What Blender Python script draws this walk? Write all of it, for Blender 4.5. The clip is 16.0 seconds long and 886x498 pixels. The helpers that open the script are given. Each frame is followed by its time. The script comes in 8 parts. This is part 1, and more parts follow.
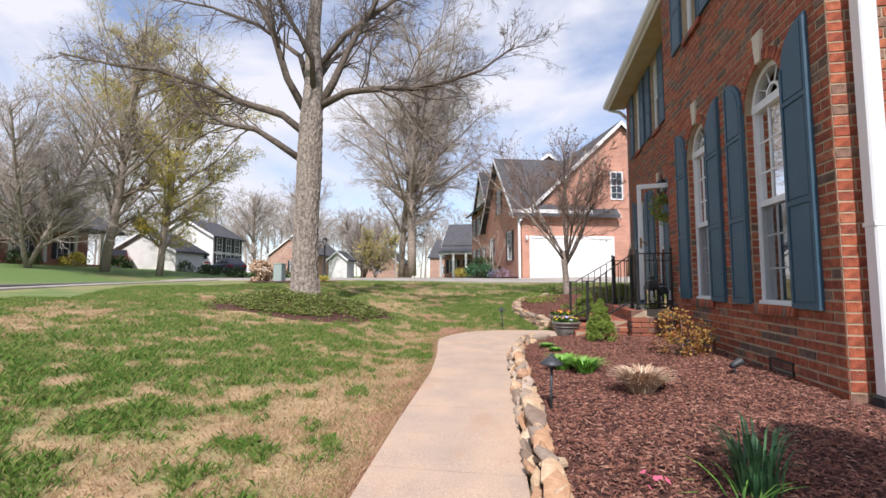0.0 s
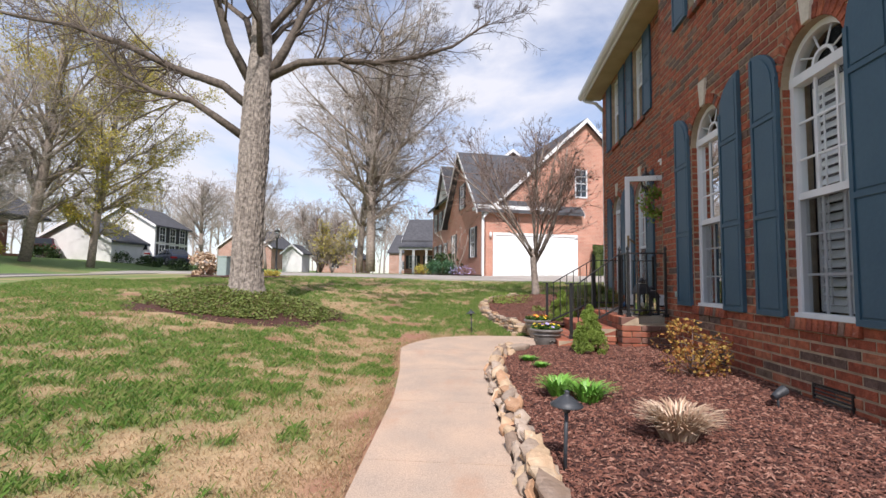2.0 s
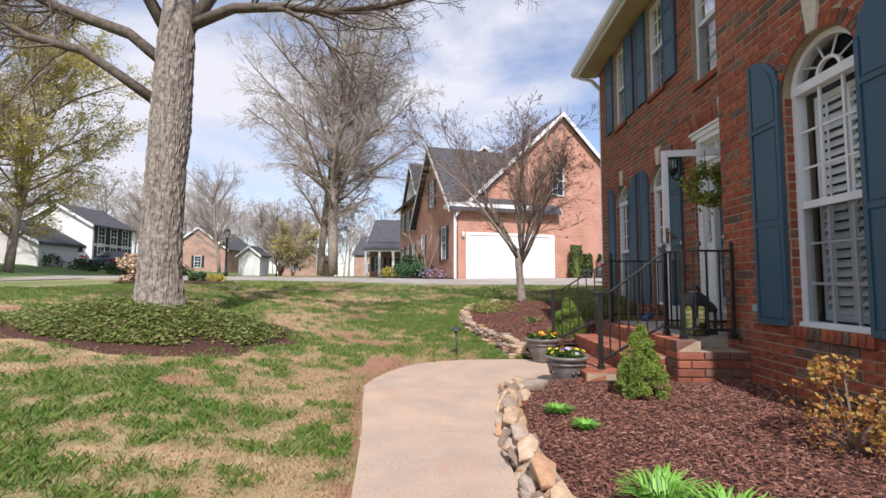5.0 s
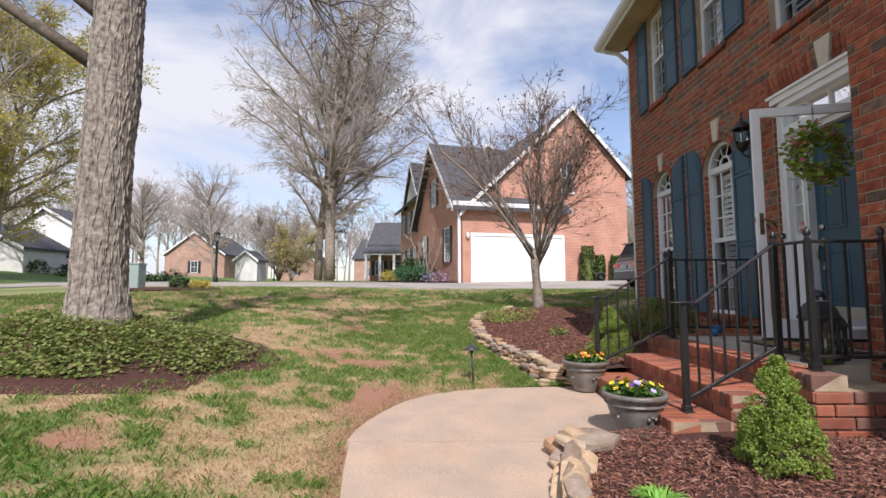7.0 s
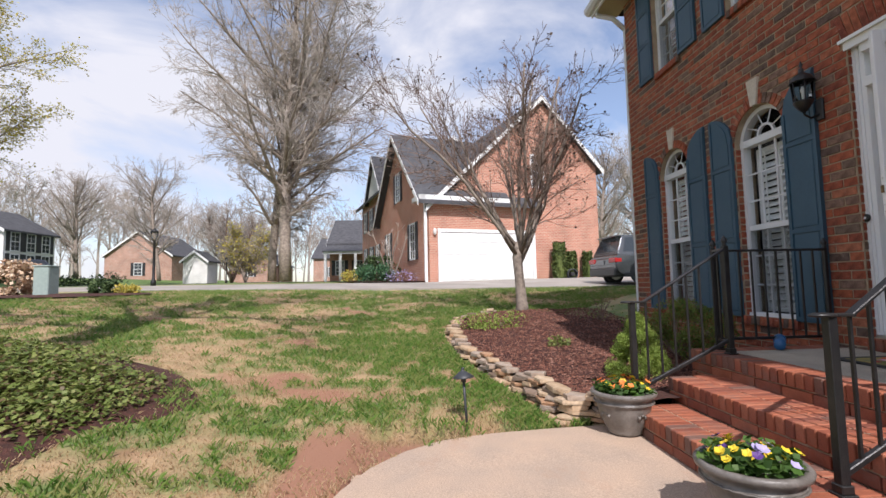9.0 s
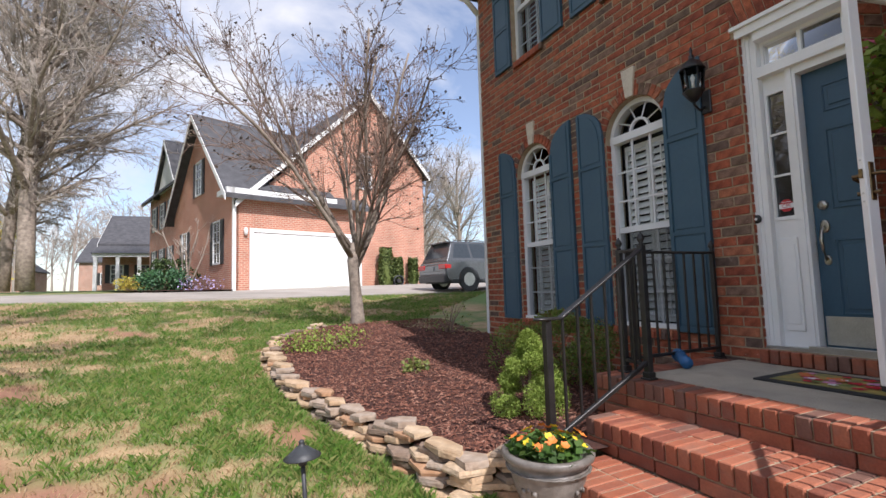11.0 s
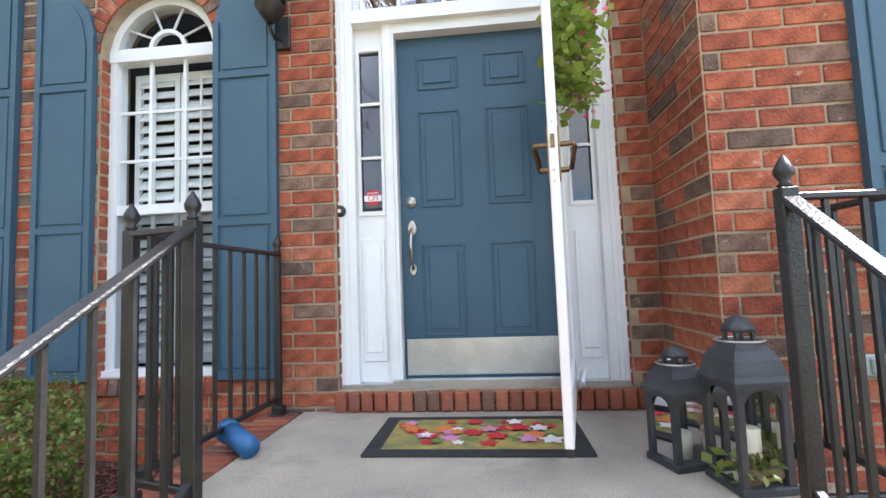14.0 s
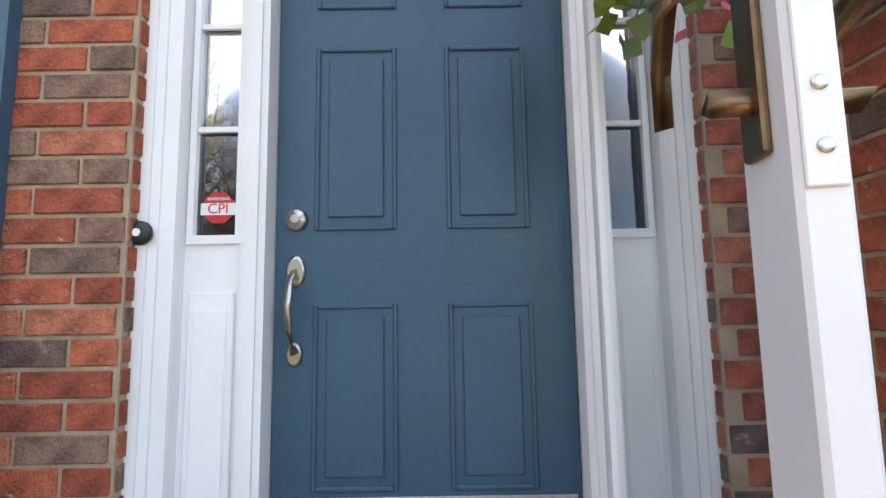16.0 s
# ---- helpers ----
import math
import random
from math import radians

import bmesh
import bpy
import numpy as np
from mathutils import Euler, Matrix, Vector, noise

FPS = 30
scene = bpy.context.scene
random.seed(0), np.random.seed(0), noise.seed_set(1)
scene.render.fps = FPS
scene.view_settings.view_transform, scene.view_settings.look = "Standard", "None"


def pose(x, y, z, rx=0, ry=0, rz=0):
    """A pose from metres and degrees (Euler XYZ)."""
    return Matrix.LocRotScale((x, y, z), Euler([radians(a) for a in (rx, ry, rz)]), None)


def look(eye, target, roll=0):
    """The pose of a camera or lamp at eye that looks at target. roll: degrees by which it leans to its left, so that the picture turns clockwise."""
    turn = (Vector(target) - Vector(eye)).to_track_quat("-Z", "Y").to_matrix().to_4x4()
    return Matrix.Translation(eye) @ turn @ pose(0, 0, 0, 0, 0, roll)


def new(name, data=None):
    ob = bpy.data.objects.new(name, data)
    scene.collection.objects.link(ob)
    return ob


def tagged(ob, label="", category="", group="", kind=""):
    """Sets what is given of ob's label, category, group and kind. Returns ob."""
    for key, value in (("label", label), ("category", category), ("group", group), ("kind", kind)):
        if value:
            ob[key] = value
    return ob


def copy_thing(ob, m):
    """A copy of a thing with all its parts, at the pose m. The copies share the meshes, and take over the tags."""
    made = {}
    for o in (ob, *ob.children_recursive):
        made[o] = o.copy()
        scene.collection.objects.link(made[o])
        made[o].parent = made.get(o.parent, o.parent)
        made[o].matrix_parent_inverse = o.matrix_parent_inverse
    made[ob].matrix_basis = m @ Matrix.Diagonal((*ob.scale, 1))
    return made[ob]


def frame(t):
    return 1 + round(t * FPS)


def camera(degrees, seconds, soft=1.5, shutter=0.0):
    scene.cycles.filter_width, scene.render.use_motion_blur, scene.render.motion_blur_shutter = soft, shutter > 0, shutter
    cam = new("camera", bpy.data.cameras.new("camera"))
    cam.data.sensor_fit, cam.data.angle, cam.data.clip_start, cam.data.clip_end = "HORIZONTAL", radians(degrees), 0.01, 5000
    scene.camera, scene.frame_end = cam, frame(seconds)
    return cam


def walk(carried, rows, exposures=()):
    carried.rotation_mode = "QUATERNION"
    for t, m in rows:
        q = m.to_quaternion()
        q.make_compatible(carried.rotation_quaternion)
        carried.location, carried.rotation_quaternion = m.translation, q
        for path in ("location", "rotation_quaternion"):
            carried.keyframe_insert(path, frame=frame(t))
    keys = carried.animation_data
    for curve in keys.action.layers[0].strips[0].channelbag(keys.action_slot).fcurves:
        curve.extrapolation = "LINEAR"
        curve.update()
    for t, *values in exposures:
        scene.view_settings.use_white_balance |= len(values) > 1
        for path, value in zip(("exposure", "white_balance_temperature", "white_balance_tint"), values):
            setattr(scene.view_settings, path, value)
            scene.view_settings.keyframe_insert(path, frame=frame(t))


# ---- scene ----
cam = camera(87.4, 16.0)
PATH = [
    (0, (0.75, 2.904, 0.935), (0.398, 4.867, 1.088), -0.1),
    (0.5, (0.675, 3.172, 0.95), (0.363, 5.142, 1.1), 0.3),
    (1, (0.571, 3.394, 0.987), (0.325, 5.374, 1.129), 0.8),
    (1.5, (0.517, 3.664, 0.99), (0.317, 5.649, 1.135), 1.0),
    (2, (0.475, 3.96, 1.003), (0.297, 5.947, 1.139), 0.7),
    (2.5, (0.404, 4.277, 1.017), (0.263, 6.268, 1.142), 0.5),
    (3, (0.345, 4.564, 1.029), (0.257, 6.557, 1.159), -0.0),
    (3.5, (0.306, 4.892, 1.052), (0.228, 6.885, 1.187), -0.3),
    (4, (0.26, 5.221, 1.046), (0.202, 7.215, 1.188), -0.1),
    (4.2, (0.24, 5.364, 1.058), (0.195, 7.359, 1.197), -0.0),
    (6.3, (0.048, 6.839, 1.102), (0.021, 8.832, 1.262), 0.3),
    (6.5, (0.047, 6.996, 1.111), (0.018, 8.989, 1.271), 0.1),
    (7, (0.009, 7.37, 1.114), (-0.028, 9.364, 1.275), -0.2),
    (7.5, (-0.041, 7.746, 1.128), (-0.072, 9.74, 1.285), -0.4),
    (8, (-0.062, 8.132, 1.118), (-0.061, 10.125, 1.276), -0.9),
    (8.2, (-0.083, 8.277, 1.125), (-0.065, 10.271, 1.281), -1.0),
    (10.3, (-0.223, 9.847, 1.185), (0.314, 11.766, 1.351), -0.9),
    (10.5, (-0.213, 9.998, 1.176), (0.42, 11.888, 1.345), -0.9),
    (11, (-0.146, 10.359, 1.194), (0.725, 12.152, 1.358), -1.7),
    (11.5, (-0.06, 10.707, 1.202), (1.086, 12.339, 1.352), -2.3),
    (12, (0.077, 11.003, 1.186), (1.51, 12.391, 1.333), -3.0),
    (12.5, (0.301, 11.273, 1.181), (1.969, 12.366, 1.328), -3.7),
    (13, (0.476, 11.502, 1.183), (2.325, 12.25, 1.341), -3.3),
    (13.5, (0.789, 11.668, 1.168), (2.737, 12.082, 1.346), -2.9),
    (13.7, (0.892, 11.65, 1.187), (2.859, 11.967, 1.368), -2.1),
    (14, (1.115, 11.706, 1.214), (3.1, 11.902, 1.367), -2.1),
    (14.5, (1.472, 11.776, 1.217), (3.465, 11.773, 1.382), -0.4),
    (15, (1.824, 11.782, 1.26), (3.815, 11.716, 1.431), 0.9),
    (15.2, (1.952, 11.777, 1.281), (3.942, 11.716, 1.466), 1.1),
    (15.5, (2.16, 11.715, 1.354), (4.152, 11.721, 1.529), 0.8),
    (16, (2.416, 11.707, 1.461), (4.404, 11.709, 1.675), -0.9),
]
walk(cam, [(t, look(eye, target, roll)) for t, eye, target, roll in PATH],
     [(0.0, 0.34, 6330, 17), (8.2, 0.25, 6330, 17), (10.5, 0.36, 6330, 17), (11.5, 0.57, 6320, 16), (12.5, 1.12, 6320, 15), (13.5, 1.85, 6050, 12), (14.5, 2.22, 6020, 11), (15.2, 2.16, 6000, 12), (16.0, 1.94, 6000, 14)])

# ---- light ----
SUN_FROM = Vector((0.10, -0.99, 0)).normalized()
SUN_EL = radians(47)
sun_data = bpy.data.lights.new("sun", "SUN")
sun_data.energy, sun_data.angle, sun_data.color = 4.2, radians(0.6), (1.0, 0.965, 0.91)
sun_ob = new("sun", sun_data)
to_sun = Vector((SUN_FROM.x * math.cos(SUN_EL), SUN_FROM.y * math.cos(SUN_EL), math.sin(SUN_EL)))
sun_ob.matrix_world = look(to_sun * 100, (0, 0, 0))
world = bpy.data.worlds.new("sky")
scene.world = world
world.use_nodes = True
wn, wl = world.node_tree.nodes, world.node_tree.links
wn.clear()
w_out, w_bg = wn.new("ShaderNodeOutputWorld"), wn.new("ShaderNodeBackground")
sky = wn.new("ShaderNodeTexSky")
sky.sky_type, sky.sun_disc = "NISHITA", False
sky.sun_elevation, sky.sun_rotation = SUN_EL, math.atan2(SUN_FROM.x, SUN_FROM.y)
sky.air_density, sky.dust_density, sky.ozone_density = 1.0, 0.8, 1.6
cloud = wn.new("ShaderNodeTexNoise")
cloud.inputs["Scale"].default_value, cloud.inputs["Detail"].default_value = 1.9, 8
cloud.inputs["Roughness"].default_value, cloud.inputs["Distortion"].default_value = 0.55, 0.5
w_tc, w_map = wn.new("ShaderNodeTexCoord"), wn.new("ShaderNodeMapping")
w_map.inputs["Scale"].default_value, w_map.inputs["Location"].default_value = (1.0, 1.0, 2.1), (0.35, 0.2, 0.1)
wl.new(w_tc.outputs["Generated"], w_map.inputs["Vector"]), wl.new(w_map.outputs["Vector"], cloud.inputs["Vector"])
c_ramp = wn.new("ShaderNodeValToRGB")
c_ramp.color_ramp.elements[0].position, c_ramp.color_ramp.elements[1].position = 0.41, 0.60
c_ramp.color_ramp.elements[0].color = (0.13, 0.13, 0.13, 1)
c_mix = wn.new("ShaderNodeMixRGB")
c_mix.inputs["Color2"].default_value = (4.7, 4.85, 5.1, 1)
wl.new(cloud.outputs["Fac"], c_ramp.inputs["Fac"])
wl.new(c_ramp.outputs["Color"], c_mix.inputs["Fac"])
wl.new(sky.outputs["Color"], c_mix.inputs["Color1"])
wl.new(c_mix.outputs["Color"], w_bg.inputs["Color"])
w_bg.inputs["Strength"].default_value = 0.15
wl.new(w_bg.outputs["Background"], w_out.inputs["Surface"])


# ---- materials ----
def mat(name, c1, c2=None, scale=8.0, rough=0.7, bump=0.0, bscale=60.0, metal=0.0, fine=0.25, spread=None, island=None, spec=0.5, lo=0.35, hi=0.65):
    """Two tones mixed by a coarse and a fine noise, with fine relief. spread: list of tones picked at random for each object (or island)."""
    m = bpy.data.materials.new(name)
    m.use_nodes = True
    n, l = m.node_tree.nodes, m.node_tree.links
    b = n["Principled BSDF"]
    b.inputs["Roughness"].default_value, b.inputs["Metallic"].default_value = rough, metal
    b.inputs["Specular IOR Level"].default_value = spec
    c2 = c2 or tuple(v * 0.8 for v in c1)
    tc = n.new("ShaderNodeTexCoord")
    a = n.new("ShaderNodeTexNoise")
    a.inputs["Scale"].default_value, a.inputs["Detail"].default_value = scale, 6
    f = n.new("ShaderNodeTexNoise")
    f.inputs["Scale"].default_value, f.inputs["Detail"].default_value = bscale, 4
    l.new(tc.outputs["Object"], a.inputs["Vector"]), l.new(tc.outputs["Object"], f.inputs["Vector"])
    r = n.new("ShaderNodeMapRange")
    r.inputs["From Min"].default_value, r.inputs["From Max"].default_value = lo, hi
    l.new(a.outputs["Fac"], r.inputs["Value"])
    x = n.new("ShaderNodeMixRGB")
    x.inputs["Color1"].default_value, x.inputs["Color2"].default_value = (*c1, 1), (*c2, 1)
    l.new(r.outputs["Result"], x.inputs["Fac"])
    last = x.outputs["Color"]
    if spread:
        rp = n.new("ShaderNodeValToRGB")
        rp.color_ramp.interpolation = "CONSTANT"
        for i, c in enumerate(spread):
            e = rp.color_ramp.elements[i] if i < 2 else rp.color_ramp.elements.new(i / len(spread))
            e.position, e.color = i / len(spread), (*c, 1)
        if island:
            g = n.new("ShaderNodeNewGeometry")
            l.new(g.outputs["Random Per Island"], rp.inputs["Fac"])
        else:
            g = n.new("ShaderNodeObjectInfo")
            l.new(g.outputs["Random"], rp.inputs["Fac"])
        x2 = n.new("ShaderNodeMixRGB")
        x2.blend_type, x2.inputs["Fac"].default_value = "MULTIPLY", 1.0
        l.new(last, x2.inputs["Color1"]), l.new(rp.outputs["Color"], x2.inputs["Color2"])
        last = x2.outputs["Color"]
    x3 = n.new("ShaderNodeMixRGB")
    x3.blend_type, x3.inputs["Fac"].default_value = "OVERLAY", fine
    l.new(last, x3.inputs["Color1"]), l.new(f.outputs["Fac"], x3.inputs["Color2"])
    l.new(x3.outputs["Color"], b.inputs["Base Color"])
    if bump:
        bp = n.new("ShaderNodeBump")
        bp.inputs["Strength"].default_value, bp.inputs["Distance"].default_value = bump, 0.01
        l.new(f.outputs["Fac"], bp.inputs["Height"]), l.new(bp.outputs["Normal"], b.inputs["Normal"])
    return m


BRICK_TONES = [(0.40, 0.105, 0.045), (0.35, 0.088, 0.040), (0.45, 0.135, 0.062), (0.30, 0.075, 0.038), (0.40, 0.105, 0.048), (0.19, 0.125, 0.088),
               (0.42, 0.120, 0.055), (0.34, 0.085, 0.040), (0.25, 0.150, 0.105), (0.44, 0.155, 0.078), (0.37, 0.095, 0.045), (0.15, 0.095, 0.072), (0.41, 0.110, 0.050), (0.31, 0.082, 0.042)]
M_BRICK = mat("brick", (1.02, 1.0, 1.0), (0.56, 0.50, 0.48), 15, 0.85, 0.9, 95, spread=BRICK_TONES, fine=0.5)
M_BRICKS = mat("bricks", (1.02, 1.0, 1.0), (0.56, 0.50, 0.48), 15, 0.85, 0.9, 95, spread=BRICK_TONES, island=True, fine=0.5)
M_STEPBRICK = mat("step_brick", (1, 1, 1), (0.75, 0.7, 0.7), 7, 0.8, 0.4, 90, fine=0.3,
                  spread=[(0.36, 0.112, 0.055), (0.30, 0.085, 0.043), (0.40, 0.14, 0.075), (0.25, 0.078, 0.045), (0.33, 0.11, 0.06), (0.19, 0.095, 0.068)])
M_MORTAR = mat("mortar", (0.43, 0.33, 0.225), (0.31, 0.24, 0.16), 9, 0.95, 0.6, 140)
M_WHITE = mat("white_paint", (0.80, 0.80, 0.79), (0.74, 0.74, 0.73), 3, 0.45, 0.08, 40, fine=0.06)
M_VINYL = mat("white_vinyl", (0.74, 0.74, 0.74), (0.69, 0.70, 0.71), 5, 0.35, 0.03, 40, fine=0.05)
M_BLUE = mat("blue_paint", (0.036, 0.088, 0.135), (0.030, 0.075, 0.118), 2.5, 0.42, 0.1, 45, fine=0.1)
M_SHUTTER = mat("shutter_blue", (0.034, 0.085, 0.130), (0.042, 0.096, 0.14), 3, 0.5, 0.12, 30, fine=0.12)
M_STEEL = mat("brushed_steel", (0.62, 0.61, 0.59), (0.5, 0.5, 0.49), 6, 0.35, 0.1, 120, metal=0.9)
M_NICKEL = mat("nickel", (0.55, 0.52, 0.46), (0.42, 0.39, 0.34), 20, 0.28, 0.05, 80, metal=1.0)
M_BRONZE = mat("aged_brass", (0.28, 0.19, 0.09), (0.18, 0.12, 0.07), 25, 0.35, 0.1, 80, metal=1.0)
M_IRON = mat("black_iron", (0.012, 0.012, 0.013), (0.022, 0.021, 0.02), 12, 0.38, 0.25, 120, fine=0.2)
M_DARKMETAL = mat("dark_grey_metal", (0.045, 0.05, 0.055), (0.03, 0.032, 0.036), 10, 0.5, 0.15, 80)
M_CONCRETE = mat("concrete", (0.52, 0.375, 0.27), (0.38, 0.30, 0.235), 2.4, 0.9, 0.5, 120, fine=0.5, lo=0.3, hi=0.75)
M_SLAB = mat("stoop_concrete", (0.47, 0.41, 0.32), (0.31, 0.28, 0.235), 3.0, 0.9, 0.5, 150, fine=0.5, lo=0.3, hi=0.7)
M_DRIVE = mat("drive_concrete", (0.36, 0.325, 0.285), (0.27, 0.245, 0.215), 0.6, 0.9, 0.2, 60)
M_ASPHALT = mat("asphalt", (0.10, 0.095, 0.09), (0.075, 0.072, 0.07), 0.7, 0.9, 0.3, 70)
M_MULCHBED = mat("mulch_bed", (0.085, 0.030, 0.020), (0.045, 0.017, 0.012), 22, 0.95, 1.0, 70, fine=0.6)
M_CHIP = mat("mulch_chip", (1, 1, 1), (0.7, 0.65, 0.6), 30, 0.95, 0.3, 120, island=True,
             spread=[(0.18, 0.072, 0.048), (0.12, 0.047, 0.033), (0.25, 0.105, 0.07), (0.07, 0.03, 0.023), (0.19, 0.082, 0.058), (0.34, 0.18, 0.13)])
M_STONE = mat("fieldstone", (1, 1, 1), (0.72, 0.66, 0.6), 9, 0.9, 0.8, 40, fine=0.4,
              spread=[(0.50, 0.37, 0.24), (0.34, 0.27, 0.21), (0.58, 0.45, 0.31), (0.27, 0.20, 0.15), (0.48, 0.29, 0.17), (0.42, 0.34, 0.27), (0.55, 0.40, 0.26)])
M_BARK = mat("oak_bark", (0.36, 0.31, 0.26), (0.15, 0.125, 0.105), 16, 0.95, 1.0, 40, fine=0.5)
M_BARKLIGHT = mat("pale_bark", (0.33, 0.275, 0.225), (0.20, 0.16, 0.13), 9, 0.95, 0.6, 40, fine=0.35)
# oak bark darkened: the limbs' shaded look against the sky is in the colour
M_LIMB_SHADED = mat("shaded_limb_bark", (0.15, 0.12, 0.095), (0.08, 0.063, 0.05), 14, 0.95, 0.7, 40, fine=0.4)
M_TWIG = mat("twig", (0.15, 0.115, 0.09), (0.10, 0.078, 0.06), 3, 0.95, fine=0.2)
# distant twigs: pale grey haze mixed into the colour
M_TWIGHAZE = mat("hazed_far_twig", (0.43, 0.375, 0.325), (0.34, 0.295, 0.255), 1, 0.95, fine=0.2)
M_TWIGRED = mat("reddish_twig", (0.24, 0.165, 0.13), (0.17, 0.115, 0.09), 3, 0.95, fine=0.2)
M_LEAF = mat("green_leaf", (1, 1, 1), (0.75, 0.8, 0.7), 6, 0.6, island=True, fine=0.1, spread=[(0.07, 0.15, 0.025), (0.10, 0.20, 0.035), (0.05, 0.11, 0.02), (0.13, 0.22, 0.05)])
M_CONIFER = mat("conifer_leaf", (1, 1, 1), (0.8, 0.8, 0.7), 6, 0.7, island=True, fine=0.1, spread=[(0.26, 0.36, 0.06), (0.33, 0.44, 0.09), (0.20, 0.29, 0.05), (0.38, 0.47, 0.11)])
M_IVY = mat("ivy_leaf", (1, 1, 1), (0.75, 0.8, 0.7), 6, 0.55, island=True, fine=0.1, spread=[(0.20, 0.26, 0.06), (0.26, 0.31, 0.08), (0.15, 0.20, 0.05), (0.32, 0.34, 0.11), (0.22, 0.15, 0.075), (0.29, 0.34, 0.10)])
M_BUD = mat("yellow_bud", (1, 1, 1), (0.8, 0.8, 0.7), 2, 0.7, island=True, fine=0.1, spread=[(0.66, 0.55, 0.12), (0.58, 0.51, 0.13), (0.70, 0.54, 0.11), (0.52, 0.51, 0.15)])
M_ORANGE = mat("rust_leaf", (1, 1, 1), (0.8, 0.7, 0.6), 6, 0.7, island=True, fine=0.1, spread=[(0.50, 0.24, 0.06), (0.44, 0.30, 0.08), (0.36, 0.15, 0.05), (0.55, 0.38, 0.10)])
M_EVERGREEN = mat("evergreen_leaf", (1, 1, 1), (0.8, 0.8, 0.7), 4, 0.7, island=True, fine=0.1, spread=[(0.035, 0.07, 0.02), (0.05, 0.095, 0.025), (0.07, 0.11, 0.03)])
M_BOXLEAF = mat("box_leaf", (1, 1, 1), (0.8, 0.8, 0.7), 4, 0.6, island=True, fine=0.1, spread=[(0.15, 0.24, 0.04), (0.21, 0.30, 0.06), (0.11, 0.18, 0.035), (0.28, 0.33, 0.08), (0.28, 0.18, 0.07)])
M_GRASS = mat("grass_blade", (1, 1, 1), (0.8, 0.9, 0.7), 2, 0.6, island=True, fine=0.1, spread=[(0.125, 0.235, 0.04), (0.165, 0.28, 0.053), (0.105, 0.195, 0.036), (0.23, 0.30, 0.075), (0.33, 0.33, 0.12), (0.27, 0.29, 0.095)])
M_STRAW = mat("straw_blade", (1, 1, 1), (0.85, 0.8, 0.75), 2, 0.8, island=True, fine=0.1, spread=[(0.52, 0.37, 0.21), (0.45, 0.31, 0.17), (0.58, 0.44, 0.27), (0.36, 0.25, 0.14)])
M_CLAY = mat("terracotta_grey_glaze", (0.21, 0.19, 0.17), (0.13, 0.115, 0.10), 12, 0.4, 0.3, 60)
M_SHINGLE = mat("grey_shingle", (0.085, 0.085, 0.092), (0.055, 0.055, 0.06), 3, 0.9, 0.5, 30, fine=0.5)
M_SOFFIT = mat("cream_soffit", (0.46, 0.37, 0.20), (0.40, 0.32, 0.17), 3, 0.7)
M_BLACK = mat("black_shutter", (0.018, 0.019, 0.021), (0.025, 0.025, 0.027), 4, 0.5)
M_SIDING = mat("white_siding", (0.72, 0.71, 0.68), (0.66, 0.65, 0.62), 2, 0.7, 0.1, 20)
# near black stands in for the shade of unlit spaces
M_UNLIT = mat("unlit_near_black", (0.05, 0.05, 0.05), (0.03, 0.03, 0.03), 2, 0.9)
M_RUBBER = mat("black_rubber", (0.018, 0.018, 0.019), (0.028, 0.028, 0.028), 20, 0.8, 0.4, 120)
M_WAX = mat("cream_wax", (0.78, 0.72, 0.58), (0.74, 0.68, 0.54), 5, 0.5, fine=0.05)
M_SCREEN = mat("insect_screen", (0.10, 0.105, 0.11), (0.08, 0.085, 0.09), 3, 0.8)
M_BLUEPVC = mat("blue_downspout_tube", (0.03, 0.13, 0.30), (0.025, 0.11, 0.26), 8, 0.4)
M_CAST = mat("limestone", (0.62, 0.55, 0.45), (0.54, 0.47, 0.38), 12, 0.9, 0.3, 70)


def let_through(m, share):
    """Thin leaves let part of the light through."""
    n, l = m.node_tree.nodes, m.node_tree.links
    b, out = n["Principled BSDF"], n["Material Output"]
    t, x = n.new("ShaderNodeBsdfTranslucent"), n.new("ShaderNodeMixShader")
    x.inputs["Fac"].default_value = share
    l.new(b.inputs["Base Color"].links[0].from_socket, t.inputs["Color"])
    l.new(b.outputs["BSDF"], x.inputs[1]), l.new(t.outputs["BSDF"], x.inputs[2]), l.new(x.outputs["Shader"], out.inputs["Surface"])


for m in (M_LEAF, M_CONIFER, M_IVY, M_BUD, M_ORANGE, M_BOXLEAF, M_GRASS, M_STRAW):
    let_through(m, 0.4)


def plain(name, c, rough=0.5, metal=0.0):
    return mat(name, c, tuple(v * 0.88 for v in c), 14, rough, 0.05, 80, metal, fine=0.1)


M_SILVER = plain("silver_car_paint", (0.15, 0.16, 0.17), 0.22, 0.6)
M_CARWHITE = plain("white_car_paint", (0.75, 0.75, 0.76), 0.3)
M_CARRED = plain("red_car_paint", (0.22, 0.015, 0.02), 0.3)
M_CARBLUE = plain("dark_car_paint", (0.05, 0.07, 0.11), 0.3)
M_TAIL = plain("red_lens", (0.45, 0.02, 0.02), 0.2)
M_YELLOW, M_PURPLE, M_FORANGE, M_LILAC = (plain("yellow_petal", (0.75, 0.55, 0.03), 0.6), plain("purple_petal", (0.10, 0.04, 0.20), 0.6),
                                          plain("orange_petal", (0.75, 0.22, 0.04), 0.6), plain("lilac_petal", (0.42, 0.36, 0.60), 0.6))
M_PINK = plain("pink_petal", (0.60, 0.12, 0.20), 0.6)
M_TRANSF = plain("pale_green_steel", (0.30, 0.37, 0.34), 0.6)
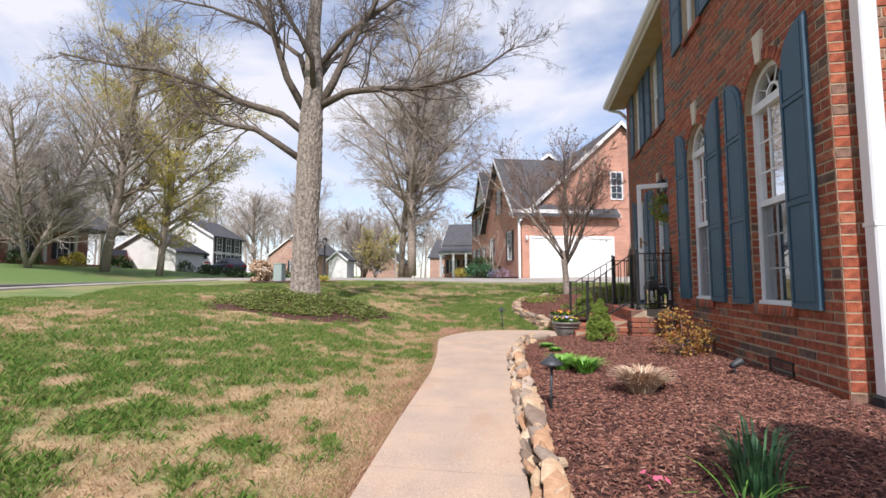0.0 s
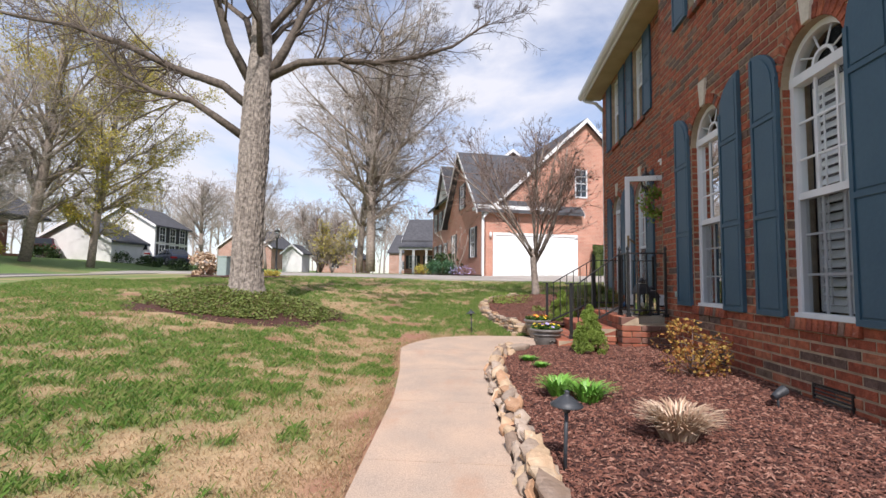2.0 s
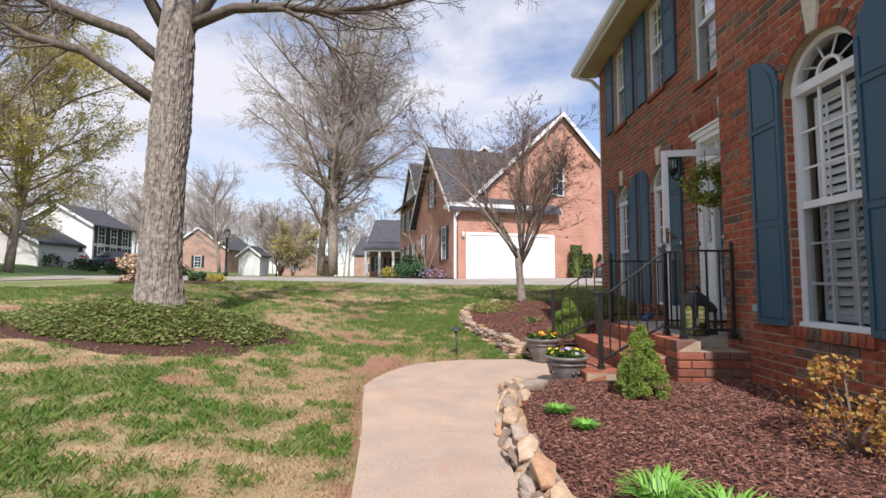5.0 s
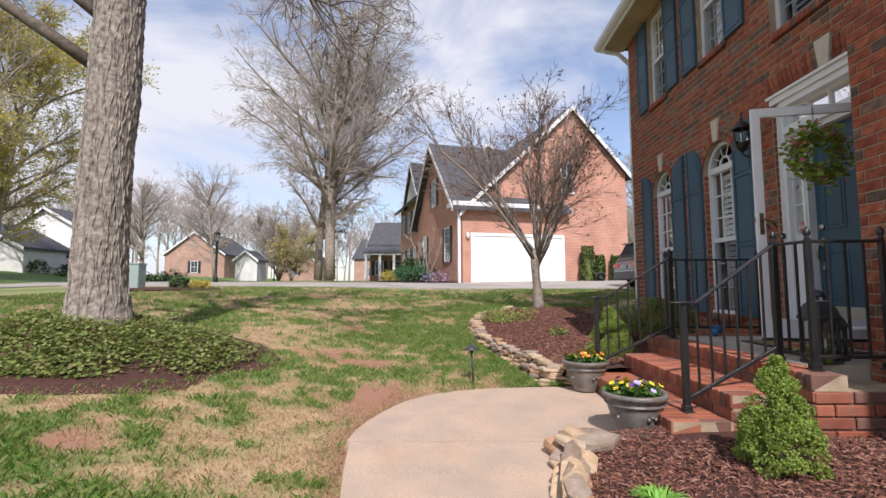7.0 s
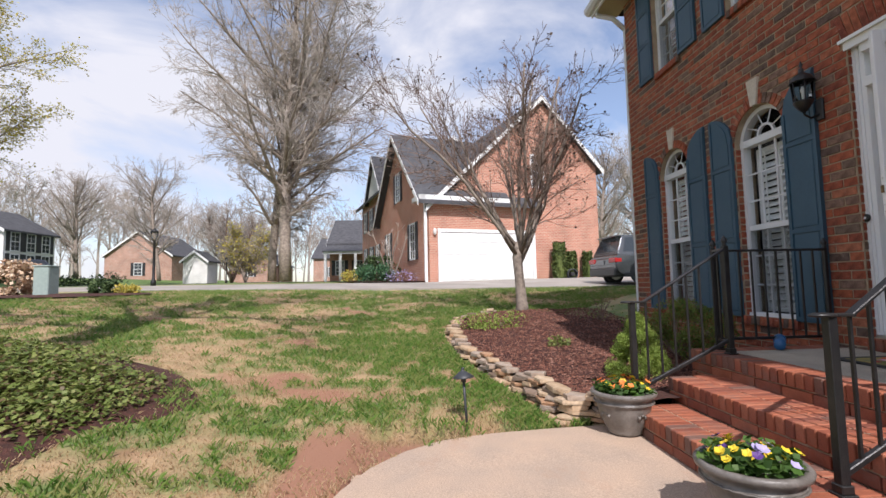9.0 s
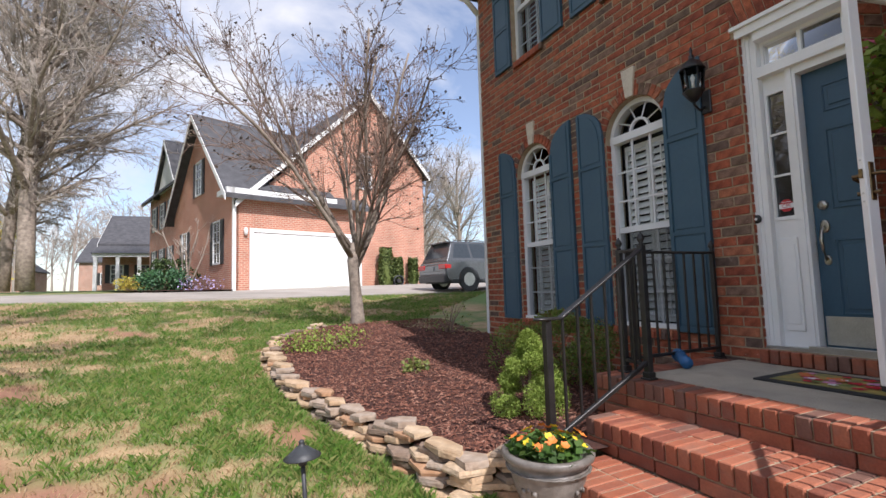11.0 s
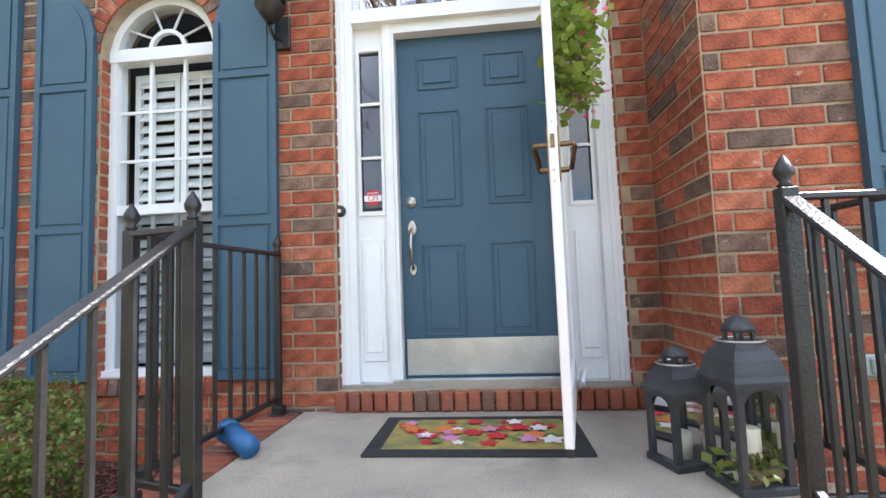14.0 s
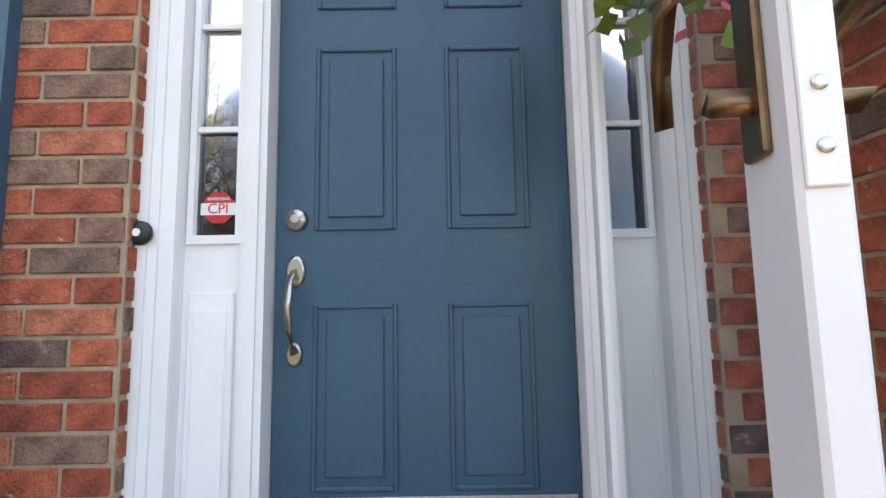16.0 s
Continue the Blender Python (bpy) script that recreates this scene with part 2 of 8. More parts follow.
M_GOLDSTEM = mat("dry_clump_blade", (1, 1, 1), (0.85, 0.8, 0.75), 2, 0.8, island=True, fine=0.1, spread=[(0.60, 0.45, 0.31), (0.52, 0.37, 0.24), (0.70, 0.56, 0.42), (0.42, 0.27, 0.18)])


def glass(name, tint, gloss=0.1):
    m = bpy.data.materials.new(name)
    m.use_nodes = True
    n, l = m.node_tree.nodes, m.node_tree.links
    n.remove(n["Principled BSDF"])
    t, g, x, fr = n.new("ShaderNodeBsdfTransparent"), n.new("ShaderNodeBsdfGlossy"), n.new("ShaderNodeMixShader"), n.new("ShaderNodeFresnel")
    t.inputs["Color"].default_value = (*tint, 1)
    g.inputs["Roughness"].default_value = 0.02
    fr.inputs["IOR"].default_value = 1.55 + gloss
    l.new(fr.outputs["Fac"], x.inputs["Fac"]), l.new(t.outputs["BSDF"], x.inputs[1]), l.new(g.outputs["BSDF"], x.inputs[2])
    l.new(x.outputs["Shader"], n["Material Output"].inputs["Surface"])
    return m


M_GLASS = glass("window_glass", (0.95, 0.97, 0.97), -0.42)
M_DARKGLASS = glass("dark_glass", (0.10, 0.11, 0.12), 0.6)
M_CLEAR = glass("clear_glass", (0.93, 0.95, 0.94), -0.28)


# ---- mesh helpers ----
def part(name, bm, material, parent=None, label="", at=None):
    me = bpy.data.meshes.new(name)
    bm.to_mesh(me), bm.free()
    me.materials.append(material)
    ob = new(name, me)
    if parent:
        ob.parent = parent
    if at is not None:
        ob.matrix_basis = at
    return tagged(ob, label)


def raw(name, verts, faces, material, parent=None, label="", smooth=False):
    me = bpy.data.meshes.new(name)
    me.from_pydata(verts, [], faces)
    me.materials.append(material)
    if smooth:
        me.polygons.foreach_set("use_smooth", [True] * len(me.polygons))
    ob = new(name, me)
    if parent:
        ob.parent = parent
    return tagged(ob, label)


def thing(name, x, y, z, label, category, group="", kind="", rz=0):
    ob = new(name)
    ob.empty_display_size = 0.1
    ob.matrix_basis = pose(x, y, z, 0, 0, rz)
    return tagged(ob, label, category, group, kind)


def B(*boxes, bev=0.0):
    """A bmesh of boxes (x0, x1, y0, y1, z0, z1)."""
    bm = bmesh.new()
    for x0, x1, y0, y1, z0, z1 in boxes:
        vs = [bm.verts.new((x, y, z)) for x in (x0, x1) for y in (y0, y1) for z in (z0, z1)]
        for f in ((0, 1, 3, 2), (4, 6, 7, 5), (0, 4, 5, 1), (2, 3, 7, 6), (0, 2, 6, 4), (1, 5, 7, 3)):
            bm.faces.new([vs[i] for i in f])
    bmesh.ops.recalc_face_normals(bm, faces=bm.faces)
    if bev:
        bmesh.ops.bevel(bm, geom=list(bm.edges), offset=bev, segments=1, affect="EDGES")
    return bm


def lathe(profile, n=20, bm=None, cx=0, cy=0):
    """A turned shape from (radius, z) pairs."""
    bm = bm or bmesh.new()
    rings = [[bm.verts.new((cx + r * math.cos(2 * math.pi * i / n), cy + r * math.sin(2 * math.pi * i / n), z)) for i in range(n)] for r, z in profile]
    for a, b in zip(rings, rings[1:]):
        for i in range(n):
            f = bm.faces.new((a[i], a[(i + 1) % n], b[(i + 1) % n], b[i]))
            f.smooth = True
    bm.faces.new(rings[0][::-1]), bm.faces.new(rings[-1])
    return bm


def tube_data(lines, sides=6):
    """Tubes along polylines [(point, radius), ...] as verts and faces."""
    V, F = [], []
    for line in lines:
        k = sides if line[0][1] > 0.02 else 3
        prev = None
        for j, (p, r) in enumerate(line):
            q = line[j + 1][0] if j + 1 < len(line) else p
            o = line[j - 1][0] if j else p
            d = Vector(q) - Vector(o)
            d = d.normalized() if d.length > 1e-6 else Vector((0, 0, 1))
            u = d.cross(Vector((0.3, 1, 0.2)) if abs(d.z) > 0.9 else Vector((0, 0, 1))).normalized()
            w = d.cross(u)
            base = len(V)
            for i in range(k):
                a = 2 * math.pi * i / k
                V.append(tuple(Vector(p) + u * (r * math.cos(a)) + w * (r * math.sin(a))))
            if prev is not None:
                F += [(prev + i, prev + (i + 1) % k, base + (i + 1) % k, base + i) for i in range(k)]
            elif k > 3:
                F.append(tuple(range(base, base + k))[::-1])
            prev = base
        F.append(tuple(range(prev, prev + k)))
    return V, F


def bar(points, r, name, material, parent, sides=8, label="", smooth=True):
    V, F = tube_data([[(p, r) for p in points]], sides)
    return raw(name, V, F, material, parent, label, smooth)


def leaves(centres, size, rng, flat=0.5, tri=False):
    """Small bent leaf faces at the given places."""
    V, F = [], []
    for c in centres:
        a, t = rng.uniform(0, 6.283), rng.uniform(-1, 1) * flat
        s = size * rng.uniform(0.6, 1.3)
        u = Vector((math.cos(a) * math.cos(t), math.sin(a) * math.cos(t), math.sin(t)))
        w = u.cross(Vector((rng.uniform(-flat, flat), rng.uniform(-flat, flat), 1))).normalized() * s * 0.45
        u = u * s
        c, i = Vector(c), len(V)
        V += [tuple(c), tuple(c + u * 0.5 + w), tuple(c + u), tuple(c + u * 0.5 - w)]
        F += [(i, i + 1, i + 2), (i, i + 2, i + 3)]
    return V, F


def smooth(a, b, v):
    v = min(1, max(0, (v - a) / (b - a)))
    return v * v * (3 - 2 * v)


def lerp_table(table, v):
    for (a, p), (b, q) in zip(table, table[1:]):
        if v <= b:
            return p + (q - p) * max(0, (v - a)) / (b - a)
    return table[-1][1]
# ---- ground ----
RISE_Y = [(-30, -0.5), (-5, -0.3), (3, -0.17), (7, -0.09), (10.5, -0.03), (12.5, 0.0), (14, 0.08), (16, 0.26), (18.4, 0.48), (21, 0.70), (23, 0.86), (25, 1.0), (30, 1.27), (60, 1.7), (200, 2.2), (1500, 3)]
RISE_X = [(-1500, 3), (-60, 1.0), (-21, 0.7), (-8, 0.6), (-5, 0.45), (-3, 0.22), (-1.2, 0.0), (1500, 0)]
ACROSS = [(-1500, 6), (-60, 3.4), (-40, 2.7), (-30, 2.25), (-26, 1.75), (-22, 0.95), (0, 0.9)]
LEFT = [(2.0, 0.30), (3.0, 0.12), (4.0, -0.02), (5.1, -0.12), (6.2, -0.21), (8.2, -0.34), (9.4, -0.50), (10.4, -0.68), (11.0, -0.76), (11.4, -0.70), (11.8, -0.55)]
RIGHT = [(2.0, 1.2), (3.0, 1.0), (4.0, 0.87), (5.2, 0.76), (6.4, 0.68), (7.6, 0.60), (8.6, 0.54), (9.4, 0.50), (10.0, 0.56), (10.5, 0.68), (10.8, 0.86)]


def ground_z(x, y):
    z = lerp_table(RISE_Y, y)
    w = lerp_table(RISE_X, x)
    z = z + w * (1 - 0.85 * smooth(11, 28, y))
    k = smooth(-21.5, -25, x)
    if k:
        z = z * (1 - k) + k * (lerp_table(ACROSS, x) + 0.004 * max(0, y - 40))
    d = math.hypot((x + 4.3) / 1.25, y - 12.9)
    return z + 0.22 * smooth(2.2, 0.3, d)


def green_at(x, y):
    """How green the lawn is, 0 straw to 1 green."""
    n = noise.fractal(Vector((x * 0.55, y * 0.55, 3.1)), 1.0, 2.0, 5)
    f = noise.fractal(Vector((x * 3.1, y * 3.1, 9.1)), 0.7, 2.0, 5)
    edge = lerp_table(LEFT, y) if y < 11.8 else -0.4
    side = smooth(0.25, 1.9, edge - x)
    base = -0.36 + 0.46 * side
    if y > 12.2:
        base = -0.04
    elif y > 9.0:
        base = -0.12
    if x > -1.4 and y > 12.6:
        base += 0.12
    if x < -9 or y > 24:
        base = 0.25 if x > -21 else 0.9
    h = noise.fractal(Vector((x * 9.0, y * 9.0, 5.5)), 0.6, 2.0, 3)
    return min(1, max(0, 0.5 + 1.15 * (base + 0.62 * n + 0.75 * f + 0.25 * h)))


def soil_at(x, y):
    """Bare red soil: beside the walk and in patches."""
    n = noise.fractal(Vector((x * 0.9 + 40, y * 0.9, 1.0)), 1.0, 2.0, 5)
    s = smooth(0.42, 0.75, n + (0.22 if 11.3 < y < 14.5 and -3.5 < x < 0.6 else 0.0))
    if y < 12.0:
        d = lerp_table(LEFT, y) - x
        if 0 < d < 0.30:
            s = max(s, smooth(0.16 + 0.08 * n, 0.04, d))
    if 11.5 < y < 13.2 and -1.0 < x < 1.0:
        s = max(s, smooth(12.98 + 0.2 * n, 12.5, y) * smooth(0.4, -0.2, x))
    return s * smooth(-13, -8, x) * smooth(24, 20, y) * (1.0 if -0.35 < lerp_table(LEFT, y) - x < 0.32 else smooth(7.5, 10.5, y))


def axis(lo, hi, step, far, grow):
    mid = list(np.arange(lo, hi + 1e-6, step))
    up, v, s = [], hi, step
    while v < far:
        s *= grow
        v += s
        up.append(v)
    down, v, s = [], lo, step
    while v > -far:
        s *= grow
        v -= s
        down.append(v)
    return down[::-1] + mid + up


gx, gy = axis(-9.0, 4.0, 0.11, 1500, 1.22), axis(2.0, 19.0, 0.11, 1500, 1.22)
V, F, GREEN, SOIL = [], [], [], []
for yy in gy:
    for xx in gx:
        z = ground_z(xx, yy)
        if 2.0 <= yy <= 12.8 and lerp_table(LEFT, yy) - 0.02 < xx < 4:
            z -= 0.10
        V.append((xx, yy, z + 0.012 * noise.noise(Vector((xx * 2.2, yy * 2.2, 0)))))
        near = -26 < xx < 6 and -5 < yy < 40
        GREEN.append(green_at(xx, yy) if near else 1.0)
        SOIL.append(soil_at(xx, yy) if near else 0.0)
nx = len(gx)
F = [(j * nx + i, j * nx + i + 1, (j + 1) * nx + i + 1, (j + 1) * nx + i) for j in range(len(gy) - 1) for i in range(nx - 1)]
M_LAWN = mat("lawn", (0.45, 0.31, 0.17), (0.34, 0.23, 0.125), 5, 0.95, 0.8, 60, fine=0.5)
n, l = M_LAWN.node_tree.nodes, M_LAWN.node_tree.links
bsdf = n["Principled BSDF"]
straw = bsdf.inputs["Base Color"].links[0].from_socket
att, att2, mixg, mixs, gn, gmix = n.new("ShaderNodeAttribute"), n.new("ShaderNodeAttribute"), n.new("ShaderNodeMixRGB"), n.new("ShaderNodeMixRGB"), n.new("ShaderNodeTexNoise"), n.new("ShaderNodeMixRGB")
att.attribute_name, att2.attribute_name = "green", "soil"
gn.inputs["Scale"].default_value, gn.inputs["Detail"].default_value = 14, 5
gmix.inputs["Color1"].default_value, gmix.inputs["Color2"].default_value = (0.075, 0.155, 0.030, 1), (0.145, 0.20, 0.055, 1)
mixs.inputs["Color2"].default_value = (0.31, 0.155, 0.095, 1)
tcl = n.new("ShaderNodeTexCoord")
l.new(tcl.outputs["Object"], gn.inputs["Vector"])
l.new(gn.outputs["Fac"], gmix.inputs["Fac"]), l.new(att.outputs["Fac"], mixg.inputs["Fac"])
l.new(straw, mixg.inputs["Color1"]), l.new(gmix.outputs["Color"], mixg.inputs["Color2"])
l.new(mixg.outputs["Color"], mixs.inputs["Color1"]), l.new(att2.outputs["Fac"], mixs.inputs["Fac"])
l.new(mixs.outputs["Color"], bsdf.inputs["Base Color"])
ground = tagged(raw("ground", V, F, M_LAWN, smooth=True), "patchy lawn of green and straw-dry grass with bare red soil", "lawn", kind="structure")
for key, values in (("green", GREEN), ("soil", SOIL)):
    ground.data.attributes.new(key, "FLOAT", "POINT").data.foreach_set("value", values)


def walk_z(y):
    return lerp_table(RISE_Y, y) + 0.012


def strip(name, left, right, zf, thick, material, label, category, gap=0.0):
    """A slab between two edge lines given as (x, y) lists of equal length."""
    bm = bmesh.new()
    rows = []
    for (ax, ay), (bx, by) in zip(left, right):
        rows.append([bm.verts.new((ax, ay, zf(ax, ay))), bm.verts.new((bx, by, zf(bx, by))), bm.verts.new((bx, by, zf(bx, by) - thick)), bm.verts.new((ax, ay, zf(ax, ay) - thick))])
    for a, b in zip(rows, rows[1:]):
        for i in range(4):
            bm.faces.new((a[i], a[(i + 1) % 4], b[(i + 1) % 4], b[i]))
    bm.faces.new(rows[0][::-1]), bm.faces.new(rows[-1])
    bmesh.ops.recalc_face_normals(bm, faces=bm.faces)
    return tagged(part(name, bm, material), label, category, kind="structure")


# front walk: slabs with tooled joints between them
walkway = thing("front_walk", 0, 0, 0, "tan concrete front walk with tooled joints, stained by red soil", "walkway", kind="structure")
cuts = [-2.5, 0.6, 2.0, 3.3, 4.6, 5.55, 6.8, 8.1, 9.5, 10.85]
for a, b in zip(cuts, cuts[1:]):
    ys = np.linspace(a + 0.005, b - 0.005, 9)
    s = strip("slab", [(lerp_table(LEFT, y), y) for y in ys], [(lerp_table(RIGHT, y) if y < 10.8 else 1.52, y) for y in ys], lambda x, y: walk_z(y), 0.12, M_CONCRETE, "", "")
    s.parent = walkway
    del s["kind"]
ys = np.linspace(10.86, 12.0, 10)
top = [(-0.77, 10.86), (-0.75, 11.1), (-0.70, 11.35), (-0.60, 11.65), (-0.46, 11.95), (-0.25, 12.2), (0.0, 12.38), (0.35, 12.5), (0.85, 12.57), (1.55, 12.62)]
low = [(1.55, 10.86)] + [(1.55, 10.9 + 0.17 * i) for i in range(1, 10)]
s = strip("slab", top, low, lambda x, y: walk_z(min(y, 12.4)), 0.12, M_CONCRETE, "", "")
s.parent = walkway
del s["kind"]
raw("joint_base", [(-1, -2, -0.42), (1.5, -2, -0.42), (1.5, 12.3, -0.06), (-0.6, 12.0, -0.06)], [(0, 1, 2, 3)], M_CONCRETE, walkway)


def bed(name, outline_left, xr, zf, label):
    """A mulch bed between a curved edge and the house line."""
    V, F, m = [], [], 14
    for x, y in outline_left:
        for i in range(m + 1):
            q = x + (xr(y) - x) * i / m
            V.append((q, y, zf(q, y) + 0.02 * noise.noise(Vector((q * 3, y * 3, 5)))))
    for j in range(len(outline_left) - 1):
        F += [(j * (m + 1) + i, j * (m + 1) + i + 1, (j + 1) * (m + 1) + i + 1, (j + 1) * (m + 1) + i) for i in range(m)]
    return tagged(raw(name, V, F, M_MULCHBED, smooth=True), label, "mulch bed", kind="structure")


def south_z(x, y):
    base = walk_z(y)
    return base + 0.05 + 0.10 * smooth(0.7, 2.0, x) + 0.03 * smooth(2.0, 3.0, x)


def north_z(x, y):
    return max(0.16 + 0.10 * smooth(13.0, 15.5, y), lerp_table(RISE_Y, y) + 0.06) + 0.08 * smooth(0.6, 2.2, x)


SB = [(lerp_table(RIGHT, y) + 0.05 if y < 10.6 else 0.95, y) for y in np.arange(-3, 10.86, 0.35)]
bed("mulch_bed_south", SB, lambda y: 3.7 if y < 6.7 else 3.1, south_z, "dark brown bark mulch bed along the brick house")
NORTH_EDGE = [(12.62, 1.42), (12.75, 1.05), (13.1, 0.98), (13.5, 0.92), (14.2, 0.72), (15.2, 0.50), (16.2, 0.42), (17.0, 0.46), (17.6, 0.60), (18.1, 0.95), (18.5, 1.5)]
NB = [(1.49, 12.46), (1.49, 12.6)] + [(lerp_table(NORTH_EDGE, y) + 0.06, y) for y in np.arange(12.62, 18.55, 0.2)]
bed("mulch_bed_north", NB, lambda y: 3.7 if y < 16.6 else 3.7 - (y - 16.6) * 0.9, north_z, "raised dark mulch bed held by stacked fieldstone")

# driveway of the neighbour, street and far pavement
strip("neighbour_driveway", [(-20, 26.4), (-12, 25.8), (-4, 25.3), (2, 25.0), (6, 24.6), (16, 24.2)], [(-20, 29.4), (-12, 29.4), (-4, 29.4), (0.4, 30.0), (6, 31.3), (16, 33.0)],
      lambda x, y: max(1.0 + (y - 25) * 0.054, ground_z(x, y)) + 0.03, 0.3, M_DRIVE, "pale concrete driveway to the garage", "driveway")
strip("sidewalk", [(-17.5, -40), (-17.5, 0), (-17.5, 12), (-17.5, 20), (-17.2, 26.5)], [(-16.1, -40), (-16.1, 0), (-16.1, 12), (-16.1, 20), (-16.0, 26.5)],
      lambda x, y: ground_z(x, y) + 0.04, 0.2, M_DRIVE, "concrete sidewalk along the street", "sidewalk")
strip("street", [(-22, -60), (-22, 0), (-22, 20), (-22, 40), (-21, 60), (-18, 120)], [(-18.2, -60), (-18.2, 0), (-18.2, 20), (-17.6, 40), (-16, 60), (-12, 120)],
      lambda x, y: ground_z(-20, y) + 0.02, 0.3, M_ASPHALT, "grey asphalt residential street", "street")
# ---- the brick house ----
M_FARWALL = mat("plain_brick_wall", (0.36, 0.11, 0.06), (0.28, 0.08, 0.05), 12, 0.9, 0.5, 60, fine=0.4)
NX, SX = 3.65, 3.02          # outer faces of the recessed wall and of the projecting bay
Y_S, Y_J, Y_N = 6.75, 10.82, 16.60
COURSE, LONG = 0.0813, 0.25
WIN_W, SILL, RAIL, SPRING = 0.74, 0.74, 1.74, 2.71
R_ARCH = WIN_W / 2
STOOP = 0.54


def wall_body(name, face, y0, y1, z0, z1, rects, arches, label):
    """Wall along y with thickness, with its openings cut through and arched heads filled in."""
    T = 0.24
    ysn = sorted({y0, y1, *[v for r in rects for v in r[:2]], *[v for c in arches for v in (c - R_ARCH, c + R_ARCH)]})
    zsn = sorted({z0, z1, *[v for r in rects for v in r[2:]], SILL, SPRING + R_ARCH} if arches else {z0, z1, *[v for r in rects for v in r[2:]]})
    holes = list(rects) + [(c - R_ARCH, c + R_ARCH, SILL, SPRING + R_ARCH) for c in arches]
    boxes = []
    for a, b in zip(ysn, ysn[1:]):
        for c, d in zip(zsn, zsn[1:]):
            m = ((a + b) / 2, (c + d) / 2)
            if not any(h[0] < m[0] < h[1] and h[2] < m[1] < h[3] for h in holes):
                boxes.append((face + 0.0035, face + T, a, b, c, d))
    bm = B(*boxes)
    for c in arches:
        zt, k = SPRING + R_ARCH, 14
        for i in range(k):
            p, q = [(c - R_ARCH * math.cos(math.pi * j / k), SPRING + R_ARCH * math.sin(math.pi * j / k)) for j in (i, i + 1)]
            f = [[bm.verts.new((x, *v)) for v in (p, q, (q[0], zt + 0.001), (p[0], zt + 0.001))] for x in (face + 0.0035, face + T)]
            bm.faces.new(f[0]), bm.faces.new(f[1][::-1])
            bm.faces.new((f[0][0], f[1][0], f[1][1], f[0][1]))
    bmesh.ops.recalc_face_normals(bm, faces=bm.faces)
    return tagged(part(name, bm, M_MORTAR), label, "wall", kind="structure")


def brick_rows(y0, y1, z0, z1, rects, arches):
    """Running bond: (y, z, length) of each brick, clipped at ends and openings."""
    out = []
    holes = list(rects) + [(c - R_ARCH, c + R_ARCH, SILL - 0.10, SPRING) for c in arches]
    k = 0
    z = z0
    while z < z1 - 0.02:
        zc = z + COURSE / 2
        blocked = sorted((max(y0, h[0]), min(y1, h[1])) for h in holes if h[2] < zc < h[3] and h[1] > y0 and h[0] < y1)
        for c in arches:
            if SPRING <= zc < SPRING + R_ARCH + 0.115:
                w = math.sqrt(max(0, (R_ARCH + 0.115) ** 2 - (zc - SPRING) ** 2))
                blocked.append((c - w, c + w))
        blocked.sort()
        spans, at_y = [], y0
        for a, b in blocked:
            if a > at_y + 0.03:
                spans.append((at_y, a))
            at_y = max(at_y, b)
        if y1 > at_y + 0.03:
            spans.append((at_y, y1))
        for a, b in spans:
            y = math.floor((a - y0) / LONG - 1) * LONG + y0 + (LONG / 2 if k % 2 else 0)
            while y < b:
                p, q = max(y, a), min(y + LONG, b)
                if q - p > 0.045:
                    out.append((p + 0.006, z + 0.006, q - p - 0.012))
                y += LONG
        k += 1
        z += COURSE
    return out


def scuffed(m, tone, scale, lo, hi, most):
    """Pale lime smears and rubbed patches over a material's colour."""
    n, l = m.node_tree.nodes, m.node_tree.links
    b = n["Principled BSDF"]
    mp, ns, rg, mx = (n.new("ShaderNode" + k) for k in ("Mapping", "TexNoise", "MapRange", "MixRGB"))
    mp.inputs["Scale"].default_value = (1.0, 0.55, 1.0)
    ns.inputs["Scale"].default_value, ns.inputs["Detail"].default_value, ns.inputs["Roughness"].default_value = scale, 9, 0.7
    rg.inputs["From Min"].default_value, rg.inputs["From Max"].default_value, rg.inputs["To Max"].default_value = lo, hi, most
    mx.inputs["Color2"].default_value = (*tone, 1)
    geo = n.new("ShaderNodeNewGeometry")
    l.new(geo.outputs["Position"], mp.inputs["Vector"]), l.new(mp.outputs["Vector"], ns.inputs["Vector"])
    l.new(ns.outputs["Fac"], rg.inputs["Value"]), l.new(rg.outputs["Result"], mx.inputs["Fac"])
    l.new(b.inputs["Base Color"].links[0].from_socket, mx.inputs["Color1"]), l.new(mx.outputs["Color"], b.inputs["Base Color"])


scuffed(M_BRICK, (0.58, 0.43, 0.33), 26, 0.60, 0.70, 0.55)
scuffed(M_BRICKS, (0.58, 0.43, 0.33), 26, 0.60, 0.70, 0.45)
scuffed(M_STEPBRICK, (0.20, 0.12, 0.09), 8, 0.52, 0.70, 0.6)
scuffed(M_SLAB, (0.22, 0.19, 0.15), 5, 0.55, 0.72, 0.55)
scuffed(M_CONCRETE, (0.44, 0.24, 0.14), 1.6, 0.54, 0.72, 0.5)
BH = COURSE - 0.012
_brick_mesh = {}


def brick_mesh(length, height, depth, material):
    """A brick with chipped, slightly uneven faces; alike ones share it."""
    key = (round(length, 2), round(height, 3), round(depth, 2), material.name)
    if key not in _brick_mesh:
        bm = B((-depth / 2, depth / 2, -length / 2, length / 2, -height / 2, height / 2), bev=0.003)
        me = bpy.data.meshes.new("brick")
        bm.to_mesh(me), bm.free()
        me.materials.append(material)
        _brick_mesh[key] = me
    return _brick_mesh[key]


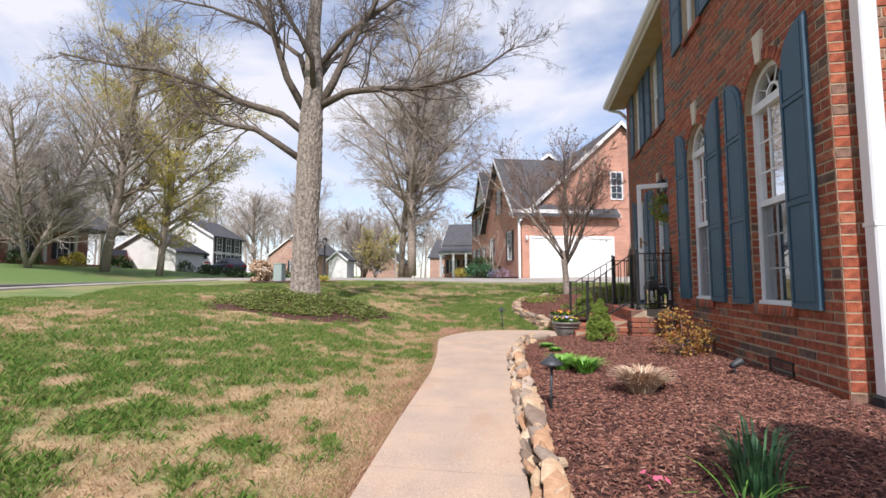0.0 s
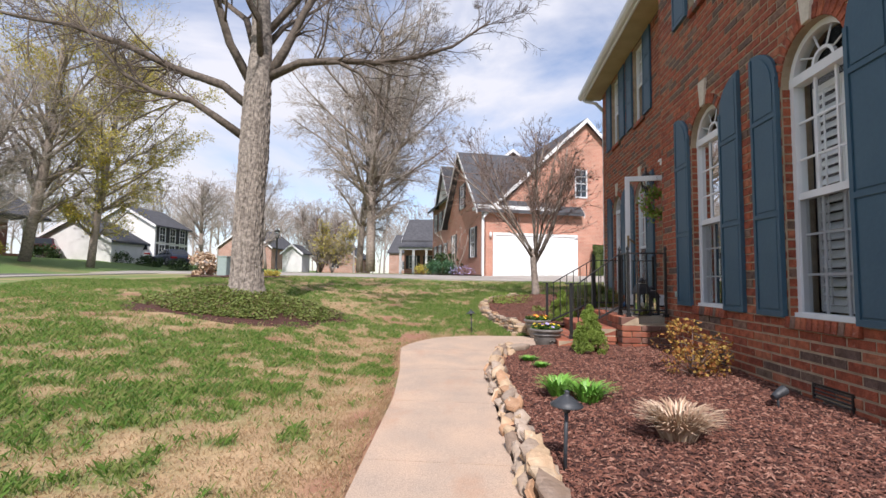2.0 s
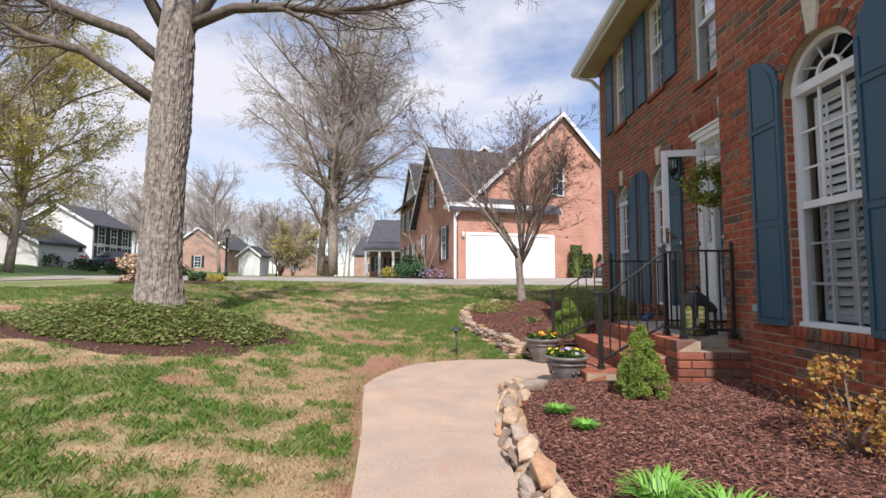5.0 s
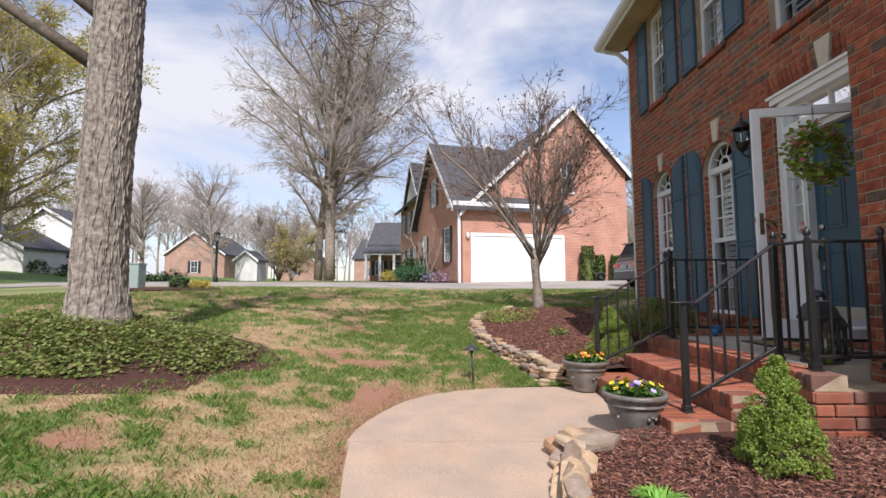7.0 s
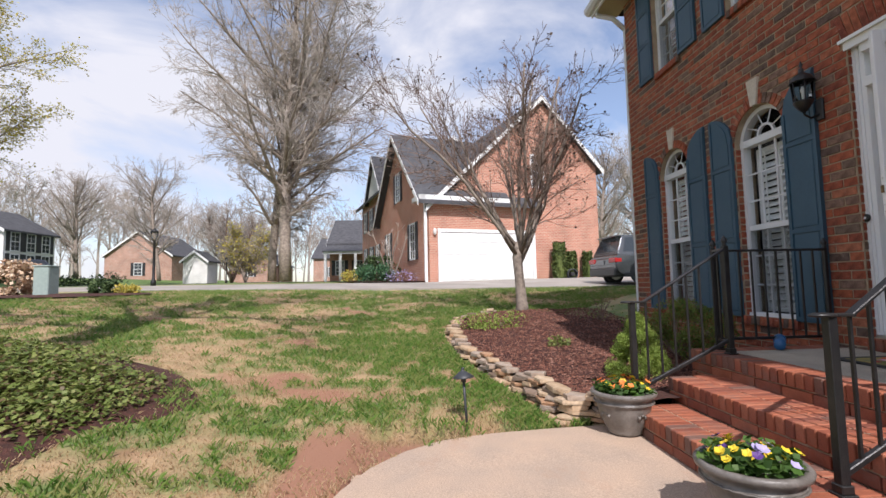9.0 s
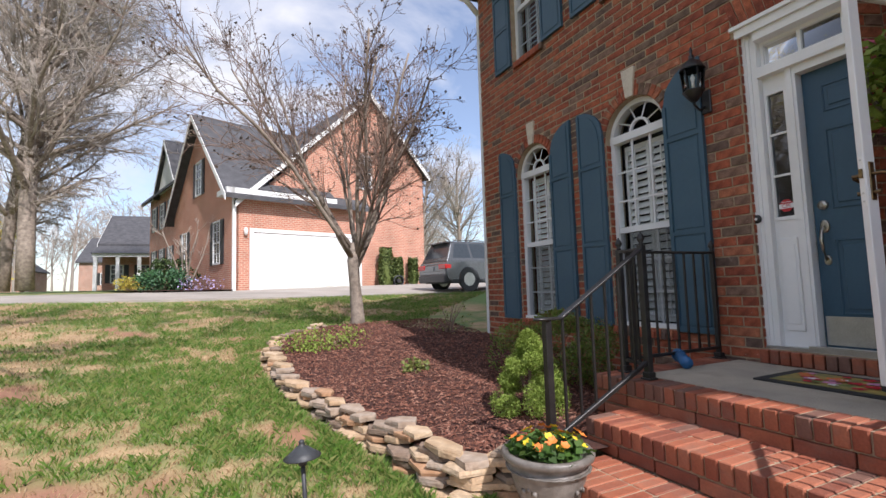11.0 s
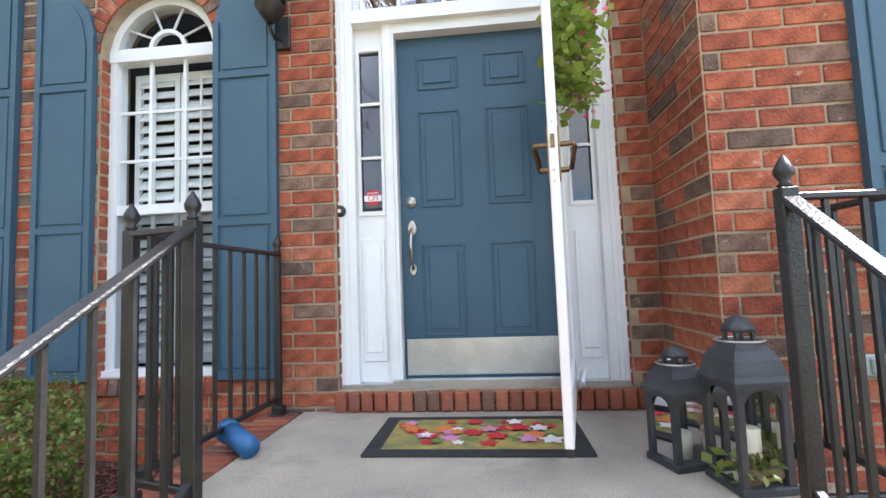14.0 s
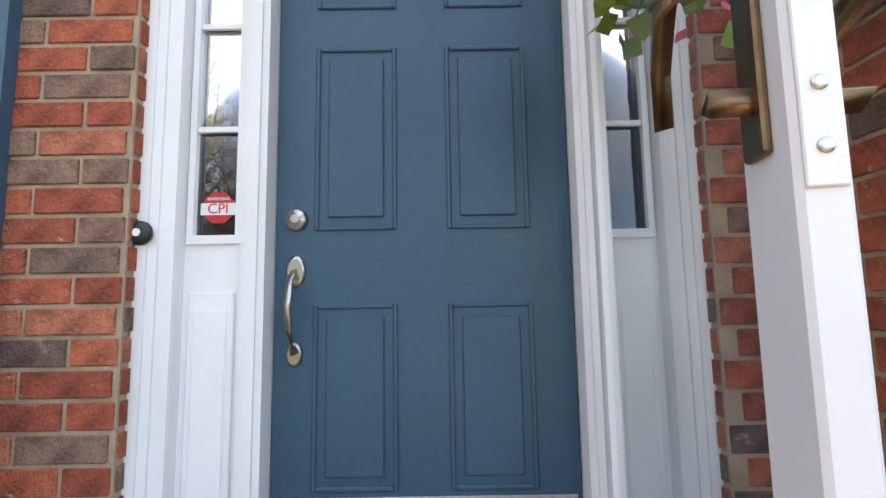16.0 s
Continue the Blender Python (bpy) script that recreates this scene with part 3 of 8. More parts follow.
def lay_bricks(wall, face, bricks, near, rng, along="y"):
    """The nearest as parts of their own, the rest joined."""
    bricks = sorted(bricks, key=lambda b: math.hypot(b[0] + b[2] / 2 - near[0], (b[1] - near[1]) * 1.2))
    V, F = [], []
    for i, (y, z, L) in enumerate(bricks):
        out = rng.uniform(0.0, 0.004)
        if i < 300:
            ob = new("brick", brick_mesh(L, BH, 0.03, M_BRICK))
            c = (face + 0.013 - out, y + L / 2, z + BH / 2) if along == "y" else (y + L / 2, face + 0.013 - out, z + BH / 2)
            ob.matrix_basis = Matrix.Translation(c) @ (Matrix.Identity(4) if along == "y" else pose(0, 0, 0, 0, 0, 90))
            ob.parent = wall
        else:
            e, x0, x1, k = 0.004, face - out, face + 0.02, len(V)
            q = [(x1, y, z), (x1, y + L, z), (x1, y + L, z + BH), (x1, y, z + BH), (x0, y + e, z + e), (x0, y + L - e, z + e), (x0, y + L - e, z + BH - e), (x0, y + e, z + BH - e)]
            V += q if along == "y" else [(b, a, c) for a, b, c in q]
            F += [tuple(k + v for v in f) for f in ((4, 5, 6, 7), (0, 1, 5, 4), (1, 2, 6, 5), (2, 3, 7, 6), (3, 0, 4, 7))]
    if V:
        tagged(raw("bricks", V, F, M_BRICKS, wall), kind="stuff")


def gable_end(x0, x1, y0, y1, z0):
    """End wall that follows the roof pitch."""
    bm = bmesh.new()
    q = [(x0, z0), (x1, z0), (x1, 6.3), (8.3, 10.1), (x0, 6.55)]
    f, b = [bm.verts.new((x, y0, z)) for x, z in q], [bm.verts.new((x, y1, z)) for x, z in q]
    bm.faces.new(f), bm.faces.new(b)
    for i in range(len(q)):
        j = (i + 1) % len(q)
        bm.faces.new((f[i], f[j], b[j], b[i]))
    bmesh.ops.recalc_face_normals(bm, faces=bm.faces)
    return bm


# openings
N_ARCH, S_ARCH = [13.66, 15.33], [7.74, 9.50]
DOOR_Y0, DOOR_Y1, DOOR_Z0, DOOR_Z1 = 10.985, 12.56, 0.65, 3.18
N_UP = [(13.34, 14.02, 4.36, 6.0), (15.01, 15.69, 4.36, 6.0), (11.0, 12.5, 3.93, 5.7)]
S_UP = [(9.16, 9.84, 4.40, 6.0), (7.4, 8.08, 4.40, 6.0)]
DOOR_HOLE = (DOOR_Y0, DOOR_Y1, DOOR_Z0, DOOR_Z1)
EAVE = 6.05
wall_north = wall_body("wall_north", NX, Y_J - 0.02, Y_N, -0.3, EAVE, N_UP + [DOOR_HOLE], N_ARCH, "red brick front wall with tan mortar")
wall_bay = wall_body("wall_bay", SX, Y_S, Y_J, -0.4, 6.6, S_UP, S_ARCH, "red brick projecting front wall with tan mortar")
for nm, y, x1, lab in (("bay_return_north", Y_J, NX + 0.24, "brick return wall beside the door"), ("wall_south", Y_S, 12.75, "sunlit red brick side wall with tan mortar")):
    yy = (y - 0.24, y - 0.0035) if nm.endswith("north") else (y + 0.0035, y + 0.24)
    tagged(part(nm, B((SX + 0.0045, x1, *yy, -0.4, 6.6)), M_MORTAR), lab, "wall", kind="structure")
tagged(part("wall_gable_north", gable_end(NX + 0.24, 13.0, Y_N - 0.24, Y_N - 0.001, -0.3), M_FARWALL), "brick end wall of the house", "wall", kind="structure")
tagged(part("wall_back", B((12.76, 13.0, Y_S, Y_N - 0.25, -0.5, 6.5)), M_FARWALL), "brick back wall of the house", "wall", kind="structure")

# roof, soffit, fascia and gutter
roof = thing("roof", 8.3, 7, 6, "grey shingle roof with cream soffit and white gutter", "roof", kind="structure")
R0 = Matrix.Translation((-8.3, -7, -6))
rv = [(3.15, Y_J - 0.6, 6.25), (3.15, 16.95, 6.25), (8.3, 16.95, 10.4), (8.3, 6.45, 10.4), (3.15, 6.45, 6.65), (13.4, 16.95, 6.25), (13.4, 6.45, 6.25), (3.15, 6.45, 6.25)]
o = raw("shingles", rv + [(3.3, 16.95, 6.1), (3.3, 6.45, 6.1), (13.3, 16.95, 6.1), (13.3, 6.45, 6.1)], [(7, 1, 2, 3), (2, 5, 6, 3), (8, 10, 5, 2, 1), (9, 7, 3, 6, 11)], M_SHINGLE, roof)
o.matrix_basis = R0
o = part("soffit", B((3.22, NX + 0.02, Y_J - 0.3, 16.9, EAVE, EAVE + 0.03)), M_SOFFIT, roof, at=R0)
o = part("fascia", B((3.19, 3.22, Y_J - 0.3, 16.93, EAVE - 0.01, EAVE + 0.19)), M_WHITE, roof, at=R0)
gut = bmesh.new()
prof = [(0, 0.12), (-0.015, 0.12), (-0.02, 0.10), (-0.10, 0.09), (-0.12, 0.12), (-0.11, 0.05), (-0.06, 0.0), (0, 0.0)]
ends = [[gut.verts.new((3.19 + a, y, EAVE + 0.04 + b)) for a, b in prof] for y in (Y_J - 0.3, 16.98)]
for i in range(len(prof)):
    gut.faces.new((ends[0][i], ends[0][(i + 1) % 8], ends[1][(i + 1) % 8], ends[1][i]))
gut.faces.new(ends[1])
part("gutter", gut, M_VINYL, roof, at=R0)
# bay gable roof
bv = [(2.82, Y_S - 0.3, 6.65), (2.82, (Y_S + Y_J) / 2, 7.6), (2.82, Y_J + 0.3, 6.65), (8, Y_S - 0.3, 6.65), (8, (Y_S + Y_J) / 2, 7.6), (8, Y_J + 0.3, 6.65)]
o = raw("bay_shingle", bv, [(0, 1, 4, 3), (1, 2, 5, 4)], M_SHINGLE, roof)
o.matrix_basis = R0
o = raw("bay_gable", [(SX, Y_S, 6.6), (SX, Y_J, 6.6), (SX, (Y_S + Y_J) / 2, 7.5)], [(0, 1, 2)], M_SIDING, roof)
o.matrix_basis = R0
# floor inside and inner wall behind the windows, room darkness put into their colour
tagged(part("floor", B((NX + 0.3, 12.7, Y_S + 0.3, Y_N - 0.3, 0.45, 0.55)), M_UNLIT), "interior floor coloured near black as an unlit room", "floor", kind="structure")
tagged(part("inner_wall", B((5.6, 5.7, Y_S + 0.3, Y_N - 0.3, 0.55, 6.4)), M_UNLIT), "inner wall coloured near black as an unlit room", "wall", kind="structure")


# ---- windows ----
def arc(r, k, z0=0, y0=0, a0=0.0, a1=math.pi):
    return [(y0 - r * math.cos(a0 + (a1 - a0) * i / k), z0 + r * math.sin(a0 + (a1 - a0) * i / k)) for i in range(k + 1)]


def ring(r0, r1, x0, x1, zc, k=18, a0=0.0, a1=math.pi):
    bm = bmesh.new()
    pr = []
    for (a, b), (c, d) in zip(arc(r0, k, zc, 0, a0, a1), arc(r1, k, zc, 0, a0, a1)):
        pr.append([bm.verts.new((x0, a, b)), bm.verts.new((x0, c, d)), bm.verts.new((x1, c, d)), bm.verts.new((x1, a, b))])
    for p, q in zip(pr, pr[1:]):
        for i in range(4):
            bm.faces.new((p[i], p[(i + 1) % 4], q[(i + 1) % 4], q[i]))
    bm.faces.new(pr[0]), bm.faces.new(pr[-1])
    bmesh.ops.recalc_face_normals(bm, faces=bm.faces)
    return bm


def louvre_panel(win, y0, y1, z0, z1, x, pitch=0.075):
    part("blind_frame", B((x, x + 0.03, y0, y0 + 0.035, z0, z1), (x, x + 0.03, y1 - 0.035, y1, z0, z1), (x, x + 0.03, y0 + 0.035, y1 - 0.035, z0, z0 + 0.05), (x, x + 0.03, y0 + 0.035, y1 - 0.035, z1 - 0.05, z1)), M_WHITE, win)
    part("tilt_rod", B((x - 0.03, x - 0.018, (y0 + y1) / 2 - 0.006, (y0 + y1) / 2 + 0.006, z0 + 0.06, z1 - 0.06)), M_WHITE, win)
    me = None
    z = z0 + 0.085
    while z < z1 - 0.06:
        if me is None:
            bm = B((-0.040, 0.040, y0 + 0.038, y1 - 0.038, -0.005, 0.005))
            first = part("slat", bm, M_WHITE, win, at=pose(x + 0.015, 0, z, 0, -50, 0))
            me = first.data
        else:
            ob = new("slat", me)
            ob.parent, ob.matrix_basis = win, pose(x + 0.015, 0, z, 0, -50, 0)
        z += pitch


def sash_window(name, w, h_rail, h_top, arched, label):
    """Double-hung white window; local x points into the wall, z up from the sill."""
    win = thing(name, 0, 0, 0, label, "window", "front windows", "structure")
    a, t = w / 2, 0.05
    x0 = 0.07
    if arched:
        part("window_frame", B((x0, x0 + 0.09, -a, -a + t, 0, h_top), (x0, x0 + 0.09, a - t, a, 0, h_top), (x0, x0 + 0.09, -a + t, a - t, 0, 0.04), (x0 - 0.005, x0 + 0.085, -a + 0.002, a - 0.002, h_top - 0.03, h_top + 0.05)), M_VINYL, win)
        part("arch_frame", ring(a - t, a, x0, x0 + 0.09, h_top), M_VINYL, win)
        part("fan_hub", ring(0.10, 0.125, x0 + 0.02, x0 + 0.05, h_top + 0.05, 12), M_VINYL, win)
        for ang in (36, 72, 108, 144):
            c, s = math.cos(radians(ang)), math.sin(radians(ang))
            bar([(x0 + 0.03, 0.12 * c, h_top + 0.05 + 0.12 * s), (x0 + 0.03, (a - t) * c, h_top + (a - t) * s)], 0.009, "muntin", M_VINYL, win, 4)
        pts = [(x0 + 0.045, p, q) for p, q in arc(a - t, 18, h_top)]
        o = raw("pane", pts, [tuple(range(len(pts)))], M_GLASS, win)
        o.visible_shadow = False
    else:
        part("window_frame", B((x0, x0 + 0.09, -a, -a + t, 0, h_top), (x0, x0 + 0.09, a - t, a, 0, h_top), (x0, x0 + 0.09, -a + t, a - t, 0, 0.04), (x0, x0 + 0.09, -a + t, a - t, h_top - 0.05, h_top)), M_VINYL, win)
    zt = h_top - (0.03 if arched else 0.05)
    part("meeting_rail", B((x0 + 0.015, x0 + 0.07, -a + t, a - t, h_rail - 0.03, h_rail + 0.03)), M_VINYL, win)
    part("window_sill", B((x0 - 0.03, x0 + 0.0, -a - 0.01, a + 0.01, -0.012, 0.035)), M_VINYL, win)
    for y in (-w / 6 + 0.01, w / 6 - 0.01):
        part("muntin", B((x0 + 0.03, x0 + 0.05, y - 0.010, y + 0.010, h_rail + 0.03, zt)), M_VINYL, win)
        part("muntin", B((x0 + 0.055, x0 + 0.07, y - 0.010, y + 0.010, 0.04, h_rail - 0.03)), M_VINYL, win)
    for z in (h_rail + (zt - h_rail) * 0.33, h_rail + (zt - h_rail) * 0.66):
        part("muntin", B((x0 + 0.032, x0 + 0.048, -a + t, a - t, z - 0.009, z + 0.009)), M_VINYL, win)
    for z in (h_rail * 0.35, h_rail * 0.68):
        part("muntin", B((x0 + 0.057, x0 + 0.068, -a + t, a - t, z - 0.009, z + 0.009)), M_VINYL, win)
    for z0, z1, xx in ((h_rail + 0.03, zt, x0 + 0.04), (0.04, h_rail - 0.03, x0 + 0.062)):
        o = raw("pane", [(xx, -a + t, z0), (xx, a - t, z0), (xx, a - t, z1), (xx, -a + t, z1)], [(0, 1, 2, 3)], M_GLASS, win)
        o.visible_shadow = False
    louvre_panel(win, -a + 0.055, -0.004, 0.05, zt - 0.02, x0 + 0.15)
    louvre_panel(win, 0.004, a - 0.055, 0.05, zt - 0.02, x0 + 0.15)
    o = raw("insect_screen", [(x0 + 0.02, -a + t, 0.04), (x0 + 0.02, a - t, 0.04), (x0 + 0.02, a - t, h_rail - 0.03), (x0 + 0.02, -a + t, h_rail - 0.03)], [(0, 1, 2, 3)], M_MESH, win)
    return win


M_MESH = glass("screen_mesh", (0.66, 0.67, 0.68), -0.5)


def place(first, name, m):
    ob = copy_thing(first, m)
    ob.name = name
    return ob


W_LAB = "white arched sash window with fanlight, grilles and louvred blinds"
win_first = sash_window("window_1", WIN_W, RAIL - SILL, SPRING - SILL, True, W_LAB)
win_first.matrix_basis = pose(SX, S_ARCH[0], SILL)
place(win_first, "window_2", pose(SX, S_ARCH[1], SILL))
place(win_first, "window_3", pose(NX, N_ARCH[0], SILL))
place(win_first, "window_4", pose(NX, N_ARCH[1], SILL))
up_first = sash_window("window_5", 0.68, 0.82, 1.64, False, "white upstairs sash window with grilles and blinds")
up_first.matrix_basis = pose(NX, 13.68, 4.36)
place(up_first, "window_6", pose(NX, 15.35, 4.36))
place(up_first, "window_7", pose(SX, 9.50, 4.40))
place(up_first, "window_8", pose(SX, 7.74, 4.40))
big = sash_window("window_9", 1.5, 0.88, 1.77, False, "wide white upstairs window above the front door")
big.matrix_basis = pose(NX, 11.75, 3.93)


# ---- shutters ----
def shutter(name, w, h, drop, flip):
    """Raised-panel shutter with a quarter-round head; high edge at +y unless flipped."""
    sh = thing(name, 0, 0, 0, "slate blue panelled shutter with a quarter-round top" if drop else "slate blue panelled shutter", "shutter", "window shutters")
    s = -1 if flip else 1
    k = 10 if drop else 1

    def outline(e):
        """Inset outline as (y, z), from the low outer corner round to the high one."""
        pts = [(-w / 2 + e, e), (w / 2 - e, e)]
        if drop:
            for i in range(k + 1):
                pts.append((w / 2 - e - (w - 2 * e) * (i / k), h - e - drop * (1 - math.sqrt(max(0, 1 - (i / k) ** 2)))))
        else:
            pts += [(w / 2 - e, h - e), (-w / 2 + e, h - e)]
        return [(s * y, z) for y, z in pts]

    def slab(pts, x0, x1):
        bm = bmesh.new()
        f, b = [bm.verts.new((x0, *p)) for p in pts], [bm.verts.new((x1, *p)) for p in pts]
        bm.faces.new(f), bm.faces.new(b)
        for i in range(len(pts)):
            j = (i + 1) % len(pts)
            bm.faces.new((f[i], f[j], b[j], b[i]))
        bmesh.ops.recalc_face_normals(bm, faces=bm.faces)
        return bm

    part("board", slab(outline(0.0), -0.028, 0.0), M_SHUTTER, sh)
    z1, z2 = h * 0.36, h * (0.72 if drop else 0.68)
    e = 0.055
    top = [p for p in outline(e)]
    zb = z2 + 0.05
    part("panel", slab([(y, max(z, zb)) for y, z in top], -0.036, -0.027), M_SHUTTER, sh) if drop else part("panel", B((-0.036, -0.027, -w / 2 + e, w / 2 - e, zb, h - e)), M_SHUTTER, sh)
    part("panel", B((-0.036, -0.027, -w / 2 + e, w / 2 - e, z1 + 0.05, z2 - 0.02), bev=0.004), M_SHUTTER, sh)
    part("panel", B((-0.036, -0.027, -w / 2 + e, w / 2 - e, 0.06, z1 - 0.02), bev=0.004), M_SHUTTER, sh)
    part("stile_edge", B((-0.040, -0.0275, -w / 2, -w / 2 + 0.035, 0, h - (drop if drop else 0)) if s > 0 else (-0.040, -0.0275, w / 2 - 0.035, w / 2, 0, h - (drop if drop else 0)),
                         (-0.040, -0.0275, w / 2 - 0.035, w / 2, 0, h - 0.03) if s > 0 else (-0.040, -0.0275, -w / 2, -w / 2 + 0.035, 0, h - 0.03),
                         (-0.040, -0.0275, -w / 2 + 0.035, w / 2 - 0.035, z1 - 0.005, z1 + 0.035), (-0.040, -0.0275, -w / 2 + 0.035, w / 2 - 0.035, z2 - 0.005, z2 + 0.035), (-0.040, -0.0275, -w / 2 + 0.035, w / 2 - 0.035, 0, 0.045)), M_SHUTTER, sh)
    return sh


SW = 0.385
sh_a = shutter("window_shutter", SW, 2.42, 0.34, False)
sh_b = shutter("window_shutter", SW, 2.42, 0.34, True)
spots = [(SX, c) for c in S_ARCH] + [(NX, c) for c in N_ARCH]
for i, (fx, c) in enumerate(spots):
    lo, hi = pose(fx - 0.002, c - R_ARCH - SW / 2 - 0.015, 0.73), pose(fx - 0.002, c + R_ARCH + SW / 2 + 0.015, 0.73)
    if i == 0:
        sh_b.matrix_basis, sh_a.matrix_basis = lo, hi
    else:
        copy_thing(sh_b, lo), copy_thing(sh_a, hi)
sh_c = shutter("window_shutter", 0.40, 1.66, 0, False)
first = True
for fx, c, z in ((NX, 13.68, 4.35), (NX, 15.35, 4.35), (SX, 9.50, 4.39), (SX, 7.74, 4.39)):
    for sgn in (-1, 1):
        m = pose(fx - 0.002, c + sgn * (0.34 + 0.215), z)
        if first:
            sh_c.matrix_basis, first = m, False
        else:
            copy_thing(sh_c, m)

# ---- arch bricks, keystones, sills ----
arch_me = None
rngb = random.Random(5)
for wall, fx, c in [(wall_bay, SX, y) for y in S_ARCH] + [(wall_north, NX, y) for y in N_ARCH]:
    k = 19
    for i in range(k):
        if i == k // 2:
            continue
        a = math.pi * (i + 0.5) / k
        r = R_ARCH + 0.058
        ob = new("arch_brick", brick_mesh(0.112, 0.058, 0.10, M_BRICK))
        ob.matrix_basis = Matrix.Translation((fx + 0.042 - rngb.uniform(0, 0.004), c - r * math.cos(a), SPRING + r * math.sin(a))) @ Matrix.Rotation(math.pi - a, 4, "X")
        ob.parent = wall
    bm = bmesh.new()
    q = [(-0.045, SPRING + R_ARCH + 0.0), (0.045, SPRING + R_ARCH + 0.0), (0.085, SPRING + R_ARCH + 0.30), (-0.085, SPRING + R_ARCH + 0.30)]
    f, b = [bm.verts.new((fx - 0.03, c + y, z)) for y, z in q], [bm.verts.new((fx + 0.05, c + y, z)) for y, z in q]
    bm.faces.new(f), bm.faces.new(b)
    for i in range(4):
        bm.faces.new((f[i], f[(i + 1) % 4], b[(i + 1) % 4], b[i]))
    bmesh.ops.recalc_face_normals(bm, faces=bm.faces)
    bmesh.ops.bevel(bm, geom=list(bm.edges), offset=0.004, segments=1, affect="EDGES")
    tagged(part("keystone", bm, M_CAST, wall), "cream limestone keystone")
    for i in range(12):
        ob = new("sill_brick", brick_mesh(0.056, 0.095, 0.13, M_BRICK))
        ob.matrix_basis = pose(fx + 0.035, c - 0.36 + i * 0.0655, SILL - 0.055, 0, 8, 0)
        ob.parent = wall
for fx, c, z, hw, wall in ((NX, 13.68, 4.36, 0.36, wall_north), (NX, 15.35, 4.36, 0.36, wall_north), (SX, 9.5, 4.40, 0.36, wall_bay), (SX, 7.74, 4.40, 0.36, wall_bay), (NX, 11.75, 3.93, 0.78, wall_north)):
    for i in range(int(2 * hw / 0.0655)):
        ob = new("sill_brick", brick_mesh(0.056, 0.095, 0.13, M_BRICK))
        ob.matrix_basis = pose(fx + 0.025, c - hw + 0.03 + i * 0.0655, z - 0.055, 0, 8, 0)
        ob.parent = wall
# flared soldier course over the door
for i in range(25):
    t = (i - 12) / 12
    if i == 12:
        continue
    ob = new("lintel_brick", brick_mesh(0.058, 0.24, 0.05, M_BRICK))
    ob.matrix_basis = pose(NX + 0.018, 11.77 + t * 0.82, 3.36, -t * 16, 0, 0)
    ob.parent = wall_north
bm = bmesh.new()
q = [(-0.06, 3.24), (0.06, 3.24), (0.10, 3.52), (-0.10, 3.52)]
f, b = [bm.verts.new((NX - 0.035, 11.77 + y, z)) for y, z in q], [bm.verts.new((NX + 0.05, 11.77 + y, z)) for y, z in q]
bm.faces.new(f), bm.faces.new(b)
for i in range(4):
    bm.faces.new((f[i], f[(i + 1) % 4], b[(i + 1) % 4], b[i]))
bmesh.ops.recalc_face_normals(bm, faces=bm.faces)
part("keystone", bm, M_CAST, wall_north, "cream limestone keystone over the door")


def reveal(wall, face, y, side, z0, z1, depth):
    """Brick ends showing inside an opening's jamb; side: +1 when the opening lies towards +y."""
    boxes, z, k = [], z0, 0
    while z < z1 - 0.03:
        t0, t1 = sorted((y - side * 0.01, y + side * (0.005 + 0.002 * (k % 2))))
        boxes.append((face + 0.012, face + depth, t0, t1, z + 0.006, min(z + BH, z1)))
        z += COURSE
        k += 1
    part("reveal_bricks", B(*boxes), M_BRICKS, wall)["kind"] = "stuff"


for wall, fx, c in [(wall_bay, SX, y) for y in S_ARCH] + [(wall_north, NX, y) for y in N_ARCH]:
    reveal(wall, fx, c - R_ARCH, 1, SILL, SPRING, 0.069)
    reveal(wall, fx, c + R_ARCH, -1, SILL, SPRING, 0.069)
reveal(wall_north, NX, DOOR_Y0, 1, DOOR_Z0, DOOR_Z1, 0.10)
reveal(wall_north, NX, DOOR_Y1, -1, DOOR_Z0, DOOR_Z1, 0.10)
# ---- stoop and steps ----
ST_Y0, ST_Y1, ST_X = 10.45, 12.98, 2.33
P_Y0, P_Y1, Q_Y1 = 10.66, 12.66, 12.50
stoop = thing("stoop", 2.9, 11.7, 0, "brick stoop and steps with a concrete landing", "steps", kind="structure")
SI = Matrix.Translation((-2.9, -11.7, 0))
part("landing", B((ST_X + 0.215, NX - 0.001, Y_J + 0.012, ST_Y1 - 0.22, 0.3, STOOP)), M_SLAB, stoop, "worn grey concrete landing", at=SI)
part("core", B((ST_X + 0.02, SX + 0.1, ST_Y0 + 0.02, Y_J + 0.012, -0.1, STOOP - 0.106), (ST_X + 0.02, NX, Y_J + 0.012, ST_Y1 - 0.02, -0.1, STOOP - 0.106), (1.93 + 0.02, ST_X + 0.02, P_Y0 + 0.02, P_Y1 - 0.02, -0.1, 0.365 - 0.106), (1.52 + 0.02, 1.95, P_Y0 + 0.02, Q_Y1 - 0.02, -0.1, 0.185 - 0.106),
               (ST_X + 0.005, ST_X + 0.22, ST_Y0 + 0.005, ST_Y1 - 0.005, STOOP - 0.108, STOOP - 0.006), (1.935, ST_X + 0.0, P_Y0 + 0.005, P_Y1 - 0.005, 0.25, 0.359), (1.525, 1.935, P_Y0 + 0.005, Q_Y1 - 0.005, 0.07, 0.179)), M_MORTAR, stoop, at=SI)
rngs = random.Random(8)


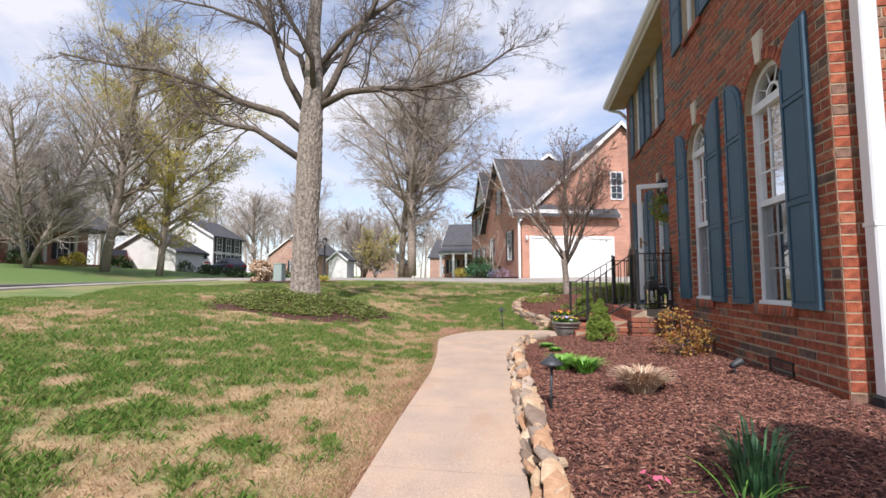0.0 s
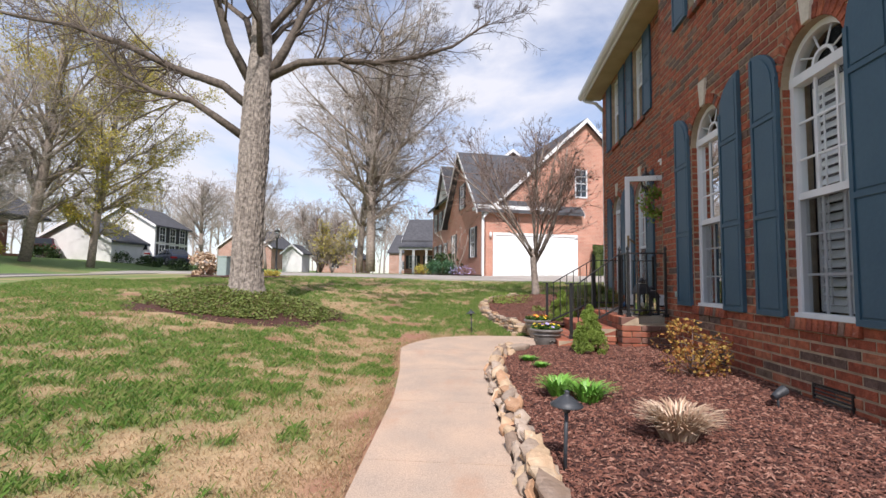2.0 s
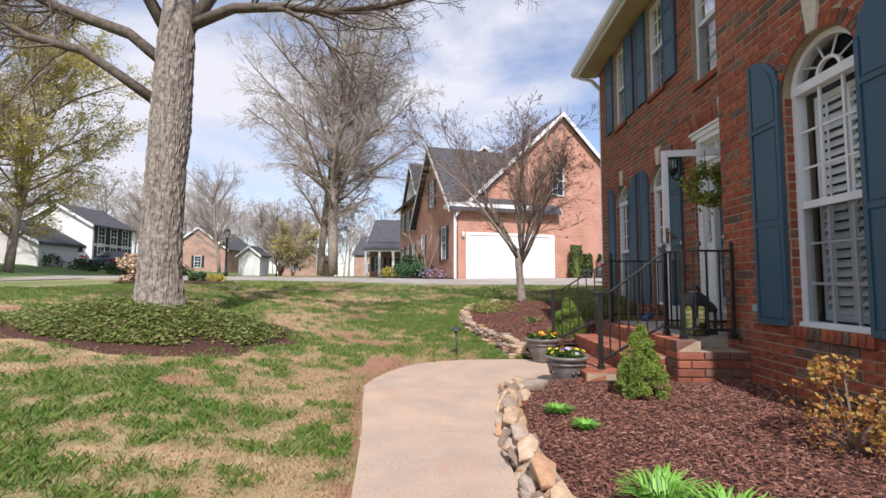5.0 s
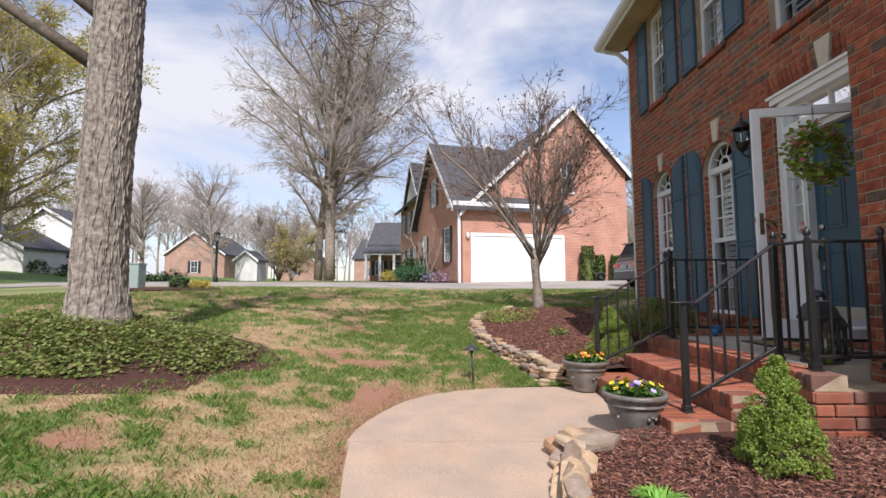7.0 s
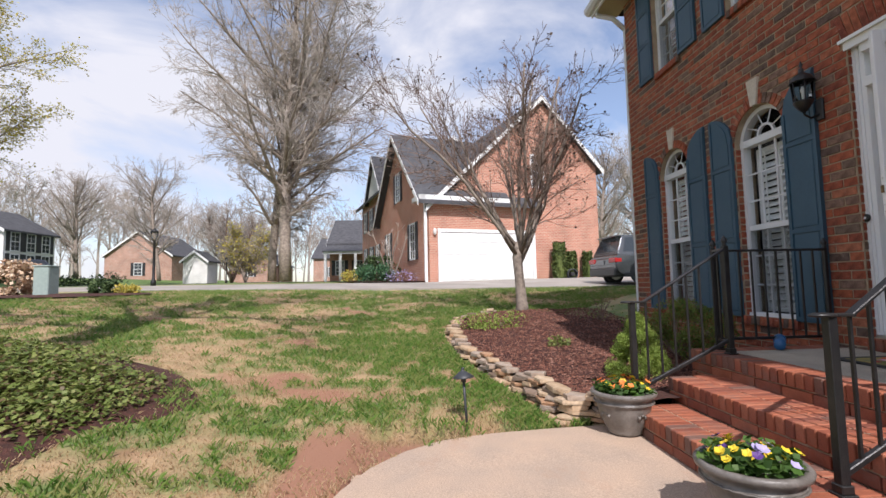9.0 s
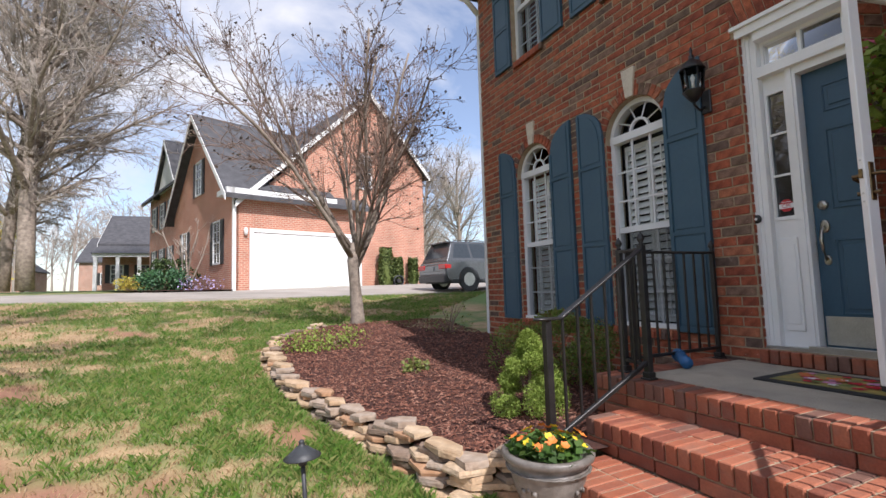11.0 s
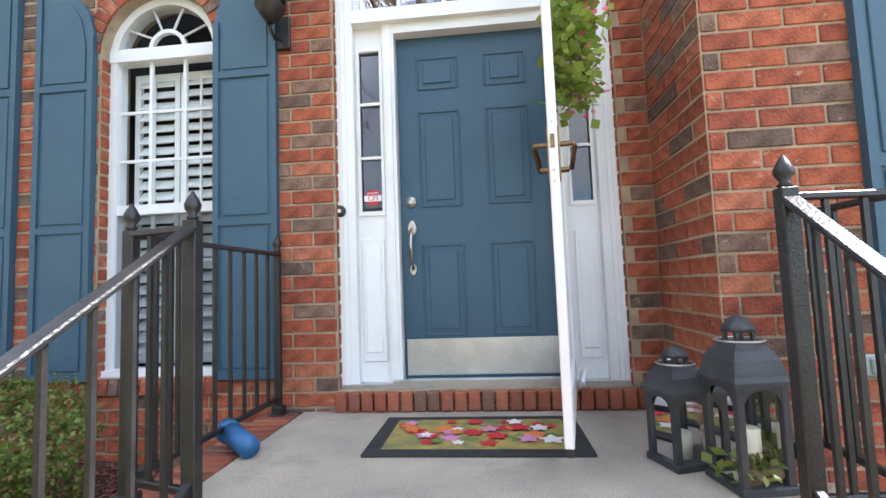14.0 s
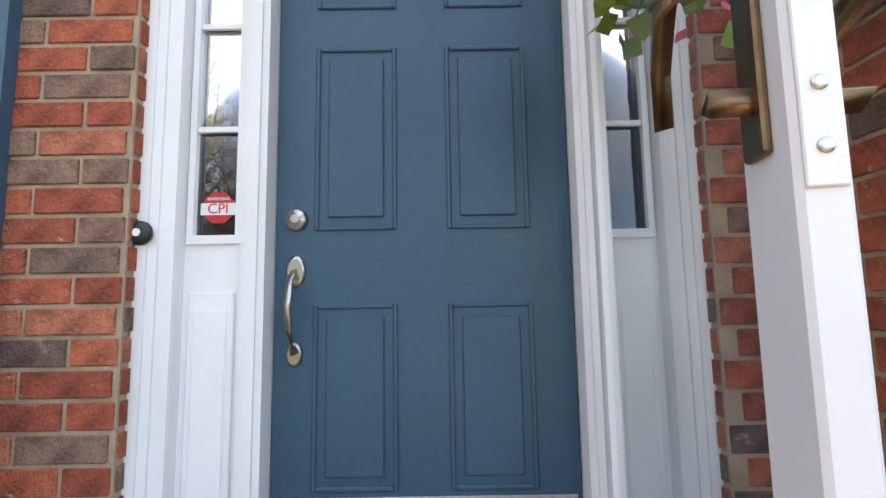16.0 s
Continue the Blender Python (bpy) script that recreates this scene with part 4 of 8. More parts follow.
def step_brick(cx, cy, cz, lx, ly, lz):
    ob = new("brick", brick_mesh_xyz(lx, ly, lz))
    ob.matrix_basis = SI @ pose(cx, cy, cz + rngs.uniform(-0.002, 0.002), rngs.uniform(-0.5, 0.5), rngs.uniform(-0.5, 0.5), rngs.uniform(-0.6, 0.6))
    ob.parent = stoop


_sb = {}


def brick_mesh_xyz(lx, ly, lz):
    key = (round(lx, 3), round(ly, 3), round(lz, 3))
    if key not in _sb:
        bm = B((-lx / 2, lx / 2, -ly / 2, ly / 2, -lz / 2, lz / 2), bev=0.005)
        me = bpy.data.meshes.new("brick")
        bm.to_mesh(me), bm.free()
        me.materials.append(M_STEPBRICK)
        _sb[key] = me
    return _sb[key]


def rowlock(x0, x1, y0, y1, top, h=0.1):
    k = round((y1 - y0) / 0.0725)
    p = (y1 - y0) / k
    for i in range(k):
        step_brick((x0 + x1) / 2, y0 + (i + 0.5) * p, top - h / 2, x1 - x0, p - 0.010, h)


rowlock(ST_X - 0.01, ST_X + 0.205, ST_Y0, ST_Y1, STOOP)
for a, b in ((1.92, 2.125), (2.135, 2.33)):
    rowlock(a, b, P_Y0, P_Y1, 0.365)
for a, b in ((1.51, 1.715), (1.725, 1.92)):
    rowlock(a, b, P_Y0, Q_Y1, 0.185)
k = int((NX - ST_X - 0.22) / 0.0725)
for i in range(k):                      # edge of the landing on its north side
    step_brick(ST_X + 0.25 + i * 0.0725, ST_Y1 - 0.105, STOOP - 0.05, 0.0625, 0.20, 0.1)


def courses(x, y0, y1, z_top, n, along="y"):
    for r in range(n):
        z = z_top - 0.005 - COURSE * (r + 0.5)
        y = y0 - (LONG / 2 if r % 2 else 0)
        while y < y1:
            a, b = max(y, y0), min(y + LONG, y1)
            if b - a > 0.04:
                if along == "y":
                    step_brick(x + 0.02, (a + b) / 2, z, 0.05, b - a - 0.01, BH)
                else:
                    step_brick((a + b) / 2, x, z, b - a - 0.01, 0.05, BH)
            y += LONG


courses(1.93, P_Y0, P_Y1, 0.265, 1)
courses(ST_X, ST_Y0, ST_Y1, 0.44, 1)
courses(ST_X, ST_Y0, P_Y0, 0.36, 5)
courses(ST_X, P_Y1, ST_Y1, 0.36, 5)
courses(1.52, P_Y0, Q_Y1, 0.085, 1)
courses(ST_Y0 + 0.02, ST_X, SX, 0.44, 6, "x")
courses(ST_Y1 - 0.02, ST_X, NX, 0.44, 6, "x")
courses(P_Y0 + 0.02, 1.93, ST_X, 0.265, 3, "x")
courses(P_Y1 - 0.02, 1.93, ST_X, 0.265, 3, "x")
courses(P_Y0 + 0.02, 1.52, 1.93, 0.085, 1, "x")
courses(Q_Y1 - 0.02, 1.52, 1.93, 0.085, 1, "x")
for i in range(int((DOOR_Y1 - DOOR_Y0 + 0.12) / 0.0725)):   # rowlock under the door
    step_brick(NX + 0.02, DOOR_Y0 - 0.04 + i * 0.0725, STOOP + 0.055, 0.12, 0.0625, 0.1)

# ---- front door ----
ent = thing("front_door", NX + 0.05, 11.77, DOOR_Z0, "slate blue six-panel front door in a white surround with sidelights", "door", kind="structure")
D0, D1 = -0.445, 0.440       # door leaf
H = DOOR_Z1 - DOOR_Z0
yl, yr = DOOR_Y0 - 11.77, DOOR_Y1 - 11.77
part("casing", B((0.006, 0.12, yl, yl + 0.102, 0, H), (0.006, 0.12, yr - 0.102, yr, 0, H), (-0.012, 0.007, yl, yl + 0.03, 0, H), (-0.012, 0.007, yr - 0.03, yr, 0, H), (-0.003, 0.007, yl + 0.03, yl + 0.055, 0, H), (-0.003, 0.007, yr - 0.055, yr - 0.03, 0, H), (-0.001, 0.007, yl + 0.085, yl + 0.101, 0, H), (-0.001, 0.007, yr - 0.101, yr - 0.085, 0, H),
                 (-0.036, 0.12, yl + 0.104, yr - 0.104, H - 0.11, H), (-0.06, -0.034, yl - 0.02, yr + 0.02, H - 0.04, H + 0.03), (-0.085, -0.03, yl - 0.045, yr + 0.045, H + 0.03, H + 0.06)), M_WHITE, ent)
part("mullion", B((0.025, 0.14, D0 - 0.075, D0 - 0.005, 0, 2.12), (0.025, 0.14, D1 + 0.005, D1 + 0.075, 0, 2.12), (0.014, 0.0255, D0 - 0.06, D0 - 0.025, 0, 2.12), (0.014, 0.0255, D1 + 0.025, D1 + 0.06, 0, 2.12)), M_WHITE, ent)
part("transom_bar", B((-0.02, 0.14, yl + 0.1, yr - 0.1, 2.12, 2.20)), M_WHITE, ent)
part("head_jamb", B((0.02, 0.14, D0 - 0.005, D1 + 0.005, 2.06, 2.12)), M_WHITE, ent)
part("threshold", B((-0.02, 0.14, yl, yr, -0.004, 0.025), (-0.03, 0.03, D0 - 0.05, D1 + 0.05, 0.025, 0.045)), M_STEEL, ent, "aluminium threshold")
leaf = part("leaf", B((0.10, 0.145, D0, D1, 0.035, 2.06)), M_BLUE, ent, "slate blue painted steel door leaf")
for a, b in ((-0.325, -0.075), (0.075, 0.325)):
    for c, d in ((0.27, 0.80), (1.02, 1.60), (1.73, 1.93)):
        part("panel", B((0.0925, 0.101, a + 0.014, b - 0.014, c, c + 0.014), (0.0925, 0.101, a + 0.014, b - 0.014, d - 0.014, d), (0.0925, 0.101, a, a + 0.014, c, d), (0.0925, 0.101, b - 0.014, b, c, d), (0.0915, 0.101, a + 0.040, b - 0.040, c + 0.040, d - 0.040), bev=0.0035), M_BLUE, leaf)
part("kick_plate", B((0.094, 0.099, D0 + 0.012, D1 - 0.012, 0.05, 0.255), bev=0.001), M_STEEL, leaf, "brushed steel kick plate")
part("deadbolt", lathe([(0.034, 0), (0.034, 0.010), (0.027, 0.02), (0.014, 0.02), (0.013, 0.026)], 20), M_NICKEL, leaf, "satin nickel deadbolt", at=pose(0.10, D1 - 0.062, 1.055, 0, -90, 0))
o = part("handle_plate", lathe([(0.03, 0), (0.03, 0.006), (0.022, 0.012)], 20), M_NICKEL, leaf, at=pose(0.10, D1 - 0.062, 0.90, 0, -90, 0) @ Matrix.Diagonal((1.6, 1, 1, 1)))
o = part("handle_foot", lathe([(0.024, 0), (0.024, 0.006), (0.018, 0.012)], 20), M_NICKEL, leaf, at=pose(0.10, D1 - 0.062, 0.655, 0, -90, 0) @ Matrix.Diagonal((1.5, 1, 1, 1)))
V, F = tube_data([[((0.085, D1 - 0.062, 0.90), 0.012), ((0.045, D1 - 0.062, 0.87), 0.012), ((0.035, D1 - 0.062, 0.80), 0.015), ((0.045, D1 - 0.062, 0.73), 0.011), ((0.062, D1 - 0.062, 0.685), 0.008), ((0.09, D1 - 0.062, 0.66), 0.013)]], 10)
raw("pull_handle", V, F, M_NICKEL, leaf, "satin nickel pull handle", True)


def pane_box(name, parent, x, y0, y1, z0, z1):
    o = raw(name, [(x, y0, z0), (x, y1, z0), (x, y1, z1), (x, y0, z1)], [(0, 1, 2, 3)], M_REFLECT, parent)
    return o


M_REFLECT = glass("coated_glass", (0.20, 0.22, 0.23), 0.25)
for side in (-1, 1):
    a, b = (D1 + 0.075, yr - 0.10) if side > 0 else (yl + 0.10, D0 - 0.075)
    light = part("sidelight", B((0.08, 0.12, a - 0.015, a + 0.022, 0, 2.12), (0.08, 0.12, b - 0.022, b + 0.015, 0, 2.12), (0.08, 0.12, a + 0.022, b - 0.022, 0, 1.0), (0.08, 0.12, a + 0.022, b - 0.022, 1.98, 2.12)), M_WHITE, ent, "white sidelight with three small panes")
    part("sidelight_panel", B((0.068, 0.081, a + 0.022, b - 0.022, 0.14, 0.84), (0.062, 0.069, a + 0.040, b - 0.040, 0.19, 0.79), bev=0.004), M_WHITE, light)
    part("glazing_bead", B((0.070, 0.081, a + 0.008, a + 0.026, 0.98, 2.0), (0.070, 0.081, b - 0.026, b - 0.008, 0.98, 2.0), (0.070, 0.081, a + 0.026, b - 0.026, 0.98, 1.005), (0.070, 0.081, a + 0.026, b - 0.026, 1.975, 2.0),
                           (0.080, 0.092, a + 0.022, b - 0.022, 1.318, 1.334), (0.080, 0.092, a + 0.022, b - 0.022, 1.645, 1.661)), M_WHITE, light)
    for z0, z1 in ((1.0, 1.32), (1.332, 1.647), (1.66, 1.98)):
        pane_box("pane", light, 0.10, a + 0.022, b - 0.022, z0, z1)
    light.matrix_basis = Matrix.Translation((-0.025, 0, 0))
trans = part("transom", B((0.06, 0.11, yl + 0.10, yr - 0.10, 2.20, 2.235), (0.06, 0.11, yl + 0.10, yr - 0.10, H - 0.135, H - 0.11)), M_WHITE, ent, "white transom with five panes")
tw = (yr - yl - 0.2) / 5
for i in range(5):
    a = yl + 0.10 + i * tw
    pane_box("pane", trans, 0.09, a, a + tw, 2.235, H - 0.135)
    if i:
        part("muntin", B((0.065, 0.105, a - 0.012, a + 0.012, 2.235, H - 0.135)), M_WHITE, trans)
part("transom_end", B((0.06, 0.11, yl + 0.10, yl + 0.125, 2.235, H - 0.135), (0.06, 0.11, yr - 0.125, yr - 0.10, 2.235, H - 0.135)), M_WHITE, trans)

# alarm sticker with readable letters
stk = thing("alarm_sticker", NX + 0.120, 12.372, 1.74, "small red and white octagonal alarm sticker on the sidelight", "sticker")
M_STICK, M_STICKW = plain("sticker_red", (0.50, 0.02, 0.025), 0.4), plain("sticker_white", (0.8, 0.8, 0.8), 0.4)
part("backing", lathe([(0.05, 0), (0.05, 0.0015)], 8), M_STICK, stk, at=pose(0, 0, 0, 0, -90, 0) @ pose(0, 0, 0, 0, 0, 22.5))
part("white_band", B((-0.0035, -0.002, -0.052, 0.052, -0.022, 0.014)), M_STICKW, stk)


def text(body, size, material, parent, m, name="lettering"):
    cu = bpy.data.curves.new(name, "FONT")
    cu.body, cu.size, cu.align_x, cu.align_y, cu.extrude = body, size, "CENTER", "CENTER", 0.0006
    cu.materials.append(material)
    ob = new(name, cu)
    ob.parent, ob.matrix_basis = parent, m
    return ob


text("CPI", 0.043, M_STICK, stk, pose(-0.0045, 0, -0.004, 90, 0, -90))
text("WARNING", 0.014, M_STICKW, stk, pose(-0.0035, 0, 0.026, 90, 0, -90))

bell = thing("doorbell", NX + 0.037, 12.545, 1.655, "round black doorbell with a pale button", "doorbell")
part("plate", lathe([(0.034, 0), (0.034, 0.008), (0.026, 0.016), (0.014, 0.018)], 20), M_IRON, bell, at=pose(0, 0, 0, 0, -90, 0))
part("button", lathe([(0.011, 0.018), (0.011, 0.022)], 14), M_STICKW, bell, at=pose(0, 0, 0, 0, -90, 0))

# ---- storm door, open ----
storm = thing("storm_door", NX - 0.045, 11.255, 0.665, "white full-view storm door standing open", "door", rz=0)
storm.matrix_basis = pose(NX - 0.03, 11.295, 0.665, 0, 0, 180 - 10.9)
SWD, SH = 0.945, 2.02          # local x runs from the hinge to the latch edge
part("frame", B((0, 0.07, -0.016, 0.016, 0, SH), (SWD - 0.060, SWD, -0.016, 0.016, 0, SH), (0.07, SWD - 0.060, -0.016, 0.016, 0, 0.16), (0.07, SWD - 0.060, -0.016, 0.016, SH - 0.08, SH), bev=0.004), M_VINYL, storm)
part("bottom_sweep", B((0.0, SWD, -0.012, 0.012, -0.025, 0.0)), M_RUBBER, storm)
o = raw("pane", [(0.07, 0, 0.16), (SWD - 0.060, 0, 0.16), (SWD - 0.060, 0, SH - 0.08), (0.07, 0, SH - 0.08)], [(0, 1, 2, 3)], M_CLEAR, storm)
part("glass_bead", B((0.07, 0.085, -0.014, 0.014, 0.16, SH - 0.08), (SWD - 0.072, SWD - 0.060, -0.014, 0.014, 0.16, SH - 0.08)), M_VINYL, storm)
for s in (-1, 1):
    part("latch_plate", B((SWD - 0.055, SWD - 0.022, s * 0.016, s * 0.022, 0.89, 1.08) if s > 0 else (SWD - 0.055, SWD - 0.022, -0.022, -0.016, 0.89, 1.08), bev=0.002), M_BRONZE, storm)
    bar([(SWD - 0.038, s * 0.022, 1.02), (SWD - 0.038, s * 0.065, 1.02), (SWD - 0.06, s * 0.07, 1.015), (SWD - 0.11, s * 0.062, 0.99), (SWD - 0.135, s * 0.055, 0.95)], 0.011, "lever", M_BRONZE, storm, 10, "aged brass lever")
    bar([(SWD - 0.038, s * 0.022, 0.93), (SWD - 0.038, s * 0.05, 0.93)], 0.012, "thumb_turn", M_BRONZE, storm, 8)
part("strike", B((SWD, SWD + 0.003, -0.012, 0.012, 0.86, 1.11), bev=0.001), M_WHITE, storm)
for z in (0.885, 0.925, 1.09):
    part("screw", lathe([(0.005, 0), (0.005, 0.0012), (0.002, 0.0014)], 10), M_STEEL, storm, at=pose(SWD + 0.003, 0, z, 0, 90, 0))
part("latch_bolt", B((SWD + 0.003, SWD + 0.012, -0.007, 0.007, 1.0, 1.045)), M_BRONZE, storm)
bar([(0.06, 0.06, 0.09), (0.33, 0.045, 0.09)], 0.018, "closer_tube", M_VINYL, storm, 10, "white pneumatic closer")
bar([(0.33, 0.045, 0.09), (0.42, 0.035, 0.09)], 0.006, "closer_rod", M_STEEL, storm, 6)

# wreath on the storm door
wr = thing("wreath", 3.14, 11.35, 2.22, "green leafy wreath with pink berries hung on the storm door", "wreath")
rngw = random.Random(21)
ring_pts, pink = [], []
for i in range(900):
    a = rngw.uniform(0, 6.283)
    r = 0.19 + rngw.gauss(0, 0.045)
    ring_pts.append((r * math.cos(a), -0.045 + rngw.gauss(0, 0.045), r * math.sin(a) + (0.0)))
    if i % 9 == 0:
        pink.append((r * 1.12 * math.cos(a), -0.08 + rngw.gauss(0, 0.04), r * 1.12 * math.sin(a)))
V, F = leaves(ring_pts, 0.05, rngw, 1.0)
raw("leaf_ring", V, F, M_CONIFER, wr)["kind"] = "stuff"
V, F = leaves(pink, 0.035, rngw, 1.2)
raw("berry_sprig", V, F, M_PINK, wr)["kind"] = "stuff"
bar([(0.19 * math.cos(a), -0.04, 0.19 * math.sin(a)) for a in np.linspace(0, 6.283, 25)], 0.014, "vine_ring", M_BARK, wr, 6)
bar([(0, -0.02, 0.19), (0, -0.012, 0.44)], 0.004, "hanger", M_DARKMETAL, wr, 4)

# ---- door mat ----
dm = thing("door_mat", 3.24, 11.76, STOOP, "black rubber door mat with a red and yellow flower print", "door mat")
part("border", B((-0.27, 0.25, -0.43, 0.49, 0, 0.012), bev=0.003), M_RUBBER, dm)
M_PRINT = mat("printed_flowers", (0.42, 0.30, 0.07), (0.16, 0.17, 0.07), 9, 0.9, 0.3, 120)
part("printed_field", B((-0.21, 0.19, -0.36, 0.42, 0.012, 0.014)), M_PRINT, dm)
rngm = random.Random(3)
cols = [plain("print_red", (0.5, 0.02, 0.03), 0.9), plain("print_pink", (0.6, 0.25, 0.4), 0.9), plain("print_white", (0.75, 0.72, 0.68), 0.9), plain("print_orange", (0.65, 0.18, 0.05), 0.9), plain("print_green", (0.16, 0.2, 0.05), 0.9)]
for i in range(46):
    cx, cy, r = rngm.uniform(-0.16, 0.14), rngm.uniform(-0.31, 0.37), rngm.uniform(0.028, 0.060)
    k = 18
    pts = [(cx + r * (0.8 + 0.25 * math.cos(5 * 6.283 * j / k)) * math.cos(6.283 * j / k), cy + r * (0.8 + 0.25 * math.cos(5 * 6.283 * j / k)) * math.sin(6.283 * j / k), 0.0145 + 0.0002 * i) for j in range(k)]
    raw("printed_flower", pts, [tuple(range(k))], cols[rngm.choice([0, 0, 0, 0, 1, 2, 3, 4])], dm)


# ---- railings ----
def finial(parent, x, y, z, s=1.0):
    return part("finial", lathe([(0.012, 0), (0.018, 0.006), (0.010, 0.014), (0.020, 0.03), (0.022, 0.042), (0.014, 0.06), (0.003, 0.078)], 12), M_IRON, parent, at=pose(x, y, z) @ Matrix.Scale(s, 4))


def railing(name, y_step, y_corner, x_wall, foot_z, x0=1.62, x1=2.45, dx=0.08):
    """Wrought iron: a sloping flight beside the steps and a level run from the corner to the wall."""
    r = thing(name, 2.4, y_step, 0, "black wrought iron handrail with square balusters and finials", "railing", "stoop railings")
    I = Matrix.Translation((-2.4, -y_step, 0))

    def add(o):
        o.matrix_basis = I @ o.matrix_basis
    for nm, x, y, z0, z1, w in (("newel_post", x0, y_step, foot_z, 0.985, 0.022), ("top_post", x1, y_step, STOOP, 1.44, 0.022), ("corner_post", x1 + dx, y_corner, STOOP, 1.43, 0.019), ("wall_post", x_wall - 0.06, y_corner, STOOP, 1.43, 0.016)):
        add(part(nm, B((x - w, x + w, y - w, y + w, z0, z1), bev=0.003), M_IRON, r))
        add(part("foot", B((x - 0.04, x + 0.04, y - 0.04, y + 0.04, z0, z0 + 0.012), (x - 0.03, x + 0.03, y - 0.03, y + 0.03, z0 + 0.012, z0 + 0.05), bev=0.004), M_IRON, r))
        if nm != "newel_post":
            add(finial(r, x, y, z1, 1.15))

    def rail(p, q, w, h, nm):
        p, q = Vector(p), Vector(q)
        d = q - p
        m = Matrix.Translation((p + q) / 2) @ d.to_track_quat("X", "Z").to_matrix().to_4x4()
        L = d.length / 2
        add(part(nm, B((-L, L, -w, w, -h, h), bev=0.004), M_IRON, r, at=m))
    rail((x0 + 0.10, y_step, 0.985), (x1, y_step, 1.42), 0.024, 0.008, "handrail")
    rail((x0 - 0.02, y_step, 0.985), (x0 + 0.115, y_step, 0.985), 0.024, 0.008, "handrail")
    add(part("volute", lathe([(0.035, 0), (0.042, 0.004), (0.042, 0.012), (0.03, 0.018)], 16), M_IRON, r, at=pose(x0 - 0.03, y_step, 0.978) @ Matrix.Diagonal((1.5, 1, 1, 1))))
    rail((x0, y_step, 0.27), (x1, y_step, 0.66), 0.014, 0.014, "bottom_rail")
    for i in range(1, 7):
        t = i / 7
        x = x0 + (x1 - x0) * t
        zt = 0.985 if x < x0 + 0.1 else 0.985 + (x - x0 - 0.1) / (x1 - x0 - 0.1) * 0.435
        add(part("baluster", B((x - 0.007, x + 0.007, y_step - 0.007, y_step + 0.007, 0.27 + t * 0.39, zt)), M_IRON, r))
    rail((x1, y_step, 1.415), (x1 + dx, y_corner, 1.415), 0.016, 0.010, "handrail")
    rail((x1 + dx, y_corner, 1.415), (x_wall - 0.06, y_corner, 1.415), 0.016, 0.010, "handrail")
    rail((x1 + dx, y_corner, 0.63), (x_wall - 0.06, y_corner, 0.63), 0.012, 0.012, "bottom_rail")
    rail((x1, y_step, 0.63), (x1 + dx, y_corner, 0.63), 0.012, 0.012, "bottom_rail")
    k = max(3, round((x_wall - 0.06 - dx - x1) / 0.115))
    for i in range(1, k):
        x = x1 + dx + (x_wall - 0.06 - dx - x1) * i / k
        add(part("baluster", B((x - 0.007, x + 0.007, y_corner - 0.007, y_corner + 0.007, 0.63, 1.41)), M_IRON, r))
    for i in (1, 2):
        y = y_step + (y_corner - y_step) * i / 3
        add(part("baluster", B((x1 + dx / 3 * i - 0.007, x1 + dx / 3 * i + 0.007, y - 0.007, y + 0.007, 0.63, 1.41)), M_IRON, r))
    return r


railing("railing", 12.61, 12.88, NX, 0.16)
railing("railing", 10.905, 10.60, SX, 0.185, 1.74, 2.435, 0.025)
# ---- trees ----
THIN = 0.0035


def grow(rng, p, d, length, r, level, spec, out, thin=THIN, oval=False):
    """Adds a wandering branch and its children to out, as polylines by level."""
    n, wander, lift, kids, ratio, spread, start = spec[min(level, len(spec) - 1)]
    p, d = Vector(p), Vector(d).normalized()
    line = [(tuple(p), r)]
    pts = [(p.copy(), d.copy(), r)]
    for i in range(n):
        d = (d + Vector((rng.gauss(0, wander), rng.gauss(0, wander), rng.gauss(0, wander) + lift))).normalized()
        p = p + d * (length / n)
        rr = r * (1 - 0.78 * (i + 1) / n) if level else r * (1 - 0.6 * (i + 1) / n)
        line.append((tuple(p), max(rr, thin)))
        pts.append((p.copy(), d.copy(), rr))
    out.append((level, line))
    if level + 1 >= len(spec) + 0:
        return
    for _ in range(kids):
        t = start + (1 - start) * rng.random()
        i = min(n - 1, int(t * n))
        q = pts[i][0].lerp(pts[i + 1][0], t * n - i)
        base, rb = pts[i][1], pts[i][2]
        side = base.cross(Vector((rng.uniform(-1, 1), rng.uniform(-1, 1), rng.uniform(-1, 1))))
        if side.length < 1e-3:
            continue
        nd = (base + side.normalized() * spread * rng.uniform(0.6, 1.3)).normalized()
        grow(rng, q, nd, length * ratio * rng.uniform(0.6, 1.15) * ((0.45 + 0.75 * math.sin(math.pi * ((t - start) / (1.02 - start)) ** 0.75)) if oval and level == 0 else (1.15 - 0.5 * t)), max(thin, rb * rng.uniform(0.38, 0.58)), level + 1, spec, out, thin, oval)


def tree_object(name, base, label, lines, bark, twig, split=1, category="tree", group="", limb=None):
    """Trunk and limbs as one part, the fine crown as another."""
    t = thing(name, *base, label, category, group)
    b = Vector(base)
    for nm, pick, m, sides in (("trunk", lambda l: l < split, bark, 12), ("limb", lambda l: l == split, limb or bark, 6), ("twig", lambda l: l > split, twig, 4)):
        sel = [[(tuple(Vector(p) - b), r) for p, r in ln] for lv, ln in lines if pick(lv)]
        if nm == "limb" and len(sel) <= 40:
            for ln in sel:
                V, F = tube_data([ln], sides)
                raw(nm, V, F, m, t, smooth=True)
        elif sel:
            V, F = tube_data(sel, sides)
            o = raw(nm, V, F, m, t, smooth=True)
            if nm == "twig":
                o["kind"] = "stuff"
    return t


